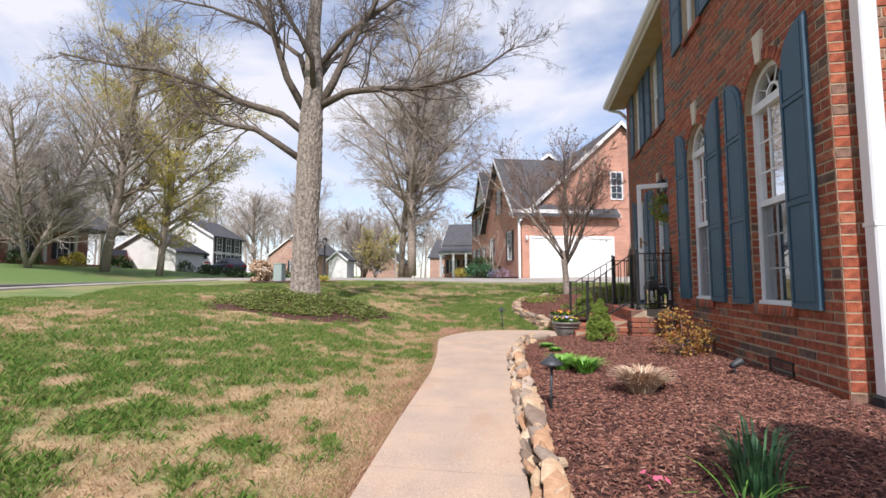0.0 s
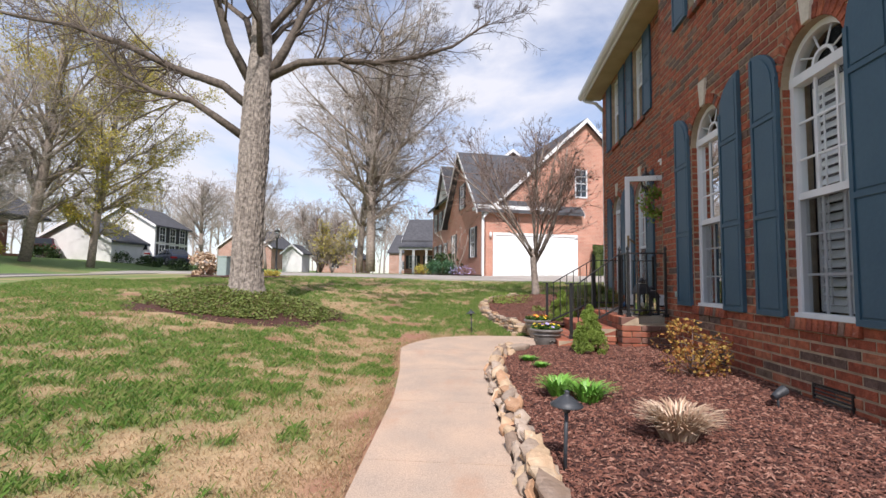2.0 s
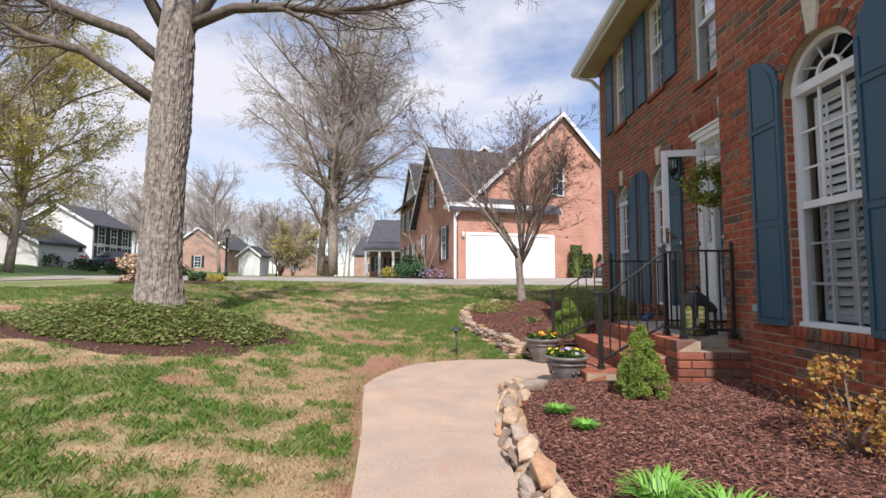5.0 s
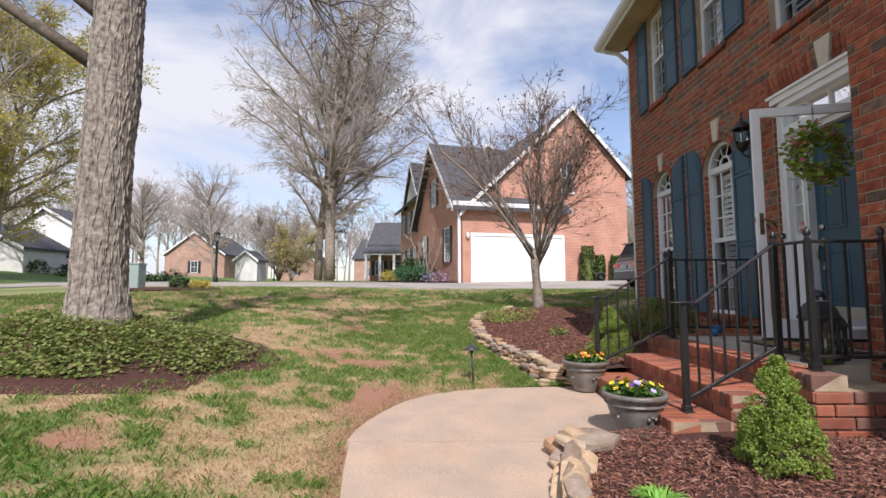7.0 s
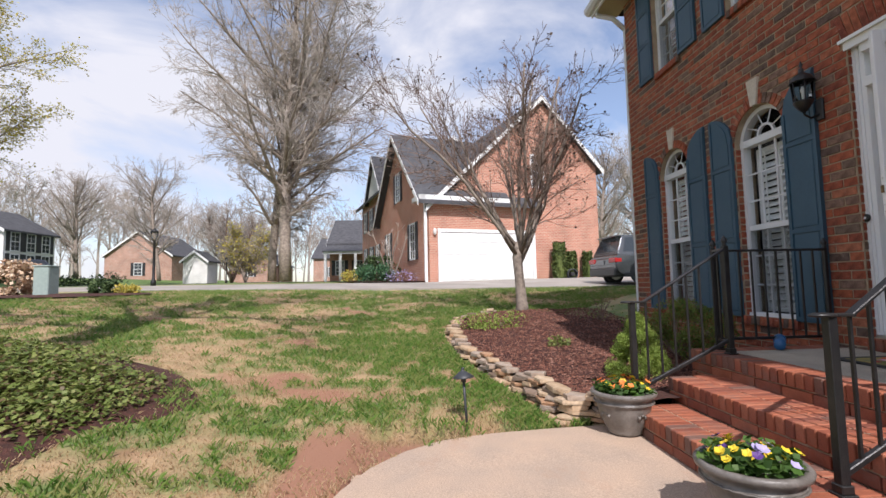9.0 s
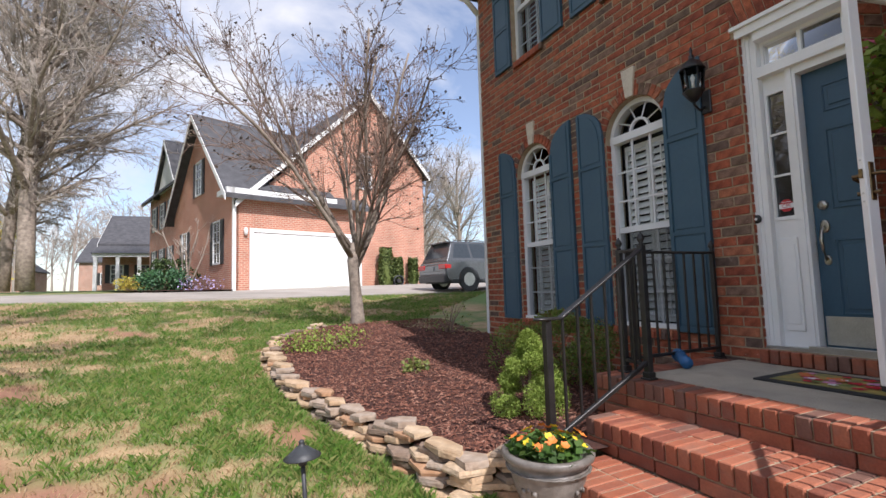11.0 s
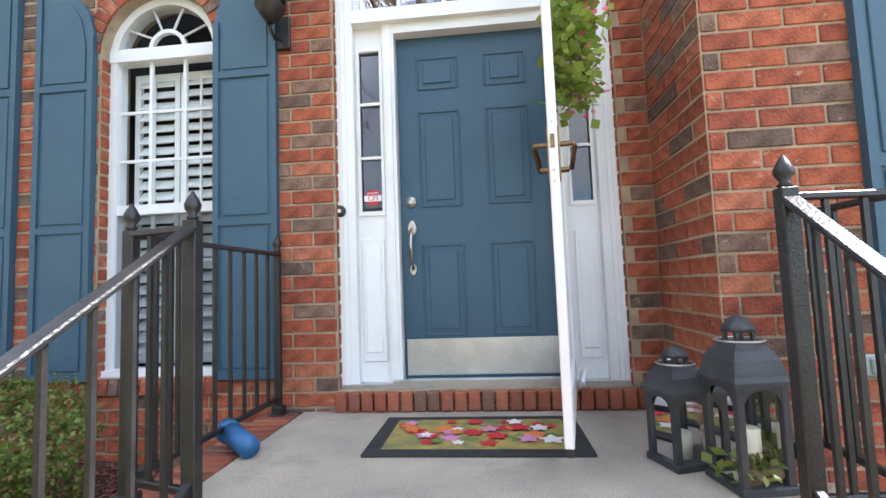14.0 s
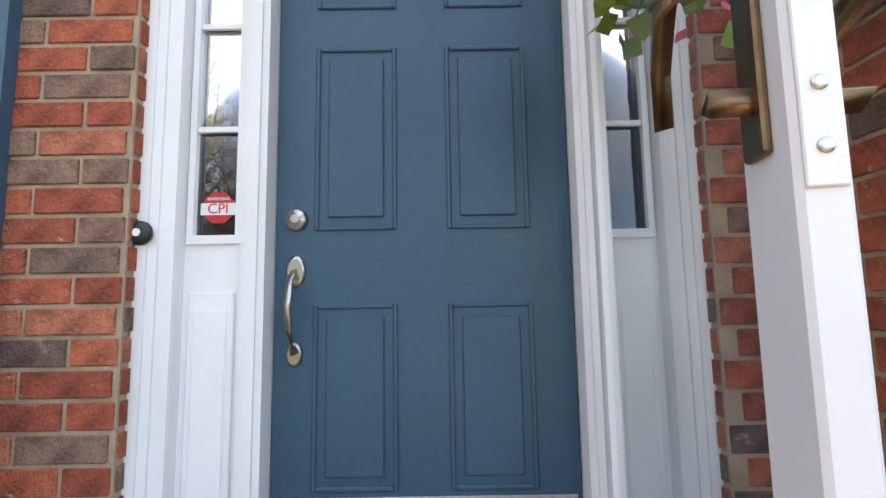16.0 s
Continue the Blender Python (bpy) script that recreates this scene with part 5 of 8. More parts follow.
# the large oak in the lawn: limbs follow the real ones
OAK = Vector((-4.34, 13.05, 0.0))
RIGHTV, UPV = Vector((0.985, 0.174, 0)), Vector((0, 0, 1))
BACKV = Vector((-0.174, 0.985, 0))


def oak_pt(u, v, w=0.0):
    return OAK + RIGHTV * u + UPV * v + BACKV * w


rngt = random.Random(42)
oak = []
trunk_line = [(oak_pt(0.02, 0.45), 0.416), (oak_pt(0, 0.75), 0.352), (oak_pt(-0.02, 1.2), 0.300), (oak_pt(-0.02, 2.0), 0.284), (oak_pt(0.0, 2.9), 0.276), (oak_pt(0.03, 3.5), 0.288), (oak_pt(0.04, 4.3), 0.276), (oak_pt(0.06, 5.0), 0.264), (oak_pt(0.10, 5.9), 0.216),
              (oak_pt(0.05, 7.0), 0.176), (oak_pt(0.15, 8.2), 0.136), (oak_pt(-0.1, 9.6), 0.096), (oak_pt(0.2, 11.2), 0.056), (oak_pt(0.0, 12.8), 0.024)]
oak.append((0, [(tuple(p), r) for p, r in trunk_line]))
OAK_LIMBS = [
    (0.13, [(-0.2, 3.95), (-0.75, 4.3), (-1.2, 4.65), (-1.9, 4.72), (-2.4, 5.0), (-2.9, 5.5), (-3.3, 6.1)], -0.5),
    (0.15, [(-0.15, 4.6), (-0.7, 5.1), (-1.7, 5.4), (-2.8, 5.85), (-3.9, 6.25), (-5.0, 6.5), (-6.5, 6.8)], 0.4),
    (0.15, [(0.0, 5.0), (-0.45, 5.8), (-0.75, 6.8), (-1.2, 7.9), (-1.5, 9.2), (-2.2, 10.6)], -0.9),
    (0.16, [(0.15, 5.1), (0.55, 5.9), (0.95, 6.8), (1.5, 8.0), (1.8, 9.4), (2.4, 10.8)], 0.5),
    (0.13, [(0.2, 5.25), (0.9, 5.55), (1.7, 5.65), (2.5, 5.55), (3.3, 5.7), (4.1, 5.9), (5.0, 6.5)], -0.4),
    (0.075, [(1.1, 5.55), (1.7, 5.5), (2.2, 5.2), (2.5, 4.75), (2.85, 4.55)], -0.8),
    (0.12, [(0.05, 5.6), (-0.3, 6.6), (-1.5, 7.6), (-3.0, 8.3), (-4.6, 8.8)], 1.2),
    (0.12, [(0.1, 6.0), (0.8, 7.2), (2.0, 8.2), (3.4, 8.9), (4.6, 9.4)], 1.0),
    (0.11, [(0.1, 5.4), (0.2, 6.2), (-0.4, 7.2), (-0.2, 8.4), (0.6, 9.6)], -2.2),
    (0.11, [(0.1, 5.8), (0.3, 6.8), (0.9, 7.8), (1.2, 8.8)], 2.6),
]
TW = [(3, 0.12, 0.02, 9, 0.5, 0.8, 0.1), (5, 0.16, 0.03, 7, 0.5, 0.9, 0.2), (4, 0.18, 0.04, 5, 0.5, 0.9, 0.2), (3, 0.22, 0.03, 0, 0.5, 0.9, 0.2)]
for r0, pts, back in OAK_LIMBS:
    r0 *= 0.72
    n_p = len(pts)
    line = []
    for i, (u, v) in enumerate(pts):
        t = i / (n_p - 1)
        line.append((tuple(oak_pt(u + rngt.gauss(0, 0.03), v + rngt.gauss(0, 0.03), back * t)), r0 * (1 - 0.82 * t)))
    oak.append((1, line))
    total = sum((Vector(a[0]) - Vector(b[0])).length for a, b in zip(line, line[1:]))
    for k in range(int(10 + total * 3.2)):
        t = 0.22 + 0.78 * rngt.random()
        i = min(n_p - 2, int(t * (n_p - 1)))
        q = Vector(line[i][0]).lerp(Vector(line[i + 1][0]), t * (n_p - 1) - i)
        d = (Vector(line[i + 1][0]) - Vector(line[i][0])).normalized()
        side = d.cross(Vector((rngt.uniform(-1, 1), rngt.uniform(-1, 1), rngt.uniform(-1, 1)))).normalized()
        sub = []
        grow(rngt, q, d + side * rngt.uniform(0.5, 1.1) + Vector((0, 0, 0.15)), rngt.uniform(0.9, 2.1) * (1.1 - 0.4 * t), max(0.012, line[i][1] * 0.32), 1, TW, sub)
        oak += [(lv + 1, ln) for lv, ln in sub]
tree_object("oak_tree", (OAK.x, OAK.y, 0.62), "large bare oak with furrowed grey bark and spreading limbs", oak, M_BARK, M_TWIG, limb=M_LIMB_SHADED)
# bark ridges on the lower trunk
V, F = [], []
for k in range(54):
    a = 6.283 * k / 54 + rngt.uniform(-0.1, 0.1)
    z = 0.65
    while z < 4.9:
        L = rngt.uniform(0.12, 0.34)
        i = len(V)
        for zz, h, w in ((z, 0.0, 0.008), (z + L * 0.5, rngt.uniform(0.010, 0.022), rngt.uniform(0.010, 0.017)), (z + L, 0.0, 0.008)):
            j = max(i2 for i2 in range(len(trunk_line) - 1) if trunk_line[i2][0].z <= max(zz, 0.46))
            (p0, r0), (p1, r1) = trunk_line[j], trunk_line[j + 1]
            t = (zz - p0.z) / (p1.z - p0.z)
            c, r = p0.lerp(p1, t), (r0 + (r1 - r0) * t) * 0.985
            aa = a + 0.09 * math.sin(zz * 7 + k * 2.4)
            for off, hh in ((-w, 0), (0, h), (w, 0)):
                V.append((c.x + (r + hh) * math.cos(aa + off / r) - OAK.x, c.y + (r + hh) * math.sin(aa + off / r) - OAK.y, zz - 0.62))
        F += [(i, i + 1, i + 4, i + 3), (i + 1, i + 2, i + 5, i + 4), (i + 3, i + 4, i + 7, i + 6), (i + 4, i + 5, i + 8, i + 7)]
        z += L * rngt.uniform(0.8, 1.1)
ridge = raw("bark_ridge", V, F, M_BARK, next(o for o in scene.objects if o.name == "oak_tree"))
ridge["kind"] = "stuff"


def standard_tree(name, base, height, r, seed, label, bark, twig, spec=None, trunk_frac=1.0, group="", stems=1, leafy=None, leaf_n=0, leaf_size=0.1, thin=0.008, oval=True):
    rng = random.Random(seed)
    out = []
    spec = spec or [(9, 0.035, 0.02, 26, 0.46, 0.9, 0.22), (6, 0.11, 0.05, 9, 0.45, 0.8, 0.2), (5, 0.15, 0.04, 6, 0.5, 0.8, 0.15), (3, 0.2, 0.03, 0, 0.5, 0.9, 0.2)]
    for s in range(stems):
        d = (rng.gauss(0, 0.06) + (0.0 if stems == 1 else 0.42 * math.cos(6.283 * s / stems)), rng.gauss(0, 0.06) + (0.0 if stems == 1 else 0.42 * math.sin(6.283 * s / stems)), 1)
        grow(rng, base, d, height * rng.uniform(0.85, 1.0), r, 0, spec, out, thin, oval and stems == 1)
    t = tree_object(name, base, label, out, bark, twig, group=group)
    if leafy:
        fine_twigs = [ln for lv, ln in out if lv >= 2]
        cs = []
        for _ in range(leaf_n):
            ln = rng.choice(fine_twigs)
            i = rng.randrange(len(ln) - 1)
            q = Vector(ln[i][0]).lerp(Vector(ln[i + 1][0]), rng.random())
            cs.append(tuple(q - Vector(base) + Vector((rng.gauss(0, 0.12), rng.gauss(0, 0.12), rng.gauss(0, 0.12)))))
        V, F = leaves(cs, leaf_size, rng, 1.0)
        raw("foliage", V, F, leafy, t)["kind"] = "stuff"
    return t


# crape myrtle in the raised bed: trunk, then many upright stems
rngc = random.Random(77)
cm = []
CB = Vector((2.02, 18.3, 0.55))
cm.append((0, [(tuple(CB + Vector((0, 0, -0.1))), 0.16), (tuple(CB + Vector((0.01, 0, 0.2))), 0.115), (tuple(CB + Vector((-0.03, 0, 0.75))), 0.095), (tuple(CB + Vector((-0.06, 0, 1.15))), 0.10), (tuple(CB + Vector((0.0, 0, 1.45))), 0.085)]))
CSPEC = [(6, 0.07, 0.02, 12, 0.44, 0.7, 0.25), (5, 0.13, 0.04, 8, 0.5, 0.75, 0.15), (4, 0.16, 0.05, 4, 0.5, 0.8, 0.15), (3, 0.2, 0.05, 0, 0.5, 0.8, 0.2)]
for k in range(13):
    a = 6.283 * k / 13 + rngc.uniform(-0.2, 0.2)
    sp = rngc.uniform(0.2, 1.0)
    sub = []
    grow(rngc, CB + Vector((0, 0, rngc.uniform(1.0, 1.4))), (sp * math.cos(a), sp * math.sin(a), 1), rngc.uniform(3.2, 4.1), 0.04, 0, CSPEC, sub)
    cm += [(lv + 1, ln) for lv, ln in sub]
ct = tree_object("crape_myrtle", tuple(CB), "small bare vase-shaped tree with pale bark and dry seed heads", cm, M_BARKLIGHT, M_TWIGRED)
ends = [ln[-1][0] for lv, ln in cm if lv >= 3]
V, F = leaves([tuple(Vector(rngc.choice(ends)) - CB) for _ in range(1900)], 0.05, rngc, 1.2)
raw("seed_head", V, F, M_TWIG, ct)["kind"] = "stuff"

BIG = [(10, 0.03, 0.03, 36, 0.43, 1.35, 0.15), (8, 0.08, 0.022, 15, 0.42, 0.85, 0.10), (5, 0.12, 0.02, 8, 0.5, 0.75, 0.15), (4, 0.16, 0.01, 4, 0.5, 0.8, 0.2), (2, 0.2, 0.0, 0, 0.5, 0.9, 0.2)]
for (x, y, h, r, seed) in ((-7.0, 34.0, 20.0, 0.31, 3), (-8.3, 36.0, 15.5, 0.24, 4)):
    standard_tree("tall_bare_tree", (x, y, 1.55), h, r, seed, "tall bare tree with a high oval crown beside the street", M_BARKLIGHT, M_TWIGHAZE, BIG, group="bare street trees")
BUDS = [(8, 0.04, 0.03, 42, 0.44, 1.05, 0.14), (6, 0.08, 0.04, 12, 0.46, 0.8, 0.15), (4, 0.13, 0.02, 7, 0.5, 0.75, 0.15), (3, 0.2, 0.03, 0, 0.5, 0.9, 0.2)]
standard_tree("budding_tree", (-24.9, 31.8, 1.5), 14.0, 0.24, 13, "spreading tree with fresh yellow-green buds", M_BARKLIGHT, M_TWIGHAZE, BUDS, leafy=M_BUD, leaf_n=46000, leaf_size=0.11, group="budding trees")
standard_tree("budding_tree", (-26.8, 29.2, 1.75), 16.0, 0.30, 14, "tall grey tree with sparse yellow buds", M_BARKLIGHT, M_TWIGHAZE, BUDS, leafy=M_BUD, leaf_n=15000, leaf_size=0.09, group="budding trees")
standard_tree("bare_tree", (-27.6, 25.0, 1.85), 9.5, 0.13, 15, "many-stemmed bare tree with pale trunk", M_BARKLIGHT, M_TWIGHAZE, BUDS, group="bare street trees", stems=4)
standard_tree("bare_tree", (-31.5, 54.0, 2.2), 10.0, 0.2, 16, "slender bare tree by the street", M_BARKLIGHT, M_TWIGHAZE, BUDS, group="bare street trees")
standard_tree("bare_tree", (-23.0, 52.0, 2.0), 9.5, 0.18, 17, "pale bare tree by the street", M_BARKLIGHT, M_TWIGHAZE, BUDS, group="bare street trees")
standard_tree("bare_tree", (14.5, 44.0, 1.6), 10.0, 0.2, 18, "bare tree behind the houses", M_BARKLIGHT, M_TWIGHAZE, BUDS, group="bare street trees")
standard_tree("bare_tree", (19.5, 47.0, 1.6), 11.0, 0.2, 19, "bare tree behind the houses", M_BARKLIGHT, M_TWIGHAZE, BUDS, group="bare street trees")
standard_tree("blossom_tree", (-19.0, 62.0, 1.9), 5.5, 0.12, 20, "low rounded tree coming into pale green leaf", M_BARKLIGHT, M_TWIGHAZE, BUDS, leafy=M_BUD, leaf_n=3500, leaf_size=0.22, stems=3)
standard_tree("round_bare_tree", (-22.0, 66.0, 1.9), 8.0, 0.15, 21, "dense rounded brown bare tree", M_TWIGRED, M_TWIGHAZE, BUDS, stems=4)
# far woods along the horizon
FAR = [(6, 0.04, 0.03, 14, 0.5, 0.8, 0.15), (5, 0.12, 0.05, 7, 0.5, 0.8, 0.2), (3, 0.18, 0.04, 4, 0.5, 0.9, 0.2), (2, 0.2, 0.03, 0, 0.5, 0.9, 0.2)]
rngf = random.Random(99)
protos = []
for s in range(3):
    out = []
    grow(random.Random(200 + s), (0, 0, 0), (0, 0, 1), 11, 0.2, 0, FAR, out, 0.02, True)
    protos.append(tube_data([ln for lv, ln in out], 4))
V, F = [], []
for k in range(150):
    t = k / 149
    a = radians(-78 + 100 * t)
    D = rngf.uniform(80, 130)
    px, py = D * math.sin(a), D * math.cos(a)
    s, ry = rngf.uniform(0.75, 1.25), rngf.uniform(0, 6.28)
    pv, pf = protos[k % 3]
    c, sn, i = math.cos(ry) * s, math.sin(ry) * s, len(V)
    z = ground_z(px, py) - 0.2
    V += [(px + x * c - y * sn, py + x * sn + y * c, z + zz * s) for x, y, zz in pv]
    F += [tuple(i + q for q in f) for f in pf]
tagged(raw("far_woods", V, F, M_TWIGHAZE), "distant line of bare woods", "woods", kind="stuff")
# ---- stones, chips, blades ----
rngg = random.Random(31)


def stone_mesh(seed, lx, ly, lz):
    rng = random.Random(seed)
    bm = bmesh.new()
    k = rng.randint(5, 7)
    ring_pts = []
    for i in range(k):
        a = 6.283 * i / k + rng.uniform(-0.25, 0.25)
        r = rng.uniform(0.75, 1.05)
        ring_pts.append((r * math.cos(a), r * math.sin(a)))
    lo = [bm.verts.new((lx / 2 * x * rng.uniform(0.92, 1), ly / 2 * y * rng.uniform(0.92, 1), -lz / 2 + rng.uniform(0, 0.15) * lz)) for x, y in ring_pts]
    mi = [bm.verts.new((lx / 2 * x, ly / 2 * y, rng.uniform(-0.15, 0.25) * lz)) for x, y in ring_pts]
    hi = [bm.verts.new((lx / 2 * x * rng.uniform(0.90, 1.0), ly / 2 * y * rng.uniform(0.90, 1.0), lz / 2 - rng.uniform(0, 0.18) * lz)) for x, y in ring_pts]
    for a, b in ((lo, mi), (mi, hi)):
        for i in range(k):
            bm.faces.new((a[i], a[(i + 1) % k], b[(i + 1) % k], b[i]))
    bm.faces.new(hi), bm.faces.new(lo[::-1])
    me = bpy.data.meshes.new("stone")
    bm.to_mesh(me), bm.free()
    me.materials.append(M_STONE)
    return me


STONES = [stone_mesh(s, 0.36, 0.20, 0.042) for s in range(14)]
CHUNKS = [stone_mesh(50 + s, 0.26, 0.15, 0.045) for s in range(12)]


def put_stone(me, parent, m):
    ob = new("stone", me)
    ob.parent, ob.matrix_basis = parent, m


edging = thing("stone_edging", 0, 0, 0, "loose leaning fieldstones edging the mulch bed along the walk", "stone edging", kind="structure")
y = 2.9
while y < 10.75:
    x = lerp_table(RIGHT, y)
    for k in range(2 if rngg.random() < 0.9 else 1):
        put_stone(rngg.choice(CHUNKS), edging, pose(x + 0.05 + 0.08 * k + rngg.uniform(-0.025, 0.025), y + rngg.uniform(-0.03, 0.03), walk_z(y) + 0.035 + 0.055 * k, rngg.uniform(-38, 38), rngg.uniform(-55, 10), rngg.uniform(40, 140)) @ Matrix.Diagonal((rngg.uniform(0.6, 1.0), rngg.uniform(0.65, 1.1), rngg.uniform(0.5, 0.9), 1)))
    if rngg.random() < 0.35:
        put_stone(rngg.choice(STONES), edging, pose(x + 0.10, y, walk_z(y) + 0.13, rngg.uniform(-15, 15), rngg.uniform(-30, 0), rngg.uniform(60, 120)) @ Matrix.Scale(rngg.uniform(0.6, 0.9), 4))
    y += rngg.uniform(0.065, 0.105)
for x, y, z, s, t in ((0.80, 10.62, 0.06, 1.5, 20), (0.93, 10.72, 0.05, 1.7, -10), (0.74, 10.45, 0.03, 1.4, 40), (0.95, 10.50, 0.10, 1.3, 15), (0.82, 10.28, 0.05, 1.2, 70)):
    put_stone(rngg.choice(CHUNKS), edging, pose(x, y, z, 8, -8, t) @ Matrix.Scale(s, 4))
put_stone(STONES[3], edging, pose(1.50, 10.62, 0.05, 0, 3, 100) @ Matrix.Diagonal((1.3, 1.5, 0.8, 1)))
put_stone(STONES[5], edging, pose(0.98, 10.86, 0.03, 0, 0, 30) @ Matrix.Diagonal((1.2, 1.4, 0.7, 1)))

wall_st = thing("stacked_stone_border", 0, 0, 0, "low dry-stacked flat fieldstone border of the raised bed", "stone border", kind="structure")
y, s_len = 12.66, 0
table = NORTH_EDGE
pts = [(x, y) for y, x in NORTH_EDGE]
dense = []
for (ax, ay), (bx, by) in zip(pts, pts[1:]):
    L = math.hypot(bx - ax, by - ay)
    for i in range(max(1, int(L / 0.03))):
        t = i / max(1, int(L / 0.03))
        dense.append((ax + (bx - ax) * t, ay + (by - ay) * t, math.degrees(math.atan2(by - ay, bx - ax))))
for layer in range(8):
    i = int(rngg.uniform(0, 6))
    while i < len(dense):
        x, y, ang = dense[i]
        g = min(ground_z(x - 0.1, y), 0.1 + 0.0 * y) if y < 14 else ground_z(x - 0.1, y)
        top = north_z(x + 0.1, y) + 0.05
        z = g - 0.02 + 0.040 * layer + rngg.uniform(-0.004, 0.004)
        sc = rngg.uniform(0.7, 1.25)
        if z < top:
            put_stone(rngg.choice(STONES), wall_st, pose(x + 0.018 * layer + rngg.uniform(-0.03, 0.03), y, z + 0.02, rngg.uniform(-4, 4), rngg.uniform(-4, 4), ang + rngg.uniform(-14, 14)) @ Matrix.Diagonal((sc, rngg.uniform(0.9, 1.3), rngg.uniform(0.8, 1.15), 1)))
        i += max(4, int(0.29 * sc / 0.03))

# bark chips
V, F = [], []


def chip(x, y, z, s):
    a, t = rngg.uniform(0, 6.283), rngg.uniform(-0.35, 0.35)
    u, w = (math.cos(a) * s, math.sin(a) * s), (-math.sin(a) * s * 0.22, math.cos(a) * s * 0.22)
    i, dz = len(V), t * s
    h = rngg.uniform(0.004, 0.010)
    V.extend([(x - u[0], y - u[1], z - dz), (x + w[0], y + w[1], z + h), (x + u[0], y + u[1], z + dz), (x - w[0], y - w[1], z + h * 0.4), (x, y, z + h * 1.6)])
    F.extend([(i, i + 1, i + 4), (i + 1, i + 2, i + 4), (i + 2, i + 3, i + 4), (i + 3, i, i + 4)])


for _ in range(52000):
    y = rngg.uniform(3.2, 10.8)
    x = rngg.uniform(lerp_table(RIGHT, y) + 0.12, 3.0)
    if x > 1.5 and y > 10.5:
        continue
    chip(x, y, south_z(x, y) + 0.008 + 0.02 * noise.noise(Vector((x * 3, y * 3, 5))), rngg.uniform(0.010, 0.034))
for _ in range(26000):
    y = rngg.uniform(12.75, 18.3)
    x = rngg.uniform(lerp_table(NORTH_EDGE, y) + 0.12, 3.6)
    chip(x, y, north_z(x, y) + 0.008 + 0.02 * noise.noise(Vector((x * 3, y * 3, 5))), rngg.uniform(0.012, 0.036))
tagged(raw("mulch_chips", V, F, M_CHIP), "shredded reddish-brown bark mulch chips", "mulch", kind="stuff")


# grass blades
def blades(name, count, pick, material, label, h0, h1, width):
    V, F = [], []
    for _ in range(count):
        u = rngg.random()
        y = 3.0 + 21.8 * u ** 1.5 - (rngg.random() ** 3) * 2.0
        edge = lerp_table(LEFT, y) if y < 11.8 else (lerp_table([(11.8, -0.56), (12.2, -0.22), (12.5, 0.4), (12.62, 1.3), (12.75, 1.0)], y) if y < 12.75 else (lerp_table(NORTH_EDGE, y) - 0.1 if y < 18.5 else 3.0 + 0.9 * (y - 18.5)))
        x = edge - 0.03 - (rngg.random() ** 1.5) * (9.0 + 0.5 * max(0, y - 8))
        if y < 12.62 and y > 11.8 and x > edge:
            continue
        g, s = green_at(x, y), soil_at(x, y)
        if math.hypot((x + 4.3) / 1.15, y - 12.85) < 1.72:
            continue
        if rngg.random() > pick(g, s):
            continue
        a, h = rngg.uniform(0, 6.283), rngg.uniform(h0, h1) * (0.7 + 0.6 * g)
        lean = rngg.uniform(0.2, 1.1) * h
        z = ground_z(x, y) - 0.005
        dx, dy = math.cos(a), math.sin(a)
        w = width * (1 + 0.085 * (y - 4))
        i = len(V)
        V.extend([(x - dy * w, y + dx * w, z), (x + dy * w, y - dx * w, z), (x + dx * lean * 0.4, y + dy * lean * 0.4, z + h * 0.7), (x + dx * lean, y + dy * lean, z + h * 0.95)])
        F.extend([(i, i + 1, i + 2), (i + 2, i + 1, i + 3)])
    tagged(raw(name, V, F, material), label, "grass", kind="stuff")


blades("green_grass", 470000, lambda g, s: (0.05 + 0.95 * smooth(0.42, 0.70, g)) * (1 - s), M_GRASS, "tufts of fresh green lawn grass", 0.028, 0.066, 0.0024)
blades("dry_grass", 400000, lambda g, s: (1 - smooth(0.3, 0.75, g)) * (1 - 0.45 * s), M_STRAW, "dry straw-coloured dormant lawn grass", 0.018, 0.045, 0.0024)


def blade_clump(name, x, y, z, r, h, n, material, label, category, lean=1.0, width=0.008, seed=1):
    rng = random.Random(seed)
    t = thing(name, x, y, z, label, category)
    V, F = [], []
    for _ in range(n):
        a, rr = rng.uniform(0, 6.283), r * 0.35 * math.sqrt(rng.random())
        b = a + rng.gauss(0, 0.5)
        px, py = rr * math.cos(a), rr * math.sin(a)
        hh, ll = h * rng.uniform(0.6, 1.1), r * lean * rng.uniform(0.3, 1.0)
        nx_, ny_ = -math.sin(b) * width, math.cos(b) * width
        i = len(V)
        for q, (fl, fh, fw) in enumerate(((0, 0, 1), (0.25, 0.55, 1.0), (0.6, 0.88, 0.8), (1.0, 0.95, 0.1))):
            cx, cy = px + math.cos(b) * ll * fl, py + math.sin(b) * ll * fl
            V += [(cx - nx_ * fw, cy - ny_ * fw, hh * fh), (cx + nx_ * fw, cy + ny_ * fw, hh * fh)]
        F += [(i + 2 * q, i + 2 * q + 1, i + 2 * q + 3, i + 2 * q + 2) for q in range(3)]
    raw("blade", V, F, material, t)["kind"] = "stuff"
    return t


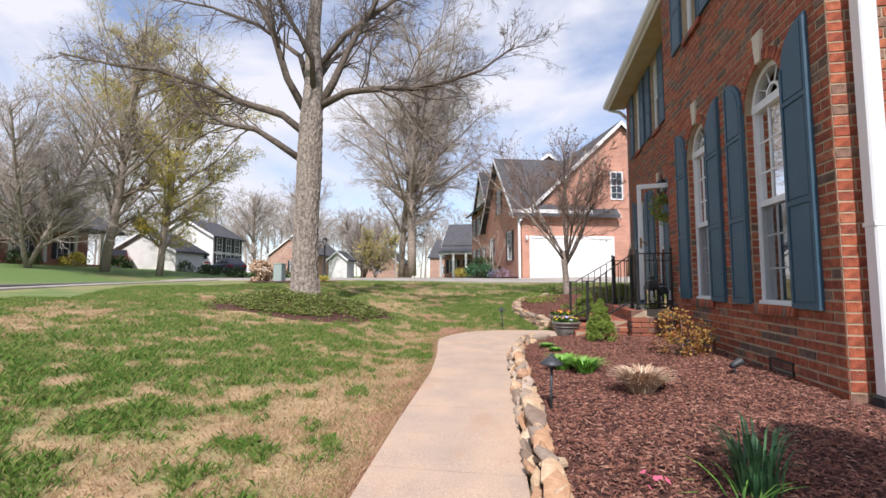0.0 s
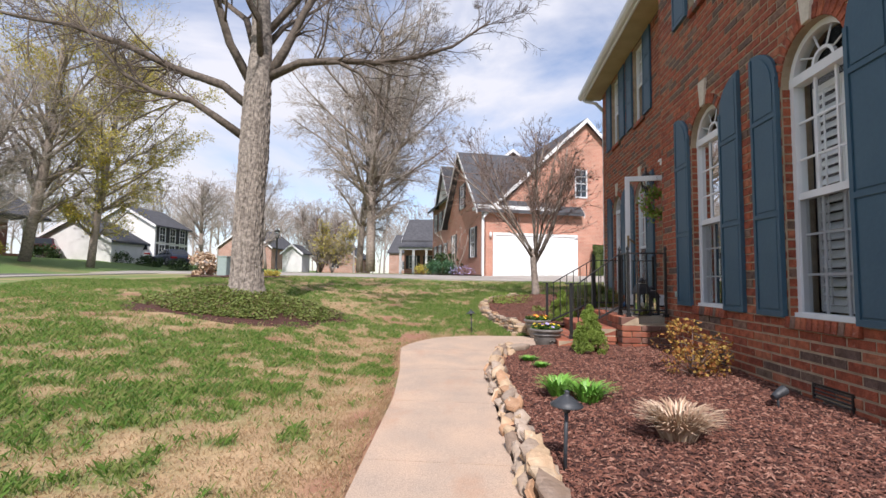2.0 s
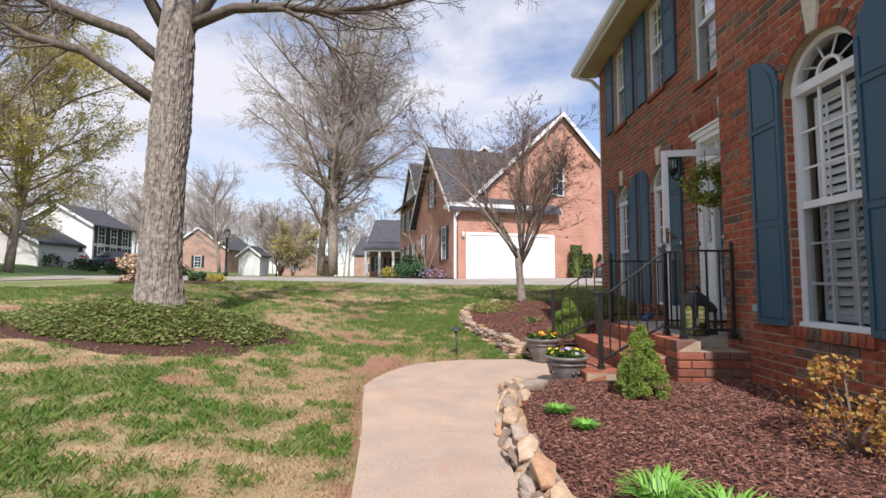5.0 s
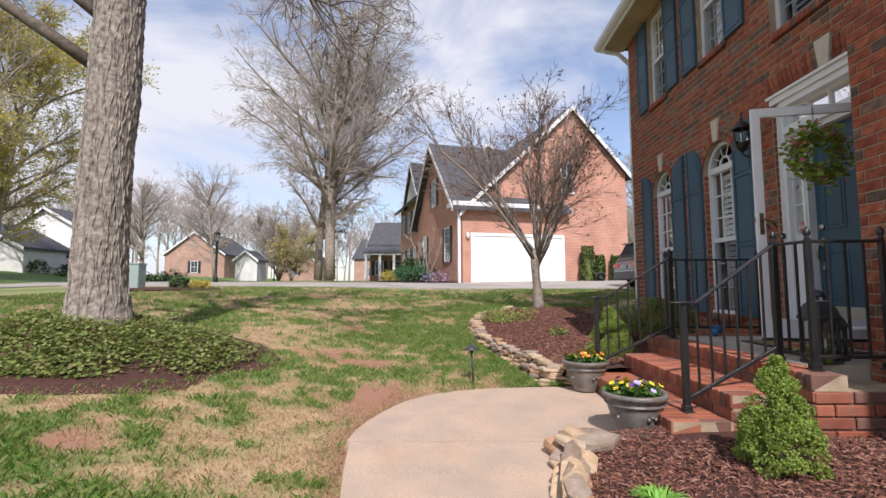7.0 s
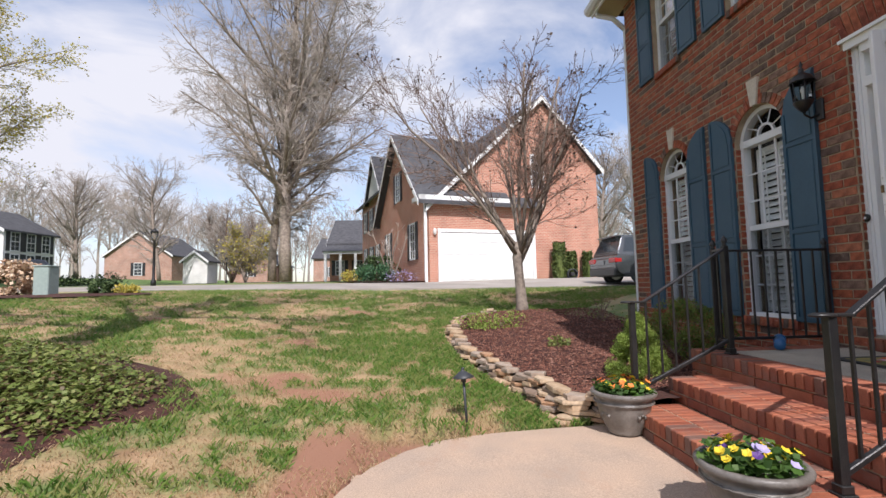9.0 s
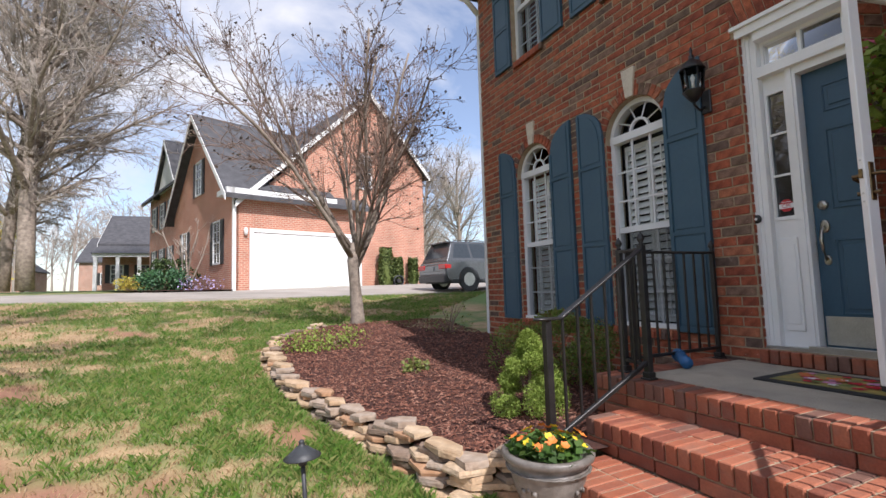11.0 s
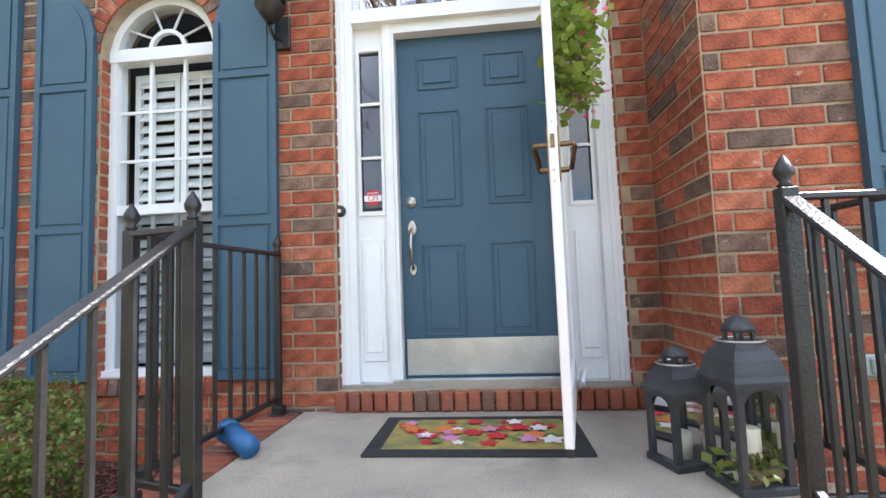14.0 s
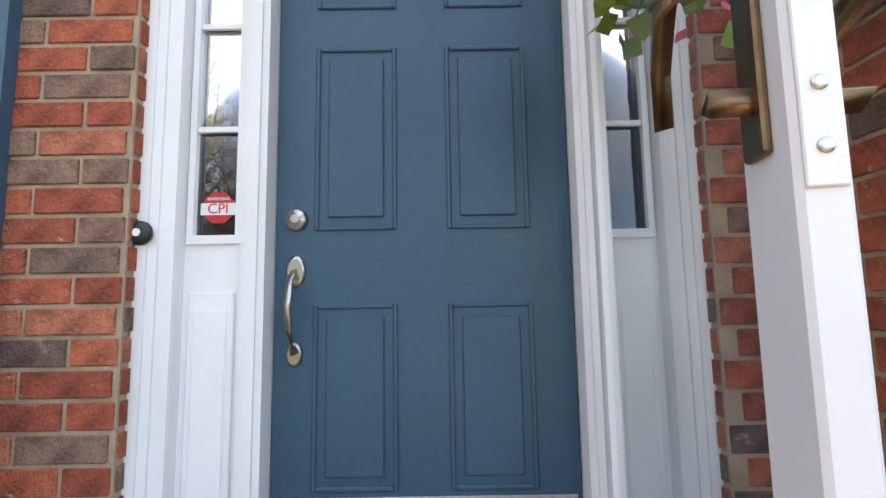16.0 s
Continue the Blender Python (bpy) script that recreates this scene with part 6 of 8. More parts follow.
M_LILY = mat("lily_blade", (1, 1, 1), (0.8, 0.9, 0.7), 2, 0.5, island=True, fine=0.1, spread=[(0.17, 0.38, 0.05), (0.22, 0.44, 0.07), (0.13, 0.30, 0.04)])
M_DAFF = mat("daffodil_blade", (1, 1, 1), (0.8, 0.9, 0.7), 2, 0.5, island=True, fine=0.1, spread=[(0.05, 0.13, 0.06), (0.07, 0.16, 0.07), (0.04, 0.10, 0.05)])
for i, (x, y, r, h) in enumerate(((1.13, 8.15, 0.20, 0.20), (1.33, 7.92, 0.22, 0.19), (1.02, 9.75, 0.12, 0.09), (1.12, 9.35, 0.10, 0.08))):
    blade_clump("lily_clump", x, y, south_z(x, y) - 0.01, r, h * 0.85, 230, M_LILY, "bright green strappy lily clump in the mulch", "plant", 1.0, 0.0065, 60 + i)
blade_clump("dry_grass_clump", 1.66, 6.98, south_z(1.66, 7) - 0.01, 0.27, 0.21, 620, M_GOLDSTEM, "cut-back clump of dry tan ornamental grass", "plant", 0.9, 0.006, 70)
dc = blade_clump("daffodil_clump", 1.74, 5.22, south_z(1.74, 5.2) - 0.01, 0.24, 0.30, 90, M_DAFF, "dark green daffodil clump in the mulch", "plant", 0.7, 0.0055, 71)
blade_clump("daffodil_clump", 1.62, 5.08, south_z(1.62, 5.0) - 0.01, 0.3, 0.12, 22, M_LILY, "sparse low green shoots in the mulch", "plant", 1.1, 0.004, 72)
rngp = random.Random(6)
V, F = leaves([(-0.42 + rngp.gauss(0, 0.08), 0.05 + rngp.gauss(0, 0.07), 0.03 + rngp.uniform(0, 0.03)) for _ in range(12)], 0.035, rngp, 0.8)
raw("petal", V, F, M_PINK, dc)


def shrub(name, x, y, z, radii, n, size, material, label, seed, stems=None, cone=False, category="shrub"):
    rng = random.Random(seed)
    t = thing(name, x, y, z, label, category)
    lumps = []
    for _ in range(80 if cone else 26):
        a, u = rng.uniform(0, 6.283), rng.uniform(0.05, 1)
        k = (1.03 - u ** 1.5) if cone else math.sqrt(max(0.05, 1 - (2 * u - 1) ** 2))
        lumps.append((radii[0] * k * 0.85 * math.cos(a), radii[1] * k * 0.85 * math.sin(a), radii[2] * u, rng.uniform(0.10, 0.17 if cone else 0.24) * radii[0] * 2.0 * (0.6 + 0.6 * k)))
    cs = []
    for _ in range(n):
        lx, ly, lz, lr = rng.choice(lumps)
        d = Vector((rng.gauss(0, 1), rng.gauss(0, 1), rng.gauss(0, 1))).normalized() * lr * rng.uniform(0.75, 1.05)
        cs.append((lx + d.x, ly + d.y, max(0.0, lz + d.z * 0.8)))
    V, F = leaves(cs, size, rng, 1.2)
    raw("foliage", V, F, material, t)["kind"] = "stuff"
    lines = []
    for k in range(stems or 7):
        a = rng.uniform(0, 6.283)
        q = rng.choice(lumps)
        lines.append([((0.02 * math.cos(a), 0.02 * math.sin(a), -0.02), 0.010), ((q[0] * 0.4, q[1] * 0.4, q[2] * 0.5), 0.007), ((q[0], q[1], q[2]), 0.003)])
    V, F = tube_data(lines, 5)
    raw("stem", V, F, M_TWIGRED, t)["kind"] = "stuff"
    return t


shrub("dwarf_conifer", 1.80, 10.02, south_z(1.8, 10), (0.20, 0.20, 0.58), 34000, 0.013, M_CONIFER, "light green conical dwarf spruce by the brick steps", 81, cone=True)
shrub("dwarf_conifer", 2.0, 13.32, north_z(2.0, 13.3), (0.26, 0.26, 0.58), 34000, 0.013, M_CONIFER, "light green knobbly dwarf conifer beside the railing", 82, cone=True)
shrub("rust_shrub", 2.50, 8.72, south_z(2.5, 8.7), (0.30, 0.30, 0.50), 1000, 0.032, M_ORANGE, "open shrub with orange and yellow-green spring leaves", 83, stems=22)
shrub("evergreen_shrub", 2.85, 14.1, north_z(2.7, 14.0), (0.46, 0.70, 0.58), 15000, 0.022, M_BOXLEAF, "loose fine-leaved green shrub under the window", 84, stems=14)
shrub("evergreen_shrub", 3.1, 16.9, north_z(2.9, 16.9), (0.35, 0.35, 0.55), 260, 0.03, M_IVY, "bare brown shrub at the house corner", 85, stems=18)
shrub("yellow_groundcover", 1.25, 16.9, north_z(1.25, 16.9), (0.55, 0.32, 0.10), 1200, 0.035, M_CONIFER, "low yellow-green groundcover in the mulch", 86)
shrub("tall_holly", 2.65, 2.35, south_z(2.65, 2.35), (0.75, 0.75, 3.9), 9000, 0.075, M_EVERGREEN, "tall dark evergreen holly in the mulch bed", 88, stems=12)
shrub("small_grey_plant", 1.75, 15.0, north_z(1.75, 15.0), (0.14, 0.14, 0.10), 320, 0.04, M_IVY, "small grey-green plant in the mulch", 87)

# ivy mound round the oak
rngi = random.Random(15)
cs = []
while len(cs) < 34000:
    a, r = rngi.uniform(0, 6.283), math.sqrt(rngi.random())
    x, y = -4.3 + 1.95 * r * math.cos(a), 12.85 + 1.6 * r * math.sin(a)
    if math.hypot(x + 4.27, y - 13.05) < 0.42:
        continue
    dens = noise.noise(Vector((x * 1.2, y * 1.2, 2))) + 0.75 - 0.5 * r ** 4
    if rngi.random() < dens:
        cs.append((x, y, ground_z(x, y) + rngi.uniform(0.02, 0.20) * (1.15 - r * 0.8)))
V, F = leaves(cs, 0.045, rngi, 0.7)
ivy = tagged(raw("ivy", V, F, M_IVY), "low ivy mound with dark stems around the oak", "ground cover", kind="stuff")
V, F = [], []
m = 40
for j in range(9):
    for i in range(m):
        a, r = 6.283 * i / m, j / 8
        rr = r * (1 + 0.06 * math.sin(5 * a) + 0.04 * math.sin(9 * a + 1))
        x, y = -4.3 + 2.15 * rr * math.cos(a), 12.8 + 1.8 * rr * math.sin(a)
        V.append((x, y, ground_z(x, y) + 0.03 * (1 - r ** 6) + 0.004))
for j in range(8):
    F += [(j * m + i, j * m + (i + 1) % m, (j + 1) * m + (i + 1) % m, (j + 1) * m + i) for i in range(m)]
tagged(raw("mulch_ring", V, F, M_MULCHBED, smooth=True), "mulched ring with ivy around the oak", "mulch bed", kind="structure")


# ---- planters ----
def planter(x, y, z, seed, mix, label):
    rng = random.Random(seed)
    p = thing("flower_pot", x, y, z, label, "flower pot", "pots at the steps")
    part("pot", lathe([(0.10, 0), (0.125, 0.012), (0.125, 0.03), (0.145, 0.06), (0.175, 0.13), (0.195, 0.20), (0.20, 0.225), (0.212, 0.232), (0.212, 0.245), (0.202, 0.252), (0.208, 0.275), (0.238, 0.29), (0.243, 0.31), (0.23, 0.325), (0.205, 0.32), (0.195, 0.29), (0.02, 0.285)], 32), M_CLAY, p)
    bar([(0.215 * math.cos(a), 0.215 * math.sin(a), 0.238 + 0.004 * (i % 2)) for i, a in enumerate(np.linspace(0, 6.283, 61))], 0.007, "rope_band", M_CLAY, p, 6)
    for a in (200, 290, 20, 110):
        c, s = math.cos(radians(a)), math.sin(radians(a))
        for k in range(3):
            part("relief_leaf", lathe([(0.002, -0.008), (0.02, 0), (0.002, 0.008)], 8), M_CLAY, p, at=pose(0.183 * c - s * 0.03 * (k - 1), 0.183 * s + c * 0.03 * (k - 1), 0.155 + 0.015 * (k == 1), 0, 0, a) @ pose(0, 0, 0, 0, 75, 0))
    cs = [(r * math.cos(a), r * math.sin(a), 0.30 + rng.uniform(0.0, 0.07)) for r, a in ((0.2 * math.sqrt(rng.random()), rng.uniform(0, 6.283)) for _ in range(420))]
    V, F = leaves(cs, 0.05, rng, 0.8)
    raw("foliage", V, F, M_LEAF, p)["kind"] = "stuff"
    for k in range(38):
        a, r = rng.uniform(0, 6.283), 0.2 * math.sqrt(rng.random())
        m_ = mix(r * math.cos(a), r * math.sin(a), rng)
        c = Vector((r * math.cos(a), r * math.sin(a), 0.375 + rng.uniform(-0.02, 0.035)))
        tilt = Vector((math.cos(a) * 0.6, math.sin(a) * 0.6, 1)).normalized()
        u = tilt.cross(Vector((0, 1, 0.1))).normalized()
        w = tilt.cross(u)
        V = [tuple(c - tilt * 0.008)]
        n_ = 15
        for j in range(n_):
            b = 6.283 * j / n_
            rr = 0.024 * (0.75 + 0.3 * abs(math.cos(2.5 * b))) * rng.uniform(0.95, 1.05)
            V.append(tuple(c + u * rr * math.cos(b) + w * rr * math.sin(b) + tilt * 0.003 * math.cos(5 * b)))
        raw("pansy", V, [(0, 1 + j, 1 + (j + 1) % n_) for j in range(n_)], m_, p)
    return p


planter(1.40, 11.02, walk_z(10.9), 91, lambda x, y, r: r.choice([M_PURPLE, M_YELLOW, M_YELLOW]) if x < -0.05 else r.choice([M_YELLOW, M_YELLOW, M_LILAC]), "grey glazed urn pot with yellow and violet pansies")
planter(1.42, 12.40, walk_z(12.4), 92, lambda x, y, r: r.choice([M_FORANGE, M_FORANGE, M_YELLOW]) if x < 0.02 else r.choice([M_YELLOW, M_YELLOW, M_FORANGE]), "grey glazed urn pot with orange and yellow pansies")


# ---- path lamps ----
def path_lamp(x, y, z, lean):
    t = thing("path_lamp", x, y, z, "low landscape lamp with a dark cone hat on a stake", "path lamp", "path lamps")
    t.matrix_basis = pose(x, y, z, lean, lean, 0)
    part("stake", lathe([(0.011, -0.05), (0.011, 0.36)], 10), M_DARKMETAL, t)
    part("hub", lathe([(0.02, 0.34), (0.022, 0.36), (0.022, 0.385)], 12), M_DARKMETAL, t)
    part("hat", lathe([(0.088, 0.375), (0.09, 0.38), (0.055, 0.405), (0.03, 0.425), (0.018, 0.43), (0.012, 0.445), (0.016, 0.452), (0.004, 0.46)], 24), M_DARKMETAL, t)
    return t


path_lamp(0.92, 6.62, south_z(0.92, 6.6) - 0.02, 1.5)
path_lamp(0.25, 12.75, ground_z(0.25, 12.75), -3)

# ---- lanterns on the landing ----
def lantern(x, y, w, h, rz, lit, label):
    t = thing("lantern", x, y, STOOP, label, "lantern", "lanterns on the stoop", rz=rz)
    a, p = w / 2, 0.022
    bh = h * 0.60
    part("base", B((-a - 0.008, a + 0.008, -a - 0.008, a + 0.008, 0, 0.025), bev=0.004), M_DARKMETAL, t)
    for sx in (-1, 1):
        for sy in (-1, 1):
            part("corner_post", B(tuple(sorted((sx * a, sx * (a - p)))) + tuple(sorted((sy * a, sy * (a - p)))) + (0.025, bh)), M_DARKMETAL, t)
    bm = bmesh.new()
    k = 8
    for q, ax in ((a, 0), (-a, 0), (a, 1), (-a, 1)):
        for i in range(k):
            u0, u1 = -a + p + (2 * a - 2 * p) * i / k, -a + p + (2 * a - 2 * p) * (i + 1) / k
            z0, z1 = [bh - 0.055 + 0.045 * math.sqrt(max(0, 1 - (u / (a - p)) ** 2)) for u in (u0, u1)]
            qd = [(u0, z0), (u1, z1), (u1, bh), (u0, bh)]
            bm.faces.new([bm.verts.new((q * 0.985, u, z) if ax == 0 else (u, q * 0.985, z)) for u, z in qd])
    part("arched_head", bm, M_DARKMETAL, t)
    bm = bmesh.new()
    prof = [(a + 0.010, bh), (a + 0.010, bh + 0.015), (a + 0.002, bh + 0.03), (a * 0.99, h * 0.69), (a * 0.90, h * 0.745), (a * 0.74, h * 0.795), (a * 0.52, h * 0.835), (a * 0.40, h * 0.845)]
    rings = [[bm.verts.new((r * sx, r * sy, z)) for sx, sy in ((-1, -1), (1, -1), (1, 1), (-1, 1))] for r, z in prof]
    for u, v in zip(rings, rings[1:]):
        for i in range(4):
            bm.faces.new((u[i], u[(i + 1) % 4], v[(i + 1) % 4], v[i]))
    bm.faces.new(rings[-1])
    part("roof", bm, M_DARKMETAL, t)
    c = a * 0.40
    for sx in (-1, 1):
        for sy in (-1, 1):
            part("cap_post", B((*sorted((sx * c, sx * (c - 0.012))), *sorted((sy * c, sy * (c - 0.012))), h * 0.84, h * 0.9)), M_DARKMETAL, t)
    part("cap", lathe([(c * 1.55, h * 0.9), (c * 1.45, h * 0.93), (c * 0.7, h * 0.985), (0.006, h)], 4), M_DARKMETAL, t, at=pose(0, 0, 0, 0, 0, 45))
    bar([(c * 2.1 * math.cos(b), c * 2.1 * math.sin(b), h * 0.85) for b in np.linspace(0, 6.283, 25)], 0.005, "ring_handle", M_STEEL, t, 6)
    for q, ax in ((a - 0.010, 0), (-a + 0.010, 0), (a - 0.010, 1), (-a + 0.010, 1)):
        e = a - p
        pts = [(q, -e, 0.025), (q, e, 0.025), (q, e, bh - 0.01), (q, -e, bh - 0.01)]
        o = raw("pane", pts if ax == 0 else [(v, u, z) for u, v, z in pts], [(0, 1, 2, 3)], M_CLEAR, t)
        o.visible_shadow = False
    part("candle", lathe([(0.038, 0.025), (0.038, 0.025 + h * lit), (0.033, 0.03 + h * lit), (0.006, 0.022 + h * lit)], 20), M_WAX, t, "cream pillar candle")
    if lit > 0.25:
        rng = random.Random(5)
        V, F = leaves([(rng.gauss(0, 0.045), rng.gauss(0, 0.045), 0.04 + rng.uniform(0, 0.07)) for _ in range(160)], 0.045, rng, 1.2)
        raw("greenery", V, F, M_IVY, t)["kind"] = "stuff"
        part("pine_cone", lathe([(0.006, 0.03), (0.022, 0.045), (0.024, 0.06), (0.014, 0.085), (0.003, 0.095)], 10), M_TWIGRED, t, at=pose(-0.05, -0.05, 0))
    return t


lantern(2.92, 11.045, 0.155, 0.42, 18, 0.2, "small dark grey metal lantern with a candle")
lantern(2.74, 10.905, 0.170, 0.54, 10, 0.28, "large dark grey metal lantern with a candle and pine greenery")

# ---- wall lantern by the window ----
wl_ = thing("wall_lantern", NX - 0.16, 12.86, 2.62, "black coach lantern on the brick wall", "wall lamp")
part("back_plate", B((0.135, 0.16, -0.05, 0.05, 0.0, 0.20), bev=0.006), M_IRON, wl_)
bar([(0.14, 0, 0.06), (0.06, 0, 0.02), (0.0, 0, 0.05), (0.0, 0, 0.10)], 0.012, "arm", M_IRON, wl_, 8)
part("cup", lathe([(0.02, 0.08), (0.055, 0.12), (0.085, 0.17), (0.088, 0.18)], 6), M_IRON, wl_)
o = part("pane", lathe([(0.075, 0.18), (0.09, 0.36)], 6), M_CLEAR, wl_)
for k in range(6):
    b = 6.283 * k / 6
    bar([(0.078 * math.cos(b), 0.078 * math.sin(b), 0.18), (0.093 * math.cos(b), 0.093 * math.sin(b), 0.36)], 0.006, "glazing_bar", M_IRON, wl_, 5)
part("hood", lathe([(0.105, 0.36), (0.10, 0.375), (0.075, 0.42), (0.03, 0.45), (0.02, 0.47), (0.022, 0.49), (0.008, 0.50), (0.016, 0.53), (0.003, 0.57)], 12), M_IRON, wl_)
part("bulb", lathe([(0.012, 0.18), (0.012, 0.26), (0.02, 0.29), (0.004, 0.33)], 10), M_STICKW, wl_)

# ---- downspouts, vents, small things ----
def downspout(x, y, z0, z1, label):
    t = thing("downspout", x, y, z0, label, "downspout")
    w = 0.058
    part("pipe", B((-w, w, -w, w, 0.0, z1 - z0), bev=0.012), M_VINYL, t)
    part("boot", B((-0.075, 0.075, -0.075, 0.075, -0.22, 0.03), bev=0.02), M_RUBBER, t)
    for z in (1.2, 3.4):
        part("strap", B((-w - 0.004, w + 0.004, -w - 0.004, w + 0.004, z, z + 0.03)), M_VINYL, t)
    return t


downspout(3.20, 6.64, 0.14, 6.3, "white downspout with a black drain boot at the corner")
d2 = thing("downspout", NX - 0.06, Y_N - 0.06, 0.45, "white downspout at the far house corner", "downspout")
part("pipe", B((0.062, 0.14, 0.062, 0.14, 0, 5.2), bev=0.01), M_VINYL, d2)
bar([(0.1, 0.1, 5.2), (-0.1, 0.16, 5.45), (-0.36, 0.24, 5.55), (-0.38, 0.24, 5.7)], 0.045, "elbow", M_VINYL, d2, 8)
for yv, z in ((7.65, 0.17), (9.35, 0.17)):
    t = thing("foundation_vent", SX - 0.002, yv, z, "black louvred foundation vent", "vent", "foundation vents")
    part("frame", B((-0.012, 0.01, -0.2, 0.2, -0.085, -0.07), (-0.012, 0.01, -0.2, 0.2, 0.07, 0.085), (-0.012, 0.01, -0.2, -0.185, -0.07, 0.07), (-0.012, 0.01, 0.185, 0.2, -0.07, 0.07)), M_IRON, t)
    for k in range(5):
        part("slat", B((-0.014, 0.008, -0.185, 0.185, -0.004, 0.004)), M_IRON, t, at=pose(0, 0, -0.054 + k * 0.027, 0, 35, 0))
    # near-black sheet: the shade behind the slats as colour
    part("backing", B((0.006, 0.009, -0.185, 0.185, -0.07, 0.07)), M_UNLIT, t)
for x, y in ((2.62, 7.62), (2.75, 9.25)):
    t = thing("spotlight", x, y, south_z(x, y), "small bullet landscape spotlight aimed at the wall", "spotlight", "spotlights")
    part("stake", lathe([(0.008, -0.03), (0.008, 0.10)], 8), M_DARKMETAL, t)
    part("barrel", lathe([(0.022, -0.05), (0.03, 0.0), (0.036, 0.06), (0.036, 0.07)], 14), M_DARKMETAL, t, at=pose(0, 0, 0.10, 0, 65, 20))
tb = thing("blue_pipe", 3.02, 12.78, STOOP + 0.055, "short blue plastic pipe lying under the railing", "pipe")
bar([(0.07, 0.09, 0.012), (0.0, 0.0, 0.0), (-0.07, -0.08, -0.008)], 0.043, "tube", M_BLUEPVC, tb, 14)
bar([(0.09, 0.115, 0.016), (0.06, 0.077, 0.011)], 0.05, "collar", M_BLUEPVC, tb, 14)
ob_ = thing("outlet_box", SX - 0.012, 10.30, 0.86, "grey weatherproof outlet cover on the brick", "outlet")
part("cover", B((-0.02, 0.008, -0.06, 0.06, -0.04, 0.04), bev=0.006), M_TRANSF, ob_)
part("lid", B((-0.035, -0.02, -0.035, 0.035, -0.03, 0.03), bev=0.006), M_TRANSF, ob_)
# ---- neighbouring houses ----
def far_brick(name, c1, c2, mortar):
    m = bpy.data.materials.new(name)
    m.use_nodes = True
    n, l = m.node_tree.nodes, m.node_tree.links
    b = n["Principled BSDF"]
    b.inputs["Roughness"].default_value = 0.9
    tc, sp, ad, cb, br, ns, mx = (n.new("ShaderNode" + k) for k in ("TexCoord", "SeparateXYZ", "Math", "CombineXYZ", "TexBrick", "TexNoise", "MixRGB"))
    l.new(tc.outputs["Object"], sp.inputs["Vector"])
    l.new(sp.outputs["X"], ad.inputs[0]), l.new(sp.outputs["Y"], ad.inputs[1])
    l.new(ad.outputs["Value"], cb.inputs["X"]), l.new(sp.outputs["Z"], cb.inputs["Y"])
    l.new(cb.outputs["Vector"], br.inputs["Vector"])
    br.inputs["Scale"].default_value, br.inputs["Brick Width"].default_value, br.inputs["Row Height"].default_value, br.inputs["Mortar Size"].default_value = 1.0, 0.21, 0.075, 0.010
    br.inputs["Color1"].default_value, br.inputs["Color2"].default_value, br.inputs["Mortar"].default_value = (*c1, 1), (*c2, 1), (*mortar, 1)
    ns.inputs["Scale"].default_value = 1.3
    l.new(tc.outputs["Object"], ns.inputs["Vector"])
    mx.blend_type, mx.inputs["Fac"].default_value = "OVERLAY", 0.35
    l.new(br.outputs["Color"], mx.inputs["Color1"]), l.new(ns.outputs["Fac"], mx.inputs["Color2"])
    l.new(mx.outputs["Color"], b.inputs["Base Color"])
    return m


M_FARBRICK = far_brick("neighbour_brick", (0.50, 0.20, 0.13), (0.42, 0.16, 0.105), (0.52, 0.40, 0.31))
M_FARBRICK2 = far_brick("pale_neighbour_brick", (0.42, 0.22, 0.16), (0.36, 0.18, 0.13), (0.46, 0.38, 0.32))


def prism(pts, a0, a1, along):
    """A polygon of (u, z) pushed along x or y."""
    bm = bmesh.new()
    mk = (lambda u, z, a: (a, u, z)) if along == "x" else (lambda u, z, a: (u, a, z))
    f, b = [bm.verts.new(mk(u, z, a0)) for u, z in pts], [bm.verts.new(mk(u, z, a1)) for u, z in pts]
    bm.faces.new(f), bm.faces.new(b)
    for i in range(len(pts)):
        j = (i + 1) % len(pts)
        bm.faces.new((f[i], f[j], b[j], b[i]))
    bmesh.ops.recalc_face_normals(bm, faces=bm.faces)
    return bm


def slab_roof(name, parent, ridge, e0, e1, a0, a1, along, over=0.3, thick=0.16):
    """Two roof slopes: ridge (u, z), eaves e0 and e1 (u, z), from a0 to a1 along the ridge."""
    for e in (e0, e1):
        d = Vector((e[0] - ridge[0], e[1] - ridge[1])).normalized()
        q = (e[0] + d.x * over, e[1] + d.y * over)
        o = part("roof_slope", prism([ridge, q, (q[0], q[1] - thick), (ridge[0], ridge[1] - thick)], a0, a1, along), M_SHINGLE, parent)
        o.matrix_basis = parent.matrix_basis.inverted()
        for a in (a0, a1):
            o = part("rake_board", prism([(ridge[0], ridge[1] - 0.02), (q[0], q[1] - 0.02), (q[0], q[1] - 0.26), (ridge[0], ridge[1] - 0.26)], a - 0.03 if a == a0 else a + 0.002, a - 0.002 if a == a0 else a + 0.03, along), M_WHITE, parent)
            o.matrix_basis = parent.matrix_basis.inverted()


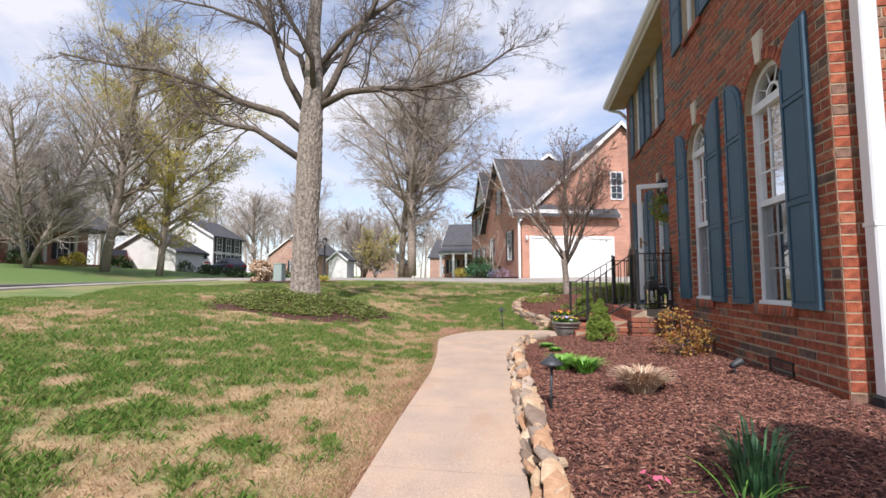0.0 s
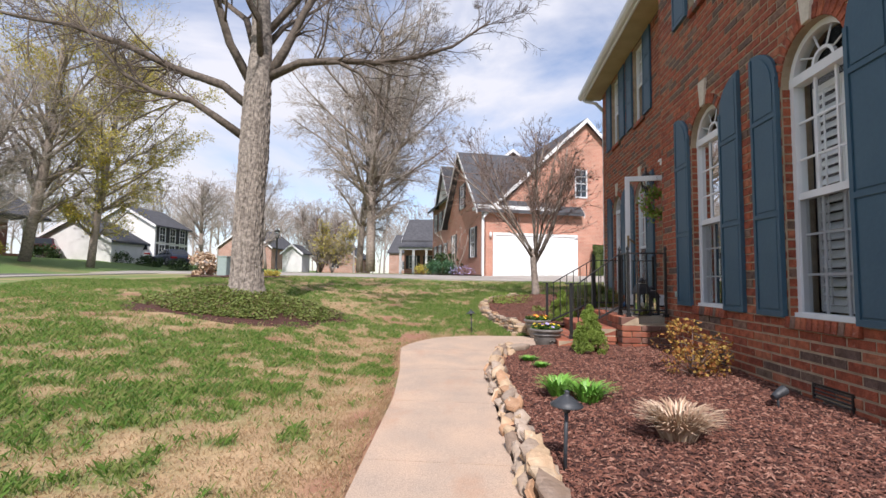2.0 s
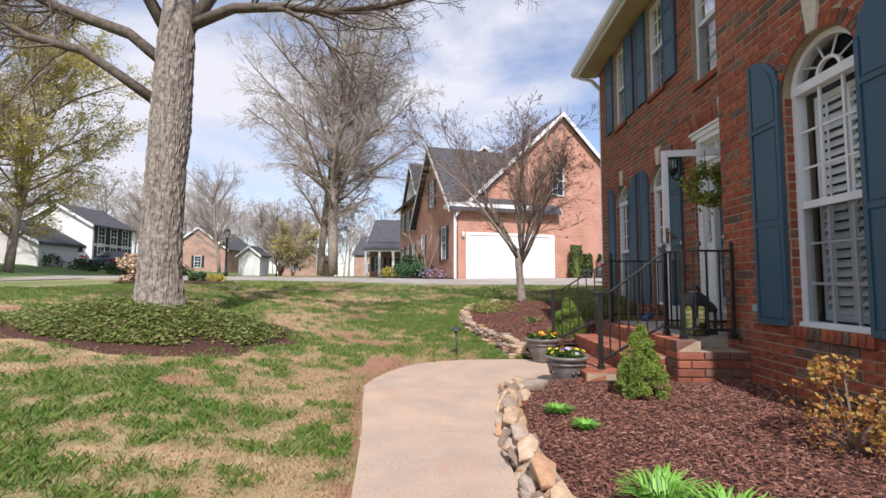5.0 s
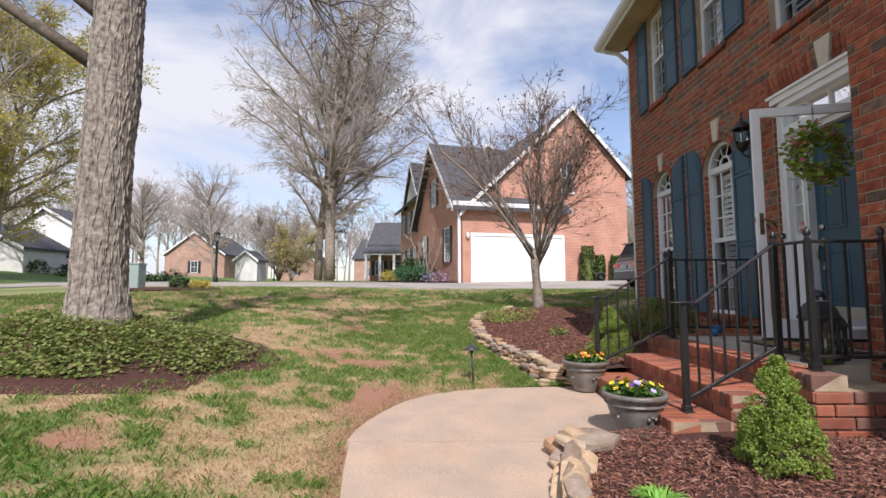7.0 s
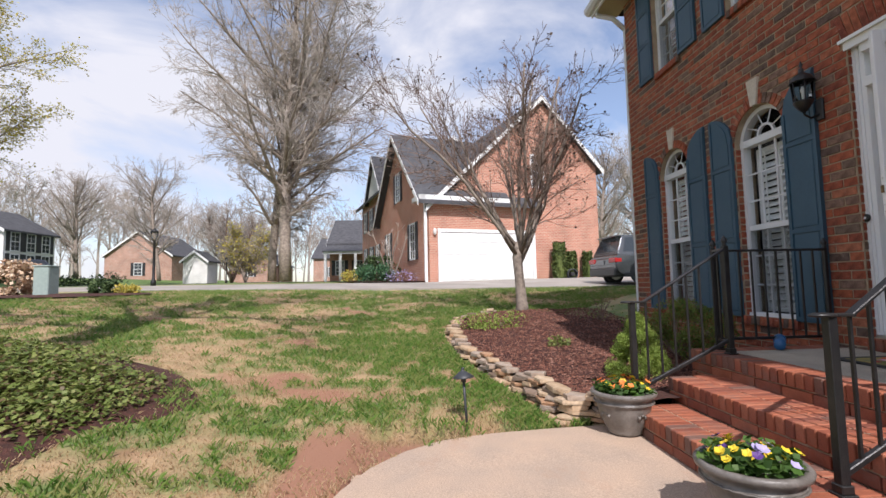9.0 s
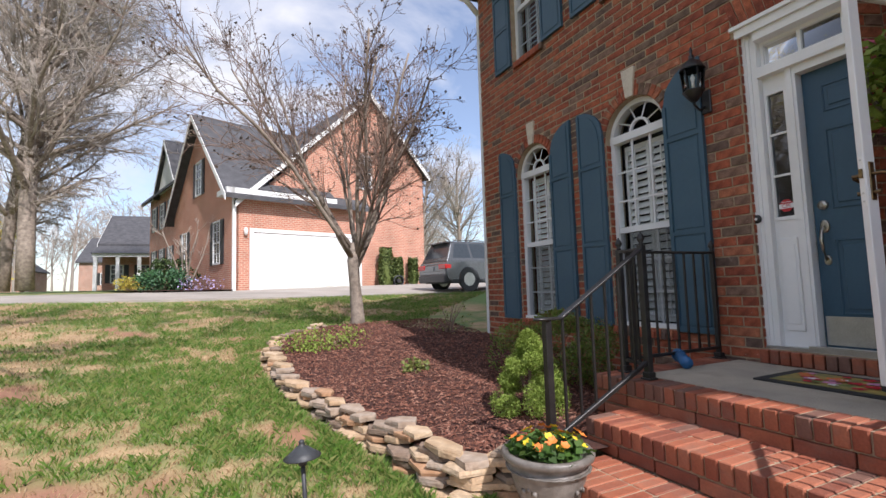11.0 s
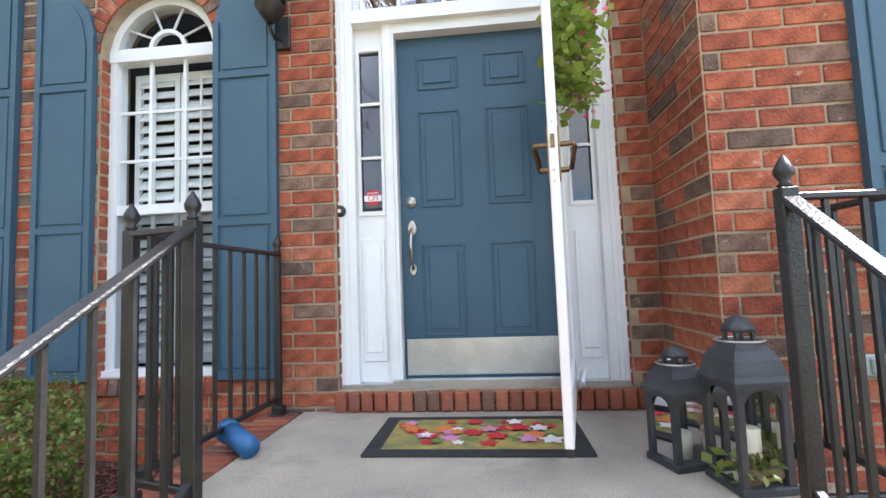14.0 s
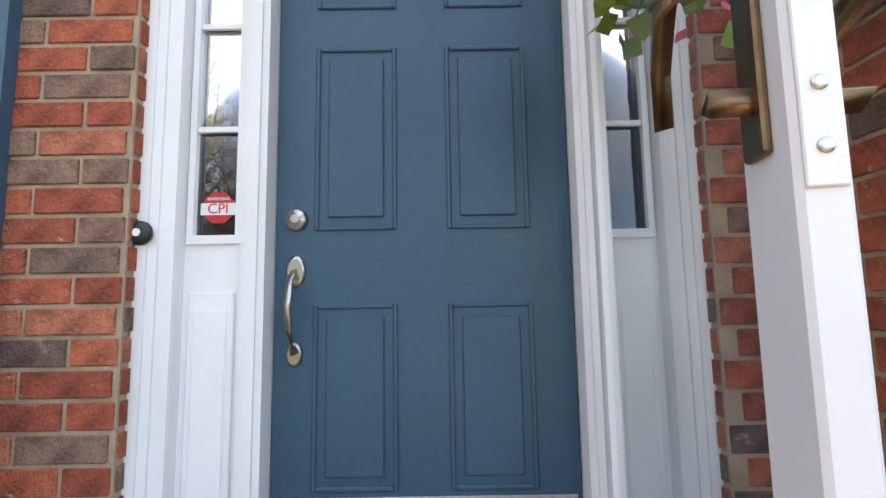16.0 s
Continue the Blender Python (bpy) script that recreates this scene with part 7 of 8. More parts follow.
def small_window(parent, face, u, z, w, h, side, shutters=True, sm=None):
    """Window on a far wall; side: 'w' faces -x, 's' faces -y, 'e' faces +x."""
    mk = {"w": lambda a, b, c, d, e, f: (face - b, face - a, u + c, u + d, z + e, z + f), "s": lambda a, b, c, d, e, f: (u + c, u + d, face - b, face - a, z + e, z + f), "e": lambda a, b, c, d, e, f: (face + a, face + b, u + c, u + d, z + e, z + f)}[side]
    inv = parent.matrix_basis.inverted()
    win = part("window", B(mk(-0.02, 0.05, -w / 2, -w / 2 + 0.07, 0, h), mk(-0.02, 0.05, w / 2 - 0.07, w / 2, 0, h), mk(-0.02, 0.05, -w / 2 + 0.07, w / 2 - 0.07, 0, 0.07), mk(-0.02, 0.05, -w / 2 + 0.07, w / 2 - 0.07, h - 0.07, h)), M_VINYL, parent, "white window", at=inv)
    for nm, bx in (("meeting_rail", mk(-0.02, 0.045, -w / 2 + 0.07, w / 2 - 0.07, h / 2 - 0.03, h / 2 + 0.03)), ("muntin", mk(-0.02, 0.03, -0.012, 0.012, 0.07, h - 0.07)),
                   ("muntin", mk(-0.02, 0.03, -w / 2 + 0.07, w / 2 - 0.07, h * 0.25 - 0.01, h * 0.25 + 0.01)), ("muntin", mk(-0.02, 0.03, -w / 2 + 0.07, w / 2 - 0.07, h * 0.75 - 0.01, h * 0.75 + 0.01))):
        part(nm, B(bx), M_VINYL, win)
    part("pane", B(mk(0.004, 0.010, -w / 2 + 0.07, w / 2 - 0.07, 0.07, h - 0.07)), M_PANE, win)
    if shutters:
        for s in (-1, 1):
            c0, c1 = sorted((s * (w / 2 + 0.02), s * (w / 2 + 0.36)))
            part("shutter", B(mk(0.0, 0.04, c0, c1, 0, h), mk(0.04, 0.05, c0 + 0.05, c1 - 0.05, 0.08, h * 0.48), mk(0.04, 0.05, c0 + 0.05, c1 - 0.05, h * 0.55, h - 0.08)), sm or M_BLACK, parent, at=inv)


M_PANE = plain("far_pane", (0.04, 0.05, 0.06), 0.08)

nb = thing("neighbour_house", 5, 36, 1.25, "red brick two-storey house with white garage door and grey shingle roof", "house")
NI = nb.matrix_basis.inverted()
G = 1.05
part("gable_wall", prism([(0.35, G), (9.45, G), (9.45, 6.95), (6.3, 9.95), (1.25, 4.9), (0.35, 4.9)], 30.0, 30.25, "y"), M_FARBRICK, nb, at=NI)
part("west_wall", prism([(30.0, G), (38.2, G), (38.2, 4.9), (34.1, 8.65), (30.0, 4.9)], 0.30, 0.55, "x"), M_FARBRICK, nb, at=NI)
part("east_wall", B((9.2, 9.45, 30.26, 47, G, 6.9)), M_FARBRICK, nb, at=NI)
part("front_block", B((0.9, 9.1, 38.21, 47.0, G, 7.2)), M_FARBRICK, nb, at=NI)
slab_roof("roof", nb, (6.3, 10.15), (0.55, 4.75), (9.5, 6.95), 29.75, 38.0, "y")
slab_roof("roof", nb, (34.1, 8.95), (29.8, 4.95), (38.4, 4.95), -0.05, 6.0, "x")
slab_roof("roof", nb, (5.0, 10.6), (0.7, 7.3), (9.3, 7.3), 37.9, 47.4, "y")
part("dormer_gable", prism([(39.8, 7.2), (44.2, 7.2), (42.0, 9.7)], 0.75, 3.0, "x"), M_SIDING, nb, at=NI)
slab_roof("roof", nb, (42.0, 10.0), (39.6, 7.25), (44.4, 7.25), 0.55, 4.5, "x", 0.2)
part("cornice", B((0.0, 4.4, 29.62, 29.98, 4.78, 4.98), (0.02, 0.29, 29.62, 30.8, 4.78, 4.98)), M_WHITE, nb, "white boxed cornice", at=NI)
part("pent_roof", prism([(29.6, 5.0), (29.98, 5.0), (29.98, 5.32)], 1.2, 4.3, "x"), M_SHINGLE, nb, at=NI)
gd = part("garage_door", B((1.08, 5.62, 29.97, 30.02, G + 0.1, 3.42)), M_WHITE, nb, "white sectional garage door", at=NI)
for r in range(4):
    z = G + 0.25 + r * 0.55
    for c in range(8):
        x = 1.12 + c * 0.5645
        part("door_panel", B((x + 0.06, x + 0.50, 29.955, 29.971, z + 0.06, z + 0.46), bev=0.006), M_WHITE, gd)
part("door_trim", B((0.93, 1.075, 29.93, 29.999, G, 3.58), (5.625, 5.77, 29.93, 29.999, G, 3.58), (1.075, 5.625, 29.93, 29.999, 3.44, 3.58)), M_WHITE, nb, at=NI)
part("downspout", B((0.30, 0.42, 29.88, 29.995, G, 4.8), bev=0.01), M_WHITE, nb, at=NI)
part("wall_lamp", lathe([(0.02, 0), (0.07, 0.05), (0.08, 0.22), (0.02, 0.3)], 8), M_SIDING, nb, at=NI @ pose(0.78, 29.92, 3.3))
small_window(nb, 30.0, 6.02, 5.65, 0.74, 1.6, "s", False)
for y, z, h in ((31.6, 2.3, 1.7), (36.2, 2.3, 1.7), (34.1, 5.4, 1.5)):
    small_window(nb, 0.30, y, z, 0.85, h, "w")
for y in (39.6, 41.6, 43.6, 45.6):
    small_window(nb, 0.9, y, 5.1, 0.85, 1.5, "w")
    small_window(nb, 0.9, y, 2.2, 0.85, 1.7, "w")

TURN_NB = Matrix.Translation((0.35, 30, 1.05)) @ Matrix.Rotation(radians(17), 4, "Z") @ Matrix.Scale(1.07, 4) @ Matrix.Translation((-0.35, -30, -1.05))
nb.matrix_basis = TURN_NB @ nb.matrix_basis


def nbp(x, y):
    v = TURN_NB @ Vector((x, y, 0))
    return v.x, v.y


# flower bed along the neighbour's front
bedn = tagged(raw("neighbour_bed", [(*nbp(a, b), c) for a, b, c in ((-2.2, 30.2, 1.36), (0.3, 29.6, 1.34), (0.3, 42, 1.6), (-2.4, 42, 1.6), (-2.6, 34, 1.46))], [(0, 1, 2, 3, 4)], M_MULCHBED), "planted bed along the neighbour's front wall", "mulch bed", kind="structure")
shrub("evergreen_shrub", *nbp(-0.9, 33.5), 1.42, (0.9, 0.9, 1.25), 2600, 0.10, M_EVERGREEN, "rounded dark evergreen shrub", 101)
shrub("evergreen_shrub", *nbp(-1.5, 31.6), 1.38, (0.8, 0.7, 0.7), 1800, 0.09, M_DAFF, "blue-green clump of bulbs in flower", 102)
shrub("flowering_plant", *nbp(-0.6, 30.5), 1.38, (0.7, 0.5, 0.42), 260, 0.06, M_LILAC, "pale lilac flowering clump in the bed", 103)
shrub("yellow_plant", *nbp(-2.0, 33.6), 1.42, (0.6, 0.6, 0.5), 900, 0.08, M_BUD, "small yellow flowering spring shrub", 104)
standard_tree("crape_myrtle", (*nbp(-0.6, 32.2), 1.4), 2.6, 0.04, 105, "small pruned bare tree in the bed", M_BARKLIGHT, M_TWIGHAZE, [(5, 0.08, 0.05, 5, 0.4, 0.6, 0.4), (3, 0.15, 0.05, 3, 0.5, 0.6, 0.2), (3, 0.2, 0.05, 0, 0.5, 0.9, 0.2)], stems=5)


def topiary(x, y, w, h, seed):
    rng = random.Random(seed)
    t = thing("clipped_evergreen", x, y, 1.2, "tall clipped column evergreen against the brick", "shrub", "clipped evergreens")
    cs = []
    for _ in range(2600):
        a, z = rng.uniform(0, 6.283), rng.uniform(0.05, h)
        r = w / 2 * (0.8 + 0.12 * math.sin(z * 3 + a * 2)) * rng.uniform(0.85, 1.05) * (0.75 + 0.25 * smooth(0, 0.5, z)) * max(abs(math.cos(a)), abs(math.sin(a))) ** -0.6
        cs.append((r * math.cos(a), r * math.sin(a) * 0.8, z))
    V, F = leaves(cs, 0.09, rng, 1.2)
    raw("foliage", V, F, M_TOPIARY, t)["kind"] = "stuff"
    part("trunk", lathe([(0.05, -0.05), (w * 0.33, 0.25), (w * 0.36, h * 0.96), (w * 0.2, h)], 8), M_TOPIARY, t)


M_TOPIARY = mat("yellow_green_leaf", (1, 1, 1), (0.8, 0.8, 0.7), 4, 0.7, island=True, fine=0.1, spread=[(0.08, 0.12, 0.025), (0.13, 0.17, 0.04), (0.06, 0.09, 0.02)])
topiary(*nbp(6.75, 29.5), 0.75, 1.95, 111)
topiary(*nbp(7.5, 29.6), 0.5, 1.5, 112)
topiary(*nbp(8.4, 29.6), 0.5, 1.5, 113)
hose = thing("hose_reel", *nbp(7.2, 29.2), 1.3, "coiled garden hose on a reel by the wall", "hose reel")
for k in range(5):
    bar([(0.24 * math.cos(a), 0.06 * k - 0.12, 0.26 + 0.24 * math.sin(a)) for a in np.linspace(0, 6.283, 21)], 0.028, "coil", M_DARKMETAL, hose, 6)
part("reel", lathe([(0.1, -0.16), (0.1, 0.16)], 12), M_RUBBER, hose, at=pose(0, 0, 0.26, 90, 0, 0))


# ---- vehicles ----
def car(name, x, y, z, rz, L, W, Hc, paint, label, suv=True):
    """Local +x is forward."""
    t = thing(name, x, y, z, label, "car", rz=rz)
    h0, hb = 0.28, Hc * 0.60
    side = [(-L / 2 + 0.05, h0 + 0.12), (-L / 2, h0 + 0.35), (-L / 2 + 0.04, hb - 0.12), (-L / 2 + 0.14, hb), (L * 0.20, hb), (L * 0.44, hb - 0.14), (L / 2, hb - 0.35), (L / 2 - 0.02, h0 + 0.1), (L / 2 - 0.15, h0), (-L / 2 + 0.2, h0)]
    bm = prism(side, -W / 2, W / 2, "y")
    bmesh.ops.bevel(bm, geom=list(bm.edges), offset=0.05, segments=3, affect="EDGES")
    part("body", bm, paint, t)
    bm = bmesh.new()
    lo = [(-L / 2 + 0.12, -W / 2 + 0.06), (L * 0.22, -W / 2 + 0.06), (L * 0.22, W / 2 - 0.06), (-L / 2 + 0.12, W / 2 - 0.06)]
    rear = -L / 2 + (0.42 if suv else 0.9)
    hi = [(rear, -W / 2 + 0.24), (L * 0.02, -W / 2 + 0.24), (L * 0.02, W / 2 - 0.24), (rear, W / 2 - 0.24)]
    a, b = [bm.verts.new((*p, hb - 0.02)) for p in lo], [bm.verts.new((*p, Hc - 0.04)) for p in hi]
    c = [bm.verts.new((p[0] * 0.96, p[1] * 0.9, Hc)) for p in hi]
    for u, v in ((a, b), (b, c)):
        for i in range(4):
            bm.faces.new((u[i], u[(i + 1) % 4], v[(i + 1) % 4], v[i]))
    bm.faces.new(c)
    bmesh.ops.recalc_face_normals(bm, faces=bm.faces)
    bmesh.ops.bevel(bm, geom=list(bm.edges), offset=0.035, segments=2, affect="EDGES")
    cabin = part("cabin", bm, paint, t)

    def quad(nm, p0, p1, q0, q1, f0, f1, g0, g1, m):
        """Pane set proud of the cabin face between lower edge p0-p1 and upper edge q0-q1."""
        P = lambda u, v: (Vector(p0).lerp(Vector(p1), u)).lerp(Vector(q0).lerp(Vector(q1), u), v)
        nrm = (P(1, 0) - P(0, 0)).cross(P(0, 1) - P(0, 0)).normalized() * 0.006
        V = [tuple(P(u, v) + nrm) for u, v in ((f0, g0), (f1, g0), (f1, g1), (f0, g1))]
        raw(nm, V, [(0, 1, 2, 3)], m, cabin)
    A = [(*p, hb - 0.02) for p in lo]
    Bq = [(*p, Hc - 0.04) for p in hi]
    for i0, i1 in ((0, 1), (2, 3)):
        for f0, f1 in ((0.06, 0.30), (0.33, 0.60), (0.63, 0.94)):
            quad("side_window", A[i0], A[i1], Bq[i0], Bq[i1], f0, f1, 0.15, 0.92, M_PANE)
    quad("rear_window", A[3], A[0], Bq[3], Bq[0], 0.08, 0.92, 0.2, 0.95, M_PANE)
    quad("windscreen", A[1], A[2], Bq[1], Bq[2], 0.06, 0.94, 0.08, 0.95, M_PANE)
    for s in (-1, 1):
        part("tail_light", B((-L / 2 - 0.012, -L / 2 + 0.25, *sorted((s * (W / 2 - 0.45), s * (W / 2 + 0.004))), hb - 0.30, hb - 0.14), bev=0.02), M_TAIL, t, "red tail light")
        part("exhaust", B((-L / 2 - 0.01, -L / 2 + 0.1, *sorted((s * (W / 2 - 0.4), s * (W / 2 - 0.2))), h0 + 0.05, h0 + 0.13), bev=0.01), M_STEEL, t)
    part("bumper", B((-L / 2 - 0.03, -L / 2 + 0.35, -W / 2 + 0.04, W / 2 - 0.04, h0 - 0.02, h0 + 0.26), bev=0.04), M_DARKMETAL, t)
    part("number_plate", B((-L / 2 - 0.02, -L / 2 + 0.02, -0.18, 0.18, hb - 0.36, hb - 0.2)), M_SILVER, t)
    part("sill", B((-L / 2 + 0.3, L / 2 - 0.3, -W / 2 - 0.012, W / 2 + 0.012, h0 - 0.04, h0 + 0.1), bev=0.02), M_DARKMETAL, t)
    if suv:
        for s in (-1, 1):
            bar([(rear + 0.1, s * (W / 2 - 0.28), Hc + 0.03), (L * 0.0, s * (W / 2 - 0.28), Hc + 0.03)], 0.018, "roof_rail", M_SILVER, t, 6)
        part("spoiler", B((rear - 0.2, rear + 0.05, -W / 2 + 0.3, W / 2 - 0.3, Hc - 0.06, Hc - 0.01), bev=0.015), paint, t)
    for sx in (-L * 0.30, L * 0.31):
        for s in (-1, 1):
            w = part("wheel", lathe([(0.20, -0.11), (0.33, -0.11), (0.36, -0.07), (0.36, 0.07), (0.33, 0.11), (0.20, 0.11)], 24), M_RUBBER, t, at=pose(sx, s * (W / 2 - 0.10), 0.36, 90, 0, 0))
            part("rim", lathe([(0.235, -0.115), (0.225, -0.10), (0.225, 0.10), (0.235, 0.115)], 20), M_STEEL, w)
            for k in range(7):
                part("spoke", B((0.0, 0.225, -0.016, 0.016, -0.118, 0.118)), M_STEEL, w, at=pose(0, 0, 0, 0, 0, k * 360 / 7))
            part("arch", lathe([(0.40, -0.012), (0.44, -0.012), (0.44, 0.012), (0.40, 0.012)], 24), M_DARKMETAL, t, at=pose(sx, s * (W / 2 + 0.0), 0.36, 90, 0, 0))
    return t


car("suv", 9.15, 25.75, 1.09, 6, 4.9, 1.92, 1.72, M_SILVER, "silver sport utility vehicle parked on the driveway")


# ---- houses across and along the street ----
def simple_house(name, x0, x1, y0, y1, z0, eave, ridge, along, wall_m, label, wins=(), roof_over=0.3, chimney=False):
    h = thing(name, (x0 + x1) / 2, (y0 + y1) / 2, z0, label, "house", "street houses")
    inv = h.matrix_basis.inverted()
    if along == "x":
        ym = (y0 + y1) / 2
        part("wall", prism([(y0, z0 - 1), (y1, z0 - 1), (y1, eave), (ym, ridge), (y0, eave)], x0, x1, "x"), wall_m, h, at=inv)
        slab_roof("roof", h, (ym, ridge + 0.18), (y0, eave + 0.05), (y1, eave + 0.05), x0 - 0.3, x1 + 0.3, "x", roof_over)
    else:
        xm = (x0 + x1) / 2
        part("wall", prism([(x0, z0 - 1), (x1, z0 - 1), (x1, eave), (xm, ridge), (x0, eave)], y0, y1, "y"), wall_m, h, at=inv)
        slab_roof("roof", h, (xm, ridge + 0.18), (x0, eave + 0.05), (x1, eave + 0.05), y0 - 0.3, y1 + 0.3, "y", roof_over)
    for w in wins:
        small_window(h, *w)
    return h


h2 = simple_house("brick_house", -8.6, -1.0, 56, 66, 1.5, 5.6, 8.4, "x", M_FARBRICK, "two-storey red brick house with a porch", [(-8.6, y, z, 0.9, 1.4, "w") for y in (58, 61, 64) for z in (4.4, 2.0)])
h2i = h2.matrix_basis.inverted()
part("porch_roof", prism([(52.8, 4.5), (55.99, 4.5), (55.99, 5.4)], -8.8, -4.2, "x"), M_SHINGLE, h2, at=h2i)
for x in (-8.5, -7.1, -5.7, -4.4):
    part("column", B((x - 0.12, x + 0.12, 53.0, 53.24, 1.2, 4.5)), M_WHITE, h2, at=h2i)
part("porch_beam", B((-8.7, -4.3, 52.98, 53.26, 4.25, 4.499)), M_WHITE, h2, at=h2i)
for x in (-7.6, -5.6, -3.4):
    small_window(h2, 56, x, 2.3, 0.9, 1.5, "s")
simple_house("brick_house", -14.5, -8.0, 76, 90, 1.7, 5.4, 8.6, "x", M_FARBRICK2, "brick house with a plain grey gable roof", [(76, -12, 2.6, 0.9, 1.4, "s")])
# white house with its garage
wh = simple_house("white_house", -37.5, -31.0, 45.6, 50.6, 2.4, 6.1, 7.8, "y", M_SIDING, "white two-storey house with dark shutters", [(-31.0, y, z, 0.9, 1.5, "e") for y in (46.6, 48.1, 49.6) for z in (4.4, 2.7)])
simple_house("white_garage", -36.0, -29.3, 38.5, 42.2, 2.2, 4.0, 5.6, "y", M_SIDING, "white garage with a low gable roof", [])
simple_house("brick_house", -38, -30, 68, 78, 2.0, 5.6, 8.4, "y", M_FARBRICK2, "brick house with a gable end and round-topped window", [(68, -34, 3.0, 1.0, 1.6, "s")])
simple_house("brick_house", -29, -22, 84, 94, 2.0, 5.0, 7.6, "y", M_FARBRICK2, "small brick house far down the street", [(84, -26, 3.0, 1.0, 1.4, "s")])
shed = simple_house("white_shed", -23.6, -21.2, 57.5, 60.0, 1.9, 4.2, 5.0, "y", M_SIDING, "small white wooden garden shed", [])
# porch house across the street
ph = thing("porch_house", -37, 29.5, 2.3, "brick house with a white-columned porch and dark roof", "house", "street houses")
pi_ = ph.matrix_basis.inverted()
part("wall", B((-42, -34.0, 20.5, 34.5, 1.4, 5.4)), M_FARBRICK, ph, at=pi_)
part("roof", prism([(-43, 5.4), (-31.2, 5.0), (-31.2, 5.15), (-38, 9.0)], 19.9, 35.1, "y"), M_SHINGLE, ph, at=pi_)
part("porch_floor", B((-34, -31.8, 20.5, 34.5, 1.4, 2.5)), M_FARBRICK, ph, at=pi_)
for k in range(7):
    part("column", lathe([(0.14, 2.5), (0.12, 2.6), (0.10, 4.8), (0.14, 4.9), (0.14, 5.0)], 10), M_WHITE, ph, at=pi_ @ pose(-32.1, 20.8 + k * 2.2, 0))
for y in (22.5, 25.5, 29.5, 32.5):
    small_window(ph, -34.0, y, 2.9, 1.0, 1.7, "e", True)
for i, (x, y) in enumerate(((-31.2, 24), (-31.2, 27.5), (-31.2, 31), (-31.0, 34.5))):
    shrub("porch_shrub", x, y, ground_z(x, y) - 0.05, (0.8, 0.9, 0.9), 900, 0.13, M_EVERGREEN if i % 2 else M_BUD, "rounded shrub before the porch", 120 + i)
for i, (x, y, r) in enumerate(((-27.2, 40.2, 0.9), (-25.2, 41, 0.9), (-23.5, 42.5, 1.0), (-21.9, 43.5, 1.0), (-29.3, 39.5, 0.8))):
    shrub("clipped_hedge", x, y, ground_z(x, y) - 0.1, (r, r * 0.9, 0.85), 1100, 0.12, M_EVERGREEN, "low clipped dark green hedge", 130 + i)
car("white_suv", -30.8, 43.5, 2.25, 125, 4.6, 1.85, 1.7, M_CARWHITE, "white sport utility vehicle parked by the white house")
car("dark_car", -28.6, 44.6, 2.12, 150, 4.5, 1.8, 1.45, M_CARBLUE, "dark blue parked car", False)
car("red_car", -33.2, 36.6, 2.36, 130, 4.5, 1.8, 1.5, M_CARRED, "dark red car parked across the street", False)


def street_lamp(x, y, z, h):
    t = thing("street_lamp", x, y, z, "black post-top street lamp with a lantern head", "street lamp", "street lamps")
    part("post", lathe([(0.11, 0), (0.11, 0.25), (0.06, 0.35), (0.05, h - 0.5), (0.07, h - 0.48)], 12), M_IRON, t)
    part("glass_head", lathe([(0.08, h - 0.48), (0.15, h - 0.12)], 8), M_CLEAR, t)
    part("hood", lathe([(0.19, h - 0.12), (0.12, h - 0.02), (0.03, h + 0.03), (0.01, h + 0.12)], 8), M_IRON, t)


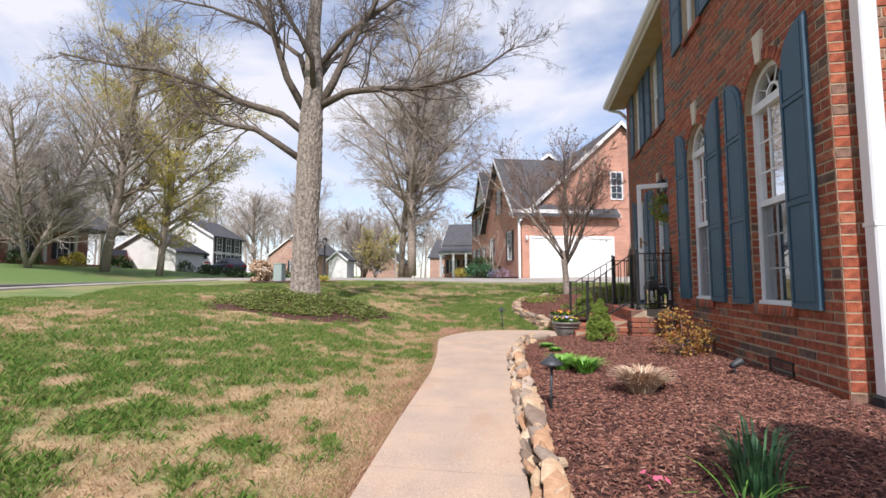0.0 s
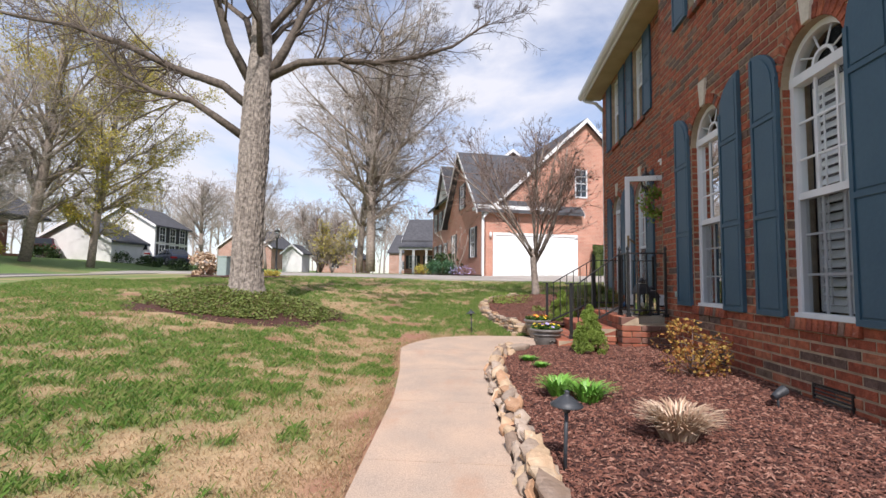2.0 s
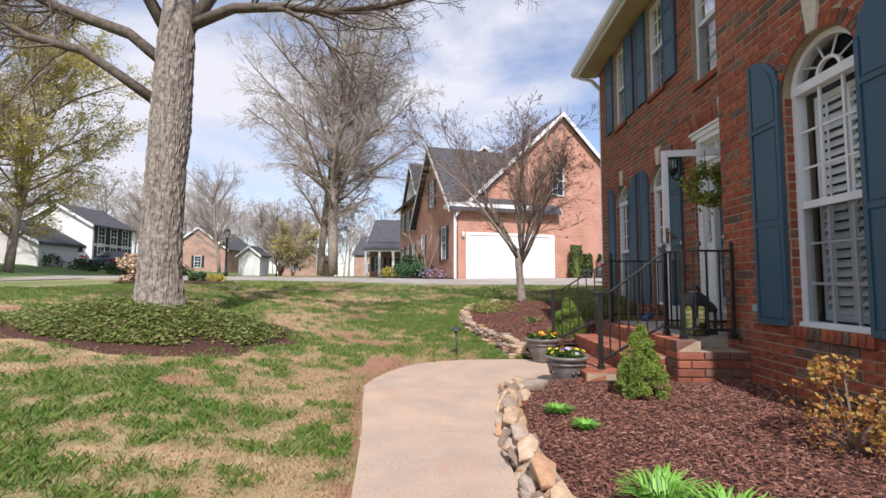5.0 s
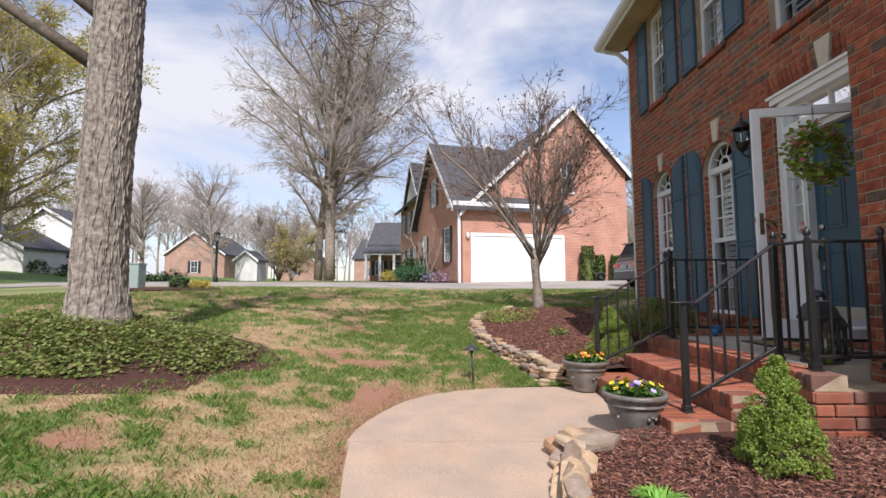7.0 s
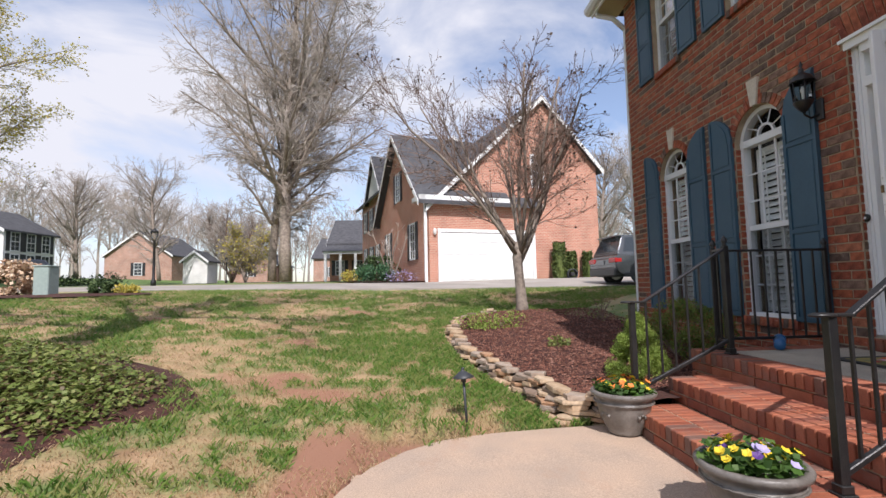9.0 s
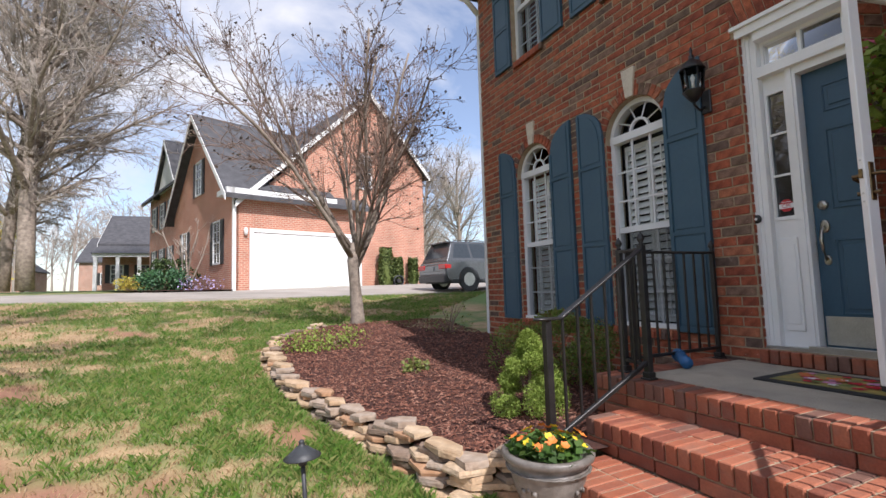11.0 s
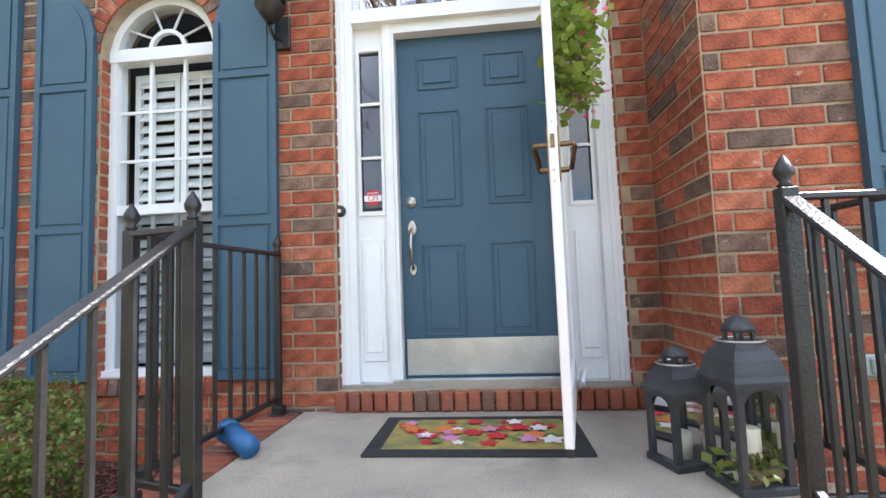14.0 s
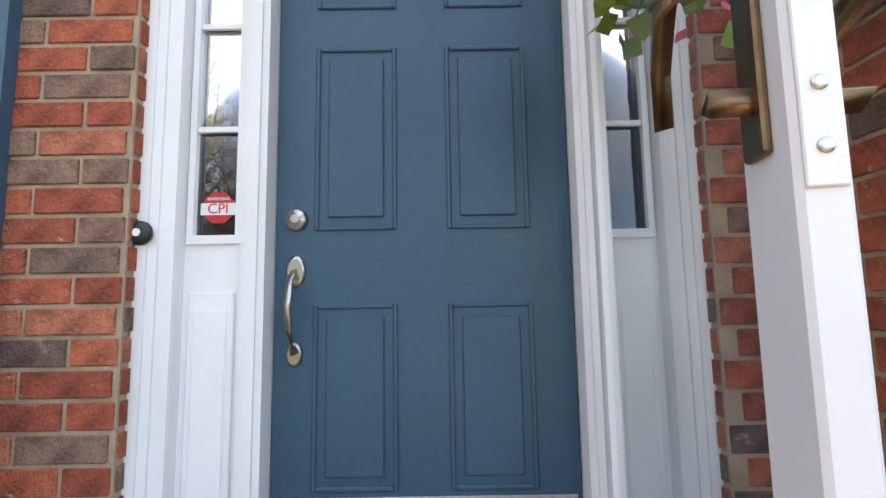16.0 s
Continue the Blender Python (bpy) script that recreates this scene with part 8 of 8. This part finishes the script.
street_lamp(-11.7, 30.2, ground_z(-11.7, 30.2) - 0.05, 2.55)
street_lamp(-19.5, 58, ground_z(-19.5, 58), 2.6)
tr = thing("transformer_box", -10.2, 22.2, ground_z(-10.2, 22.2) + 0.03, "pale green utility transformer box", "utility box")
part("cabinet", B((-0.2, 0.2, -0.2, 0.2, 0, 0.80), bev=0.02), M_TRANSF, tr)
part("lid", B((-0.22, 0.22, -0.22, 0.22, 0.80, 0.84), bev=0.01), M_TRANSF, tr)
shrub("tall_dry_grass", -11.6, 23.0, ground_z(-11.6, 23.0), (0.5, 0.5, 1.0), 1600, 0.10, M_GOLDSTEM, "tall tan ornamental grass", 140, cone=False)
shrub("low_bush", -9.0, 22.6, ground_z(-9.0, 22.6) - 0.03, (0.26, 0.26, 0.42), 800, 0.08, M_EVERGREEN, "small round evergreen bush", 141)
shrub("low_bush", -8.5, 22.9, ground_z(-8.5, 22.9) - 0.03, (0.3, 0.3, 0.26), 700, 0.08, M_BUD, "low yellow-green bush by the driveway", 142)
bedt = [(-9.7 + 2.2 * math.cos(a), 22.3 + 1.1 * math.sin(a)) for a in np.linspace(0, 6.283, 24)[:-1]]
tagged(raw("mulch_patch", [(x, y, ground_z(x, y) + 0.05) for x, y in bedt] + [(-9.7, 22.3, ground_z(-9.7, 22.3) + 0.10)], [(i, (i + 1) % 23, 23) for i in range(23)], M_MULCHBED), "brown mulch patch around the utility box", "mulch bed", kind="structure")
# ---- bricks of the walls ----
rngk = random.Random(11)
LINTEL = (10.93, 12.61, 3.18, 3.49)
lay_bricks(wall_north, NX, brick_rows(Y_J, Y_N, -0.25 + 0.0, EAVE, N_UP + [DOOR_HOLE, LINTEL], N_ARCH), (12.3, 1.7), rngk)
lay_bricks(wall_bay, SX, brick_rows(Y_S, Y_J, -0.25, 6.6, S_UP, S_ARCH), (10.2, 1.6), rngk)
north_ret, south_ret = bpy.data.objects["bay_return_north"], bpy.data.objects["wall_south"]
lay_bricks(south_ret, Y_S, brick_rows(SX, 12.74, -0.25, 6.5, [], []), (3.1, 1.6), rngk, "x")
for ret, sgn in ((north_ret, 1),):
    for y, z, L in brick_rows(SX, NX, -0.25, 6.5, [], []):
        ob = new("brick", brick_mesh(L, BH, 0.03, M_BRICK))
        face = Y_J if sgn > 0 else Y_S
        ob.matrix_basis = Matrix.Translation((y + L / 2, face - sgn * (0.013 - rngk.uniform(0, 0.004)), z + BH / 2)) @ pose(0, 0, 0, 0, 0, 90)
        ob.parent = ret
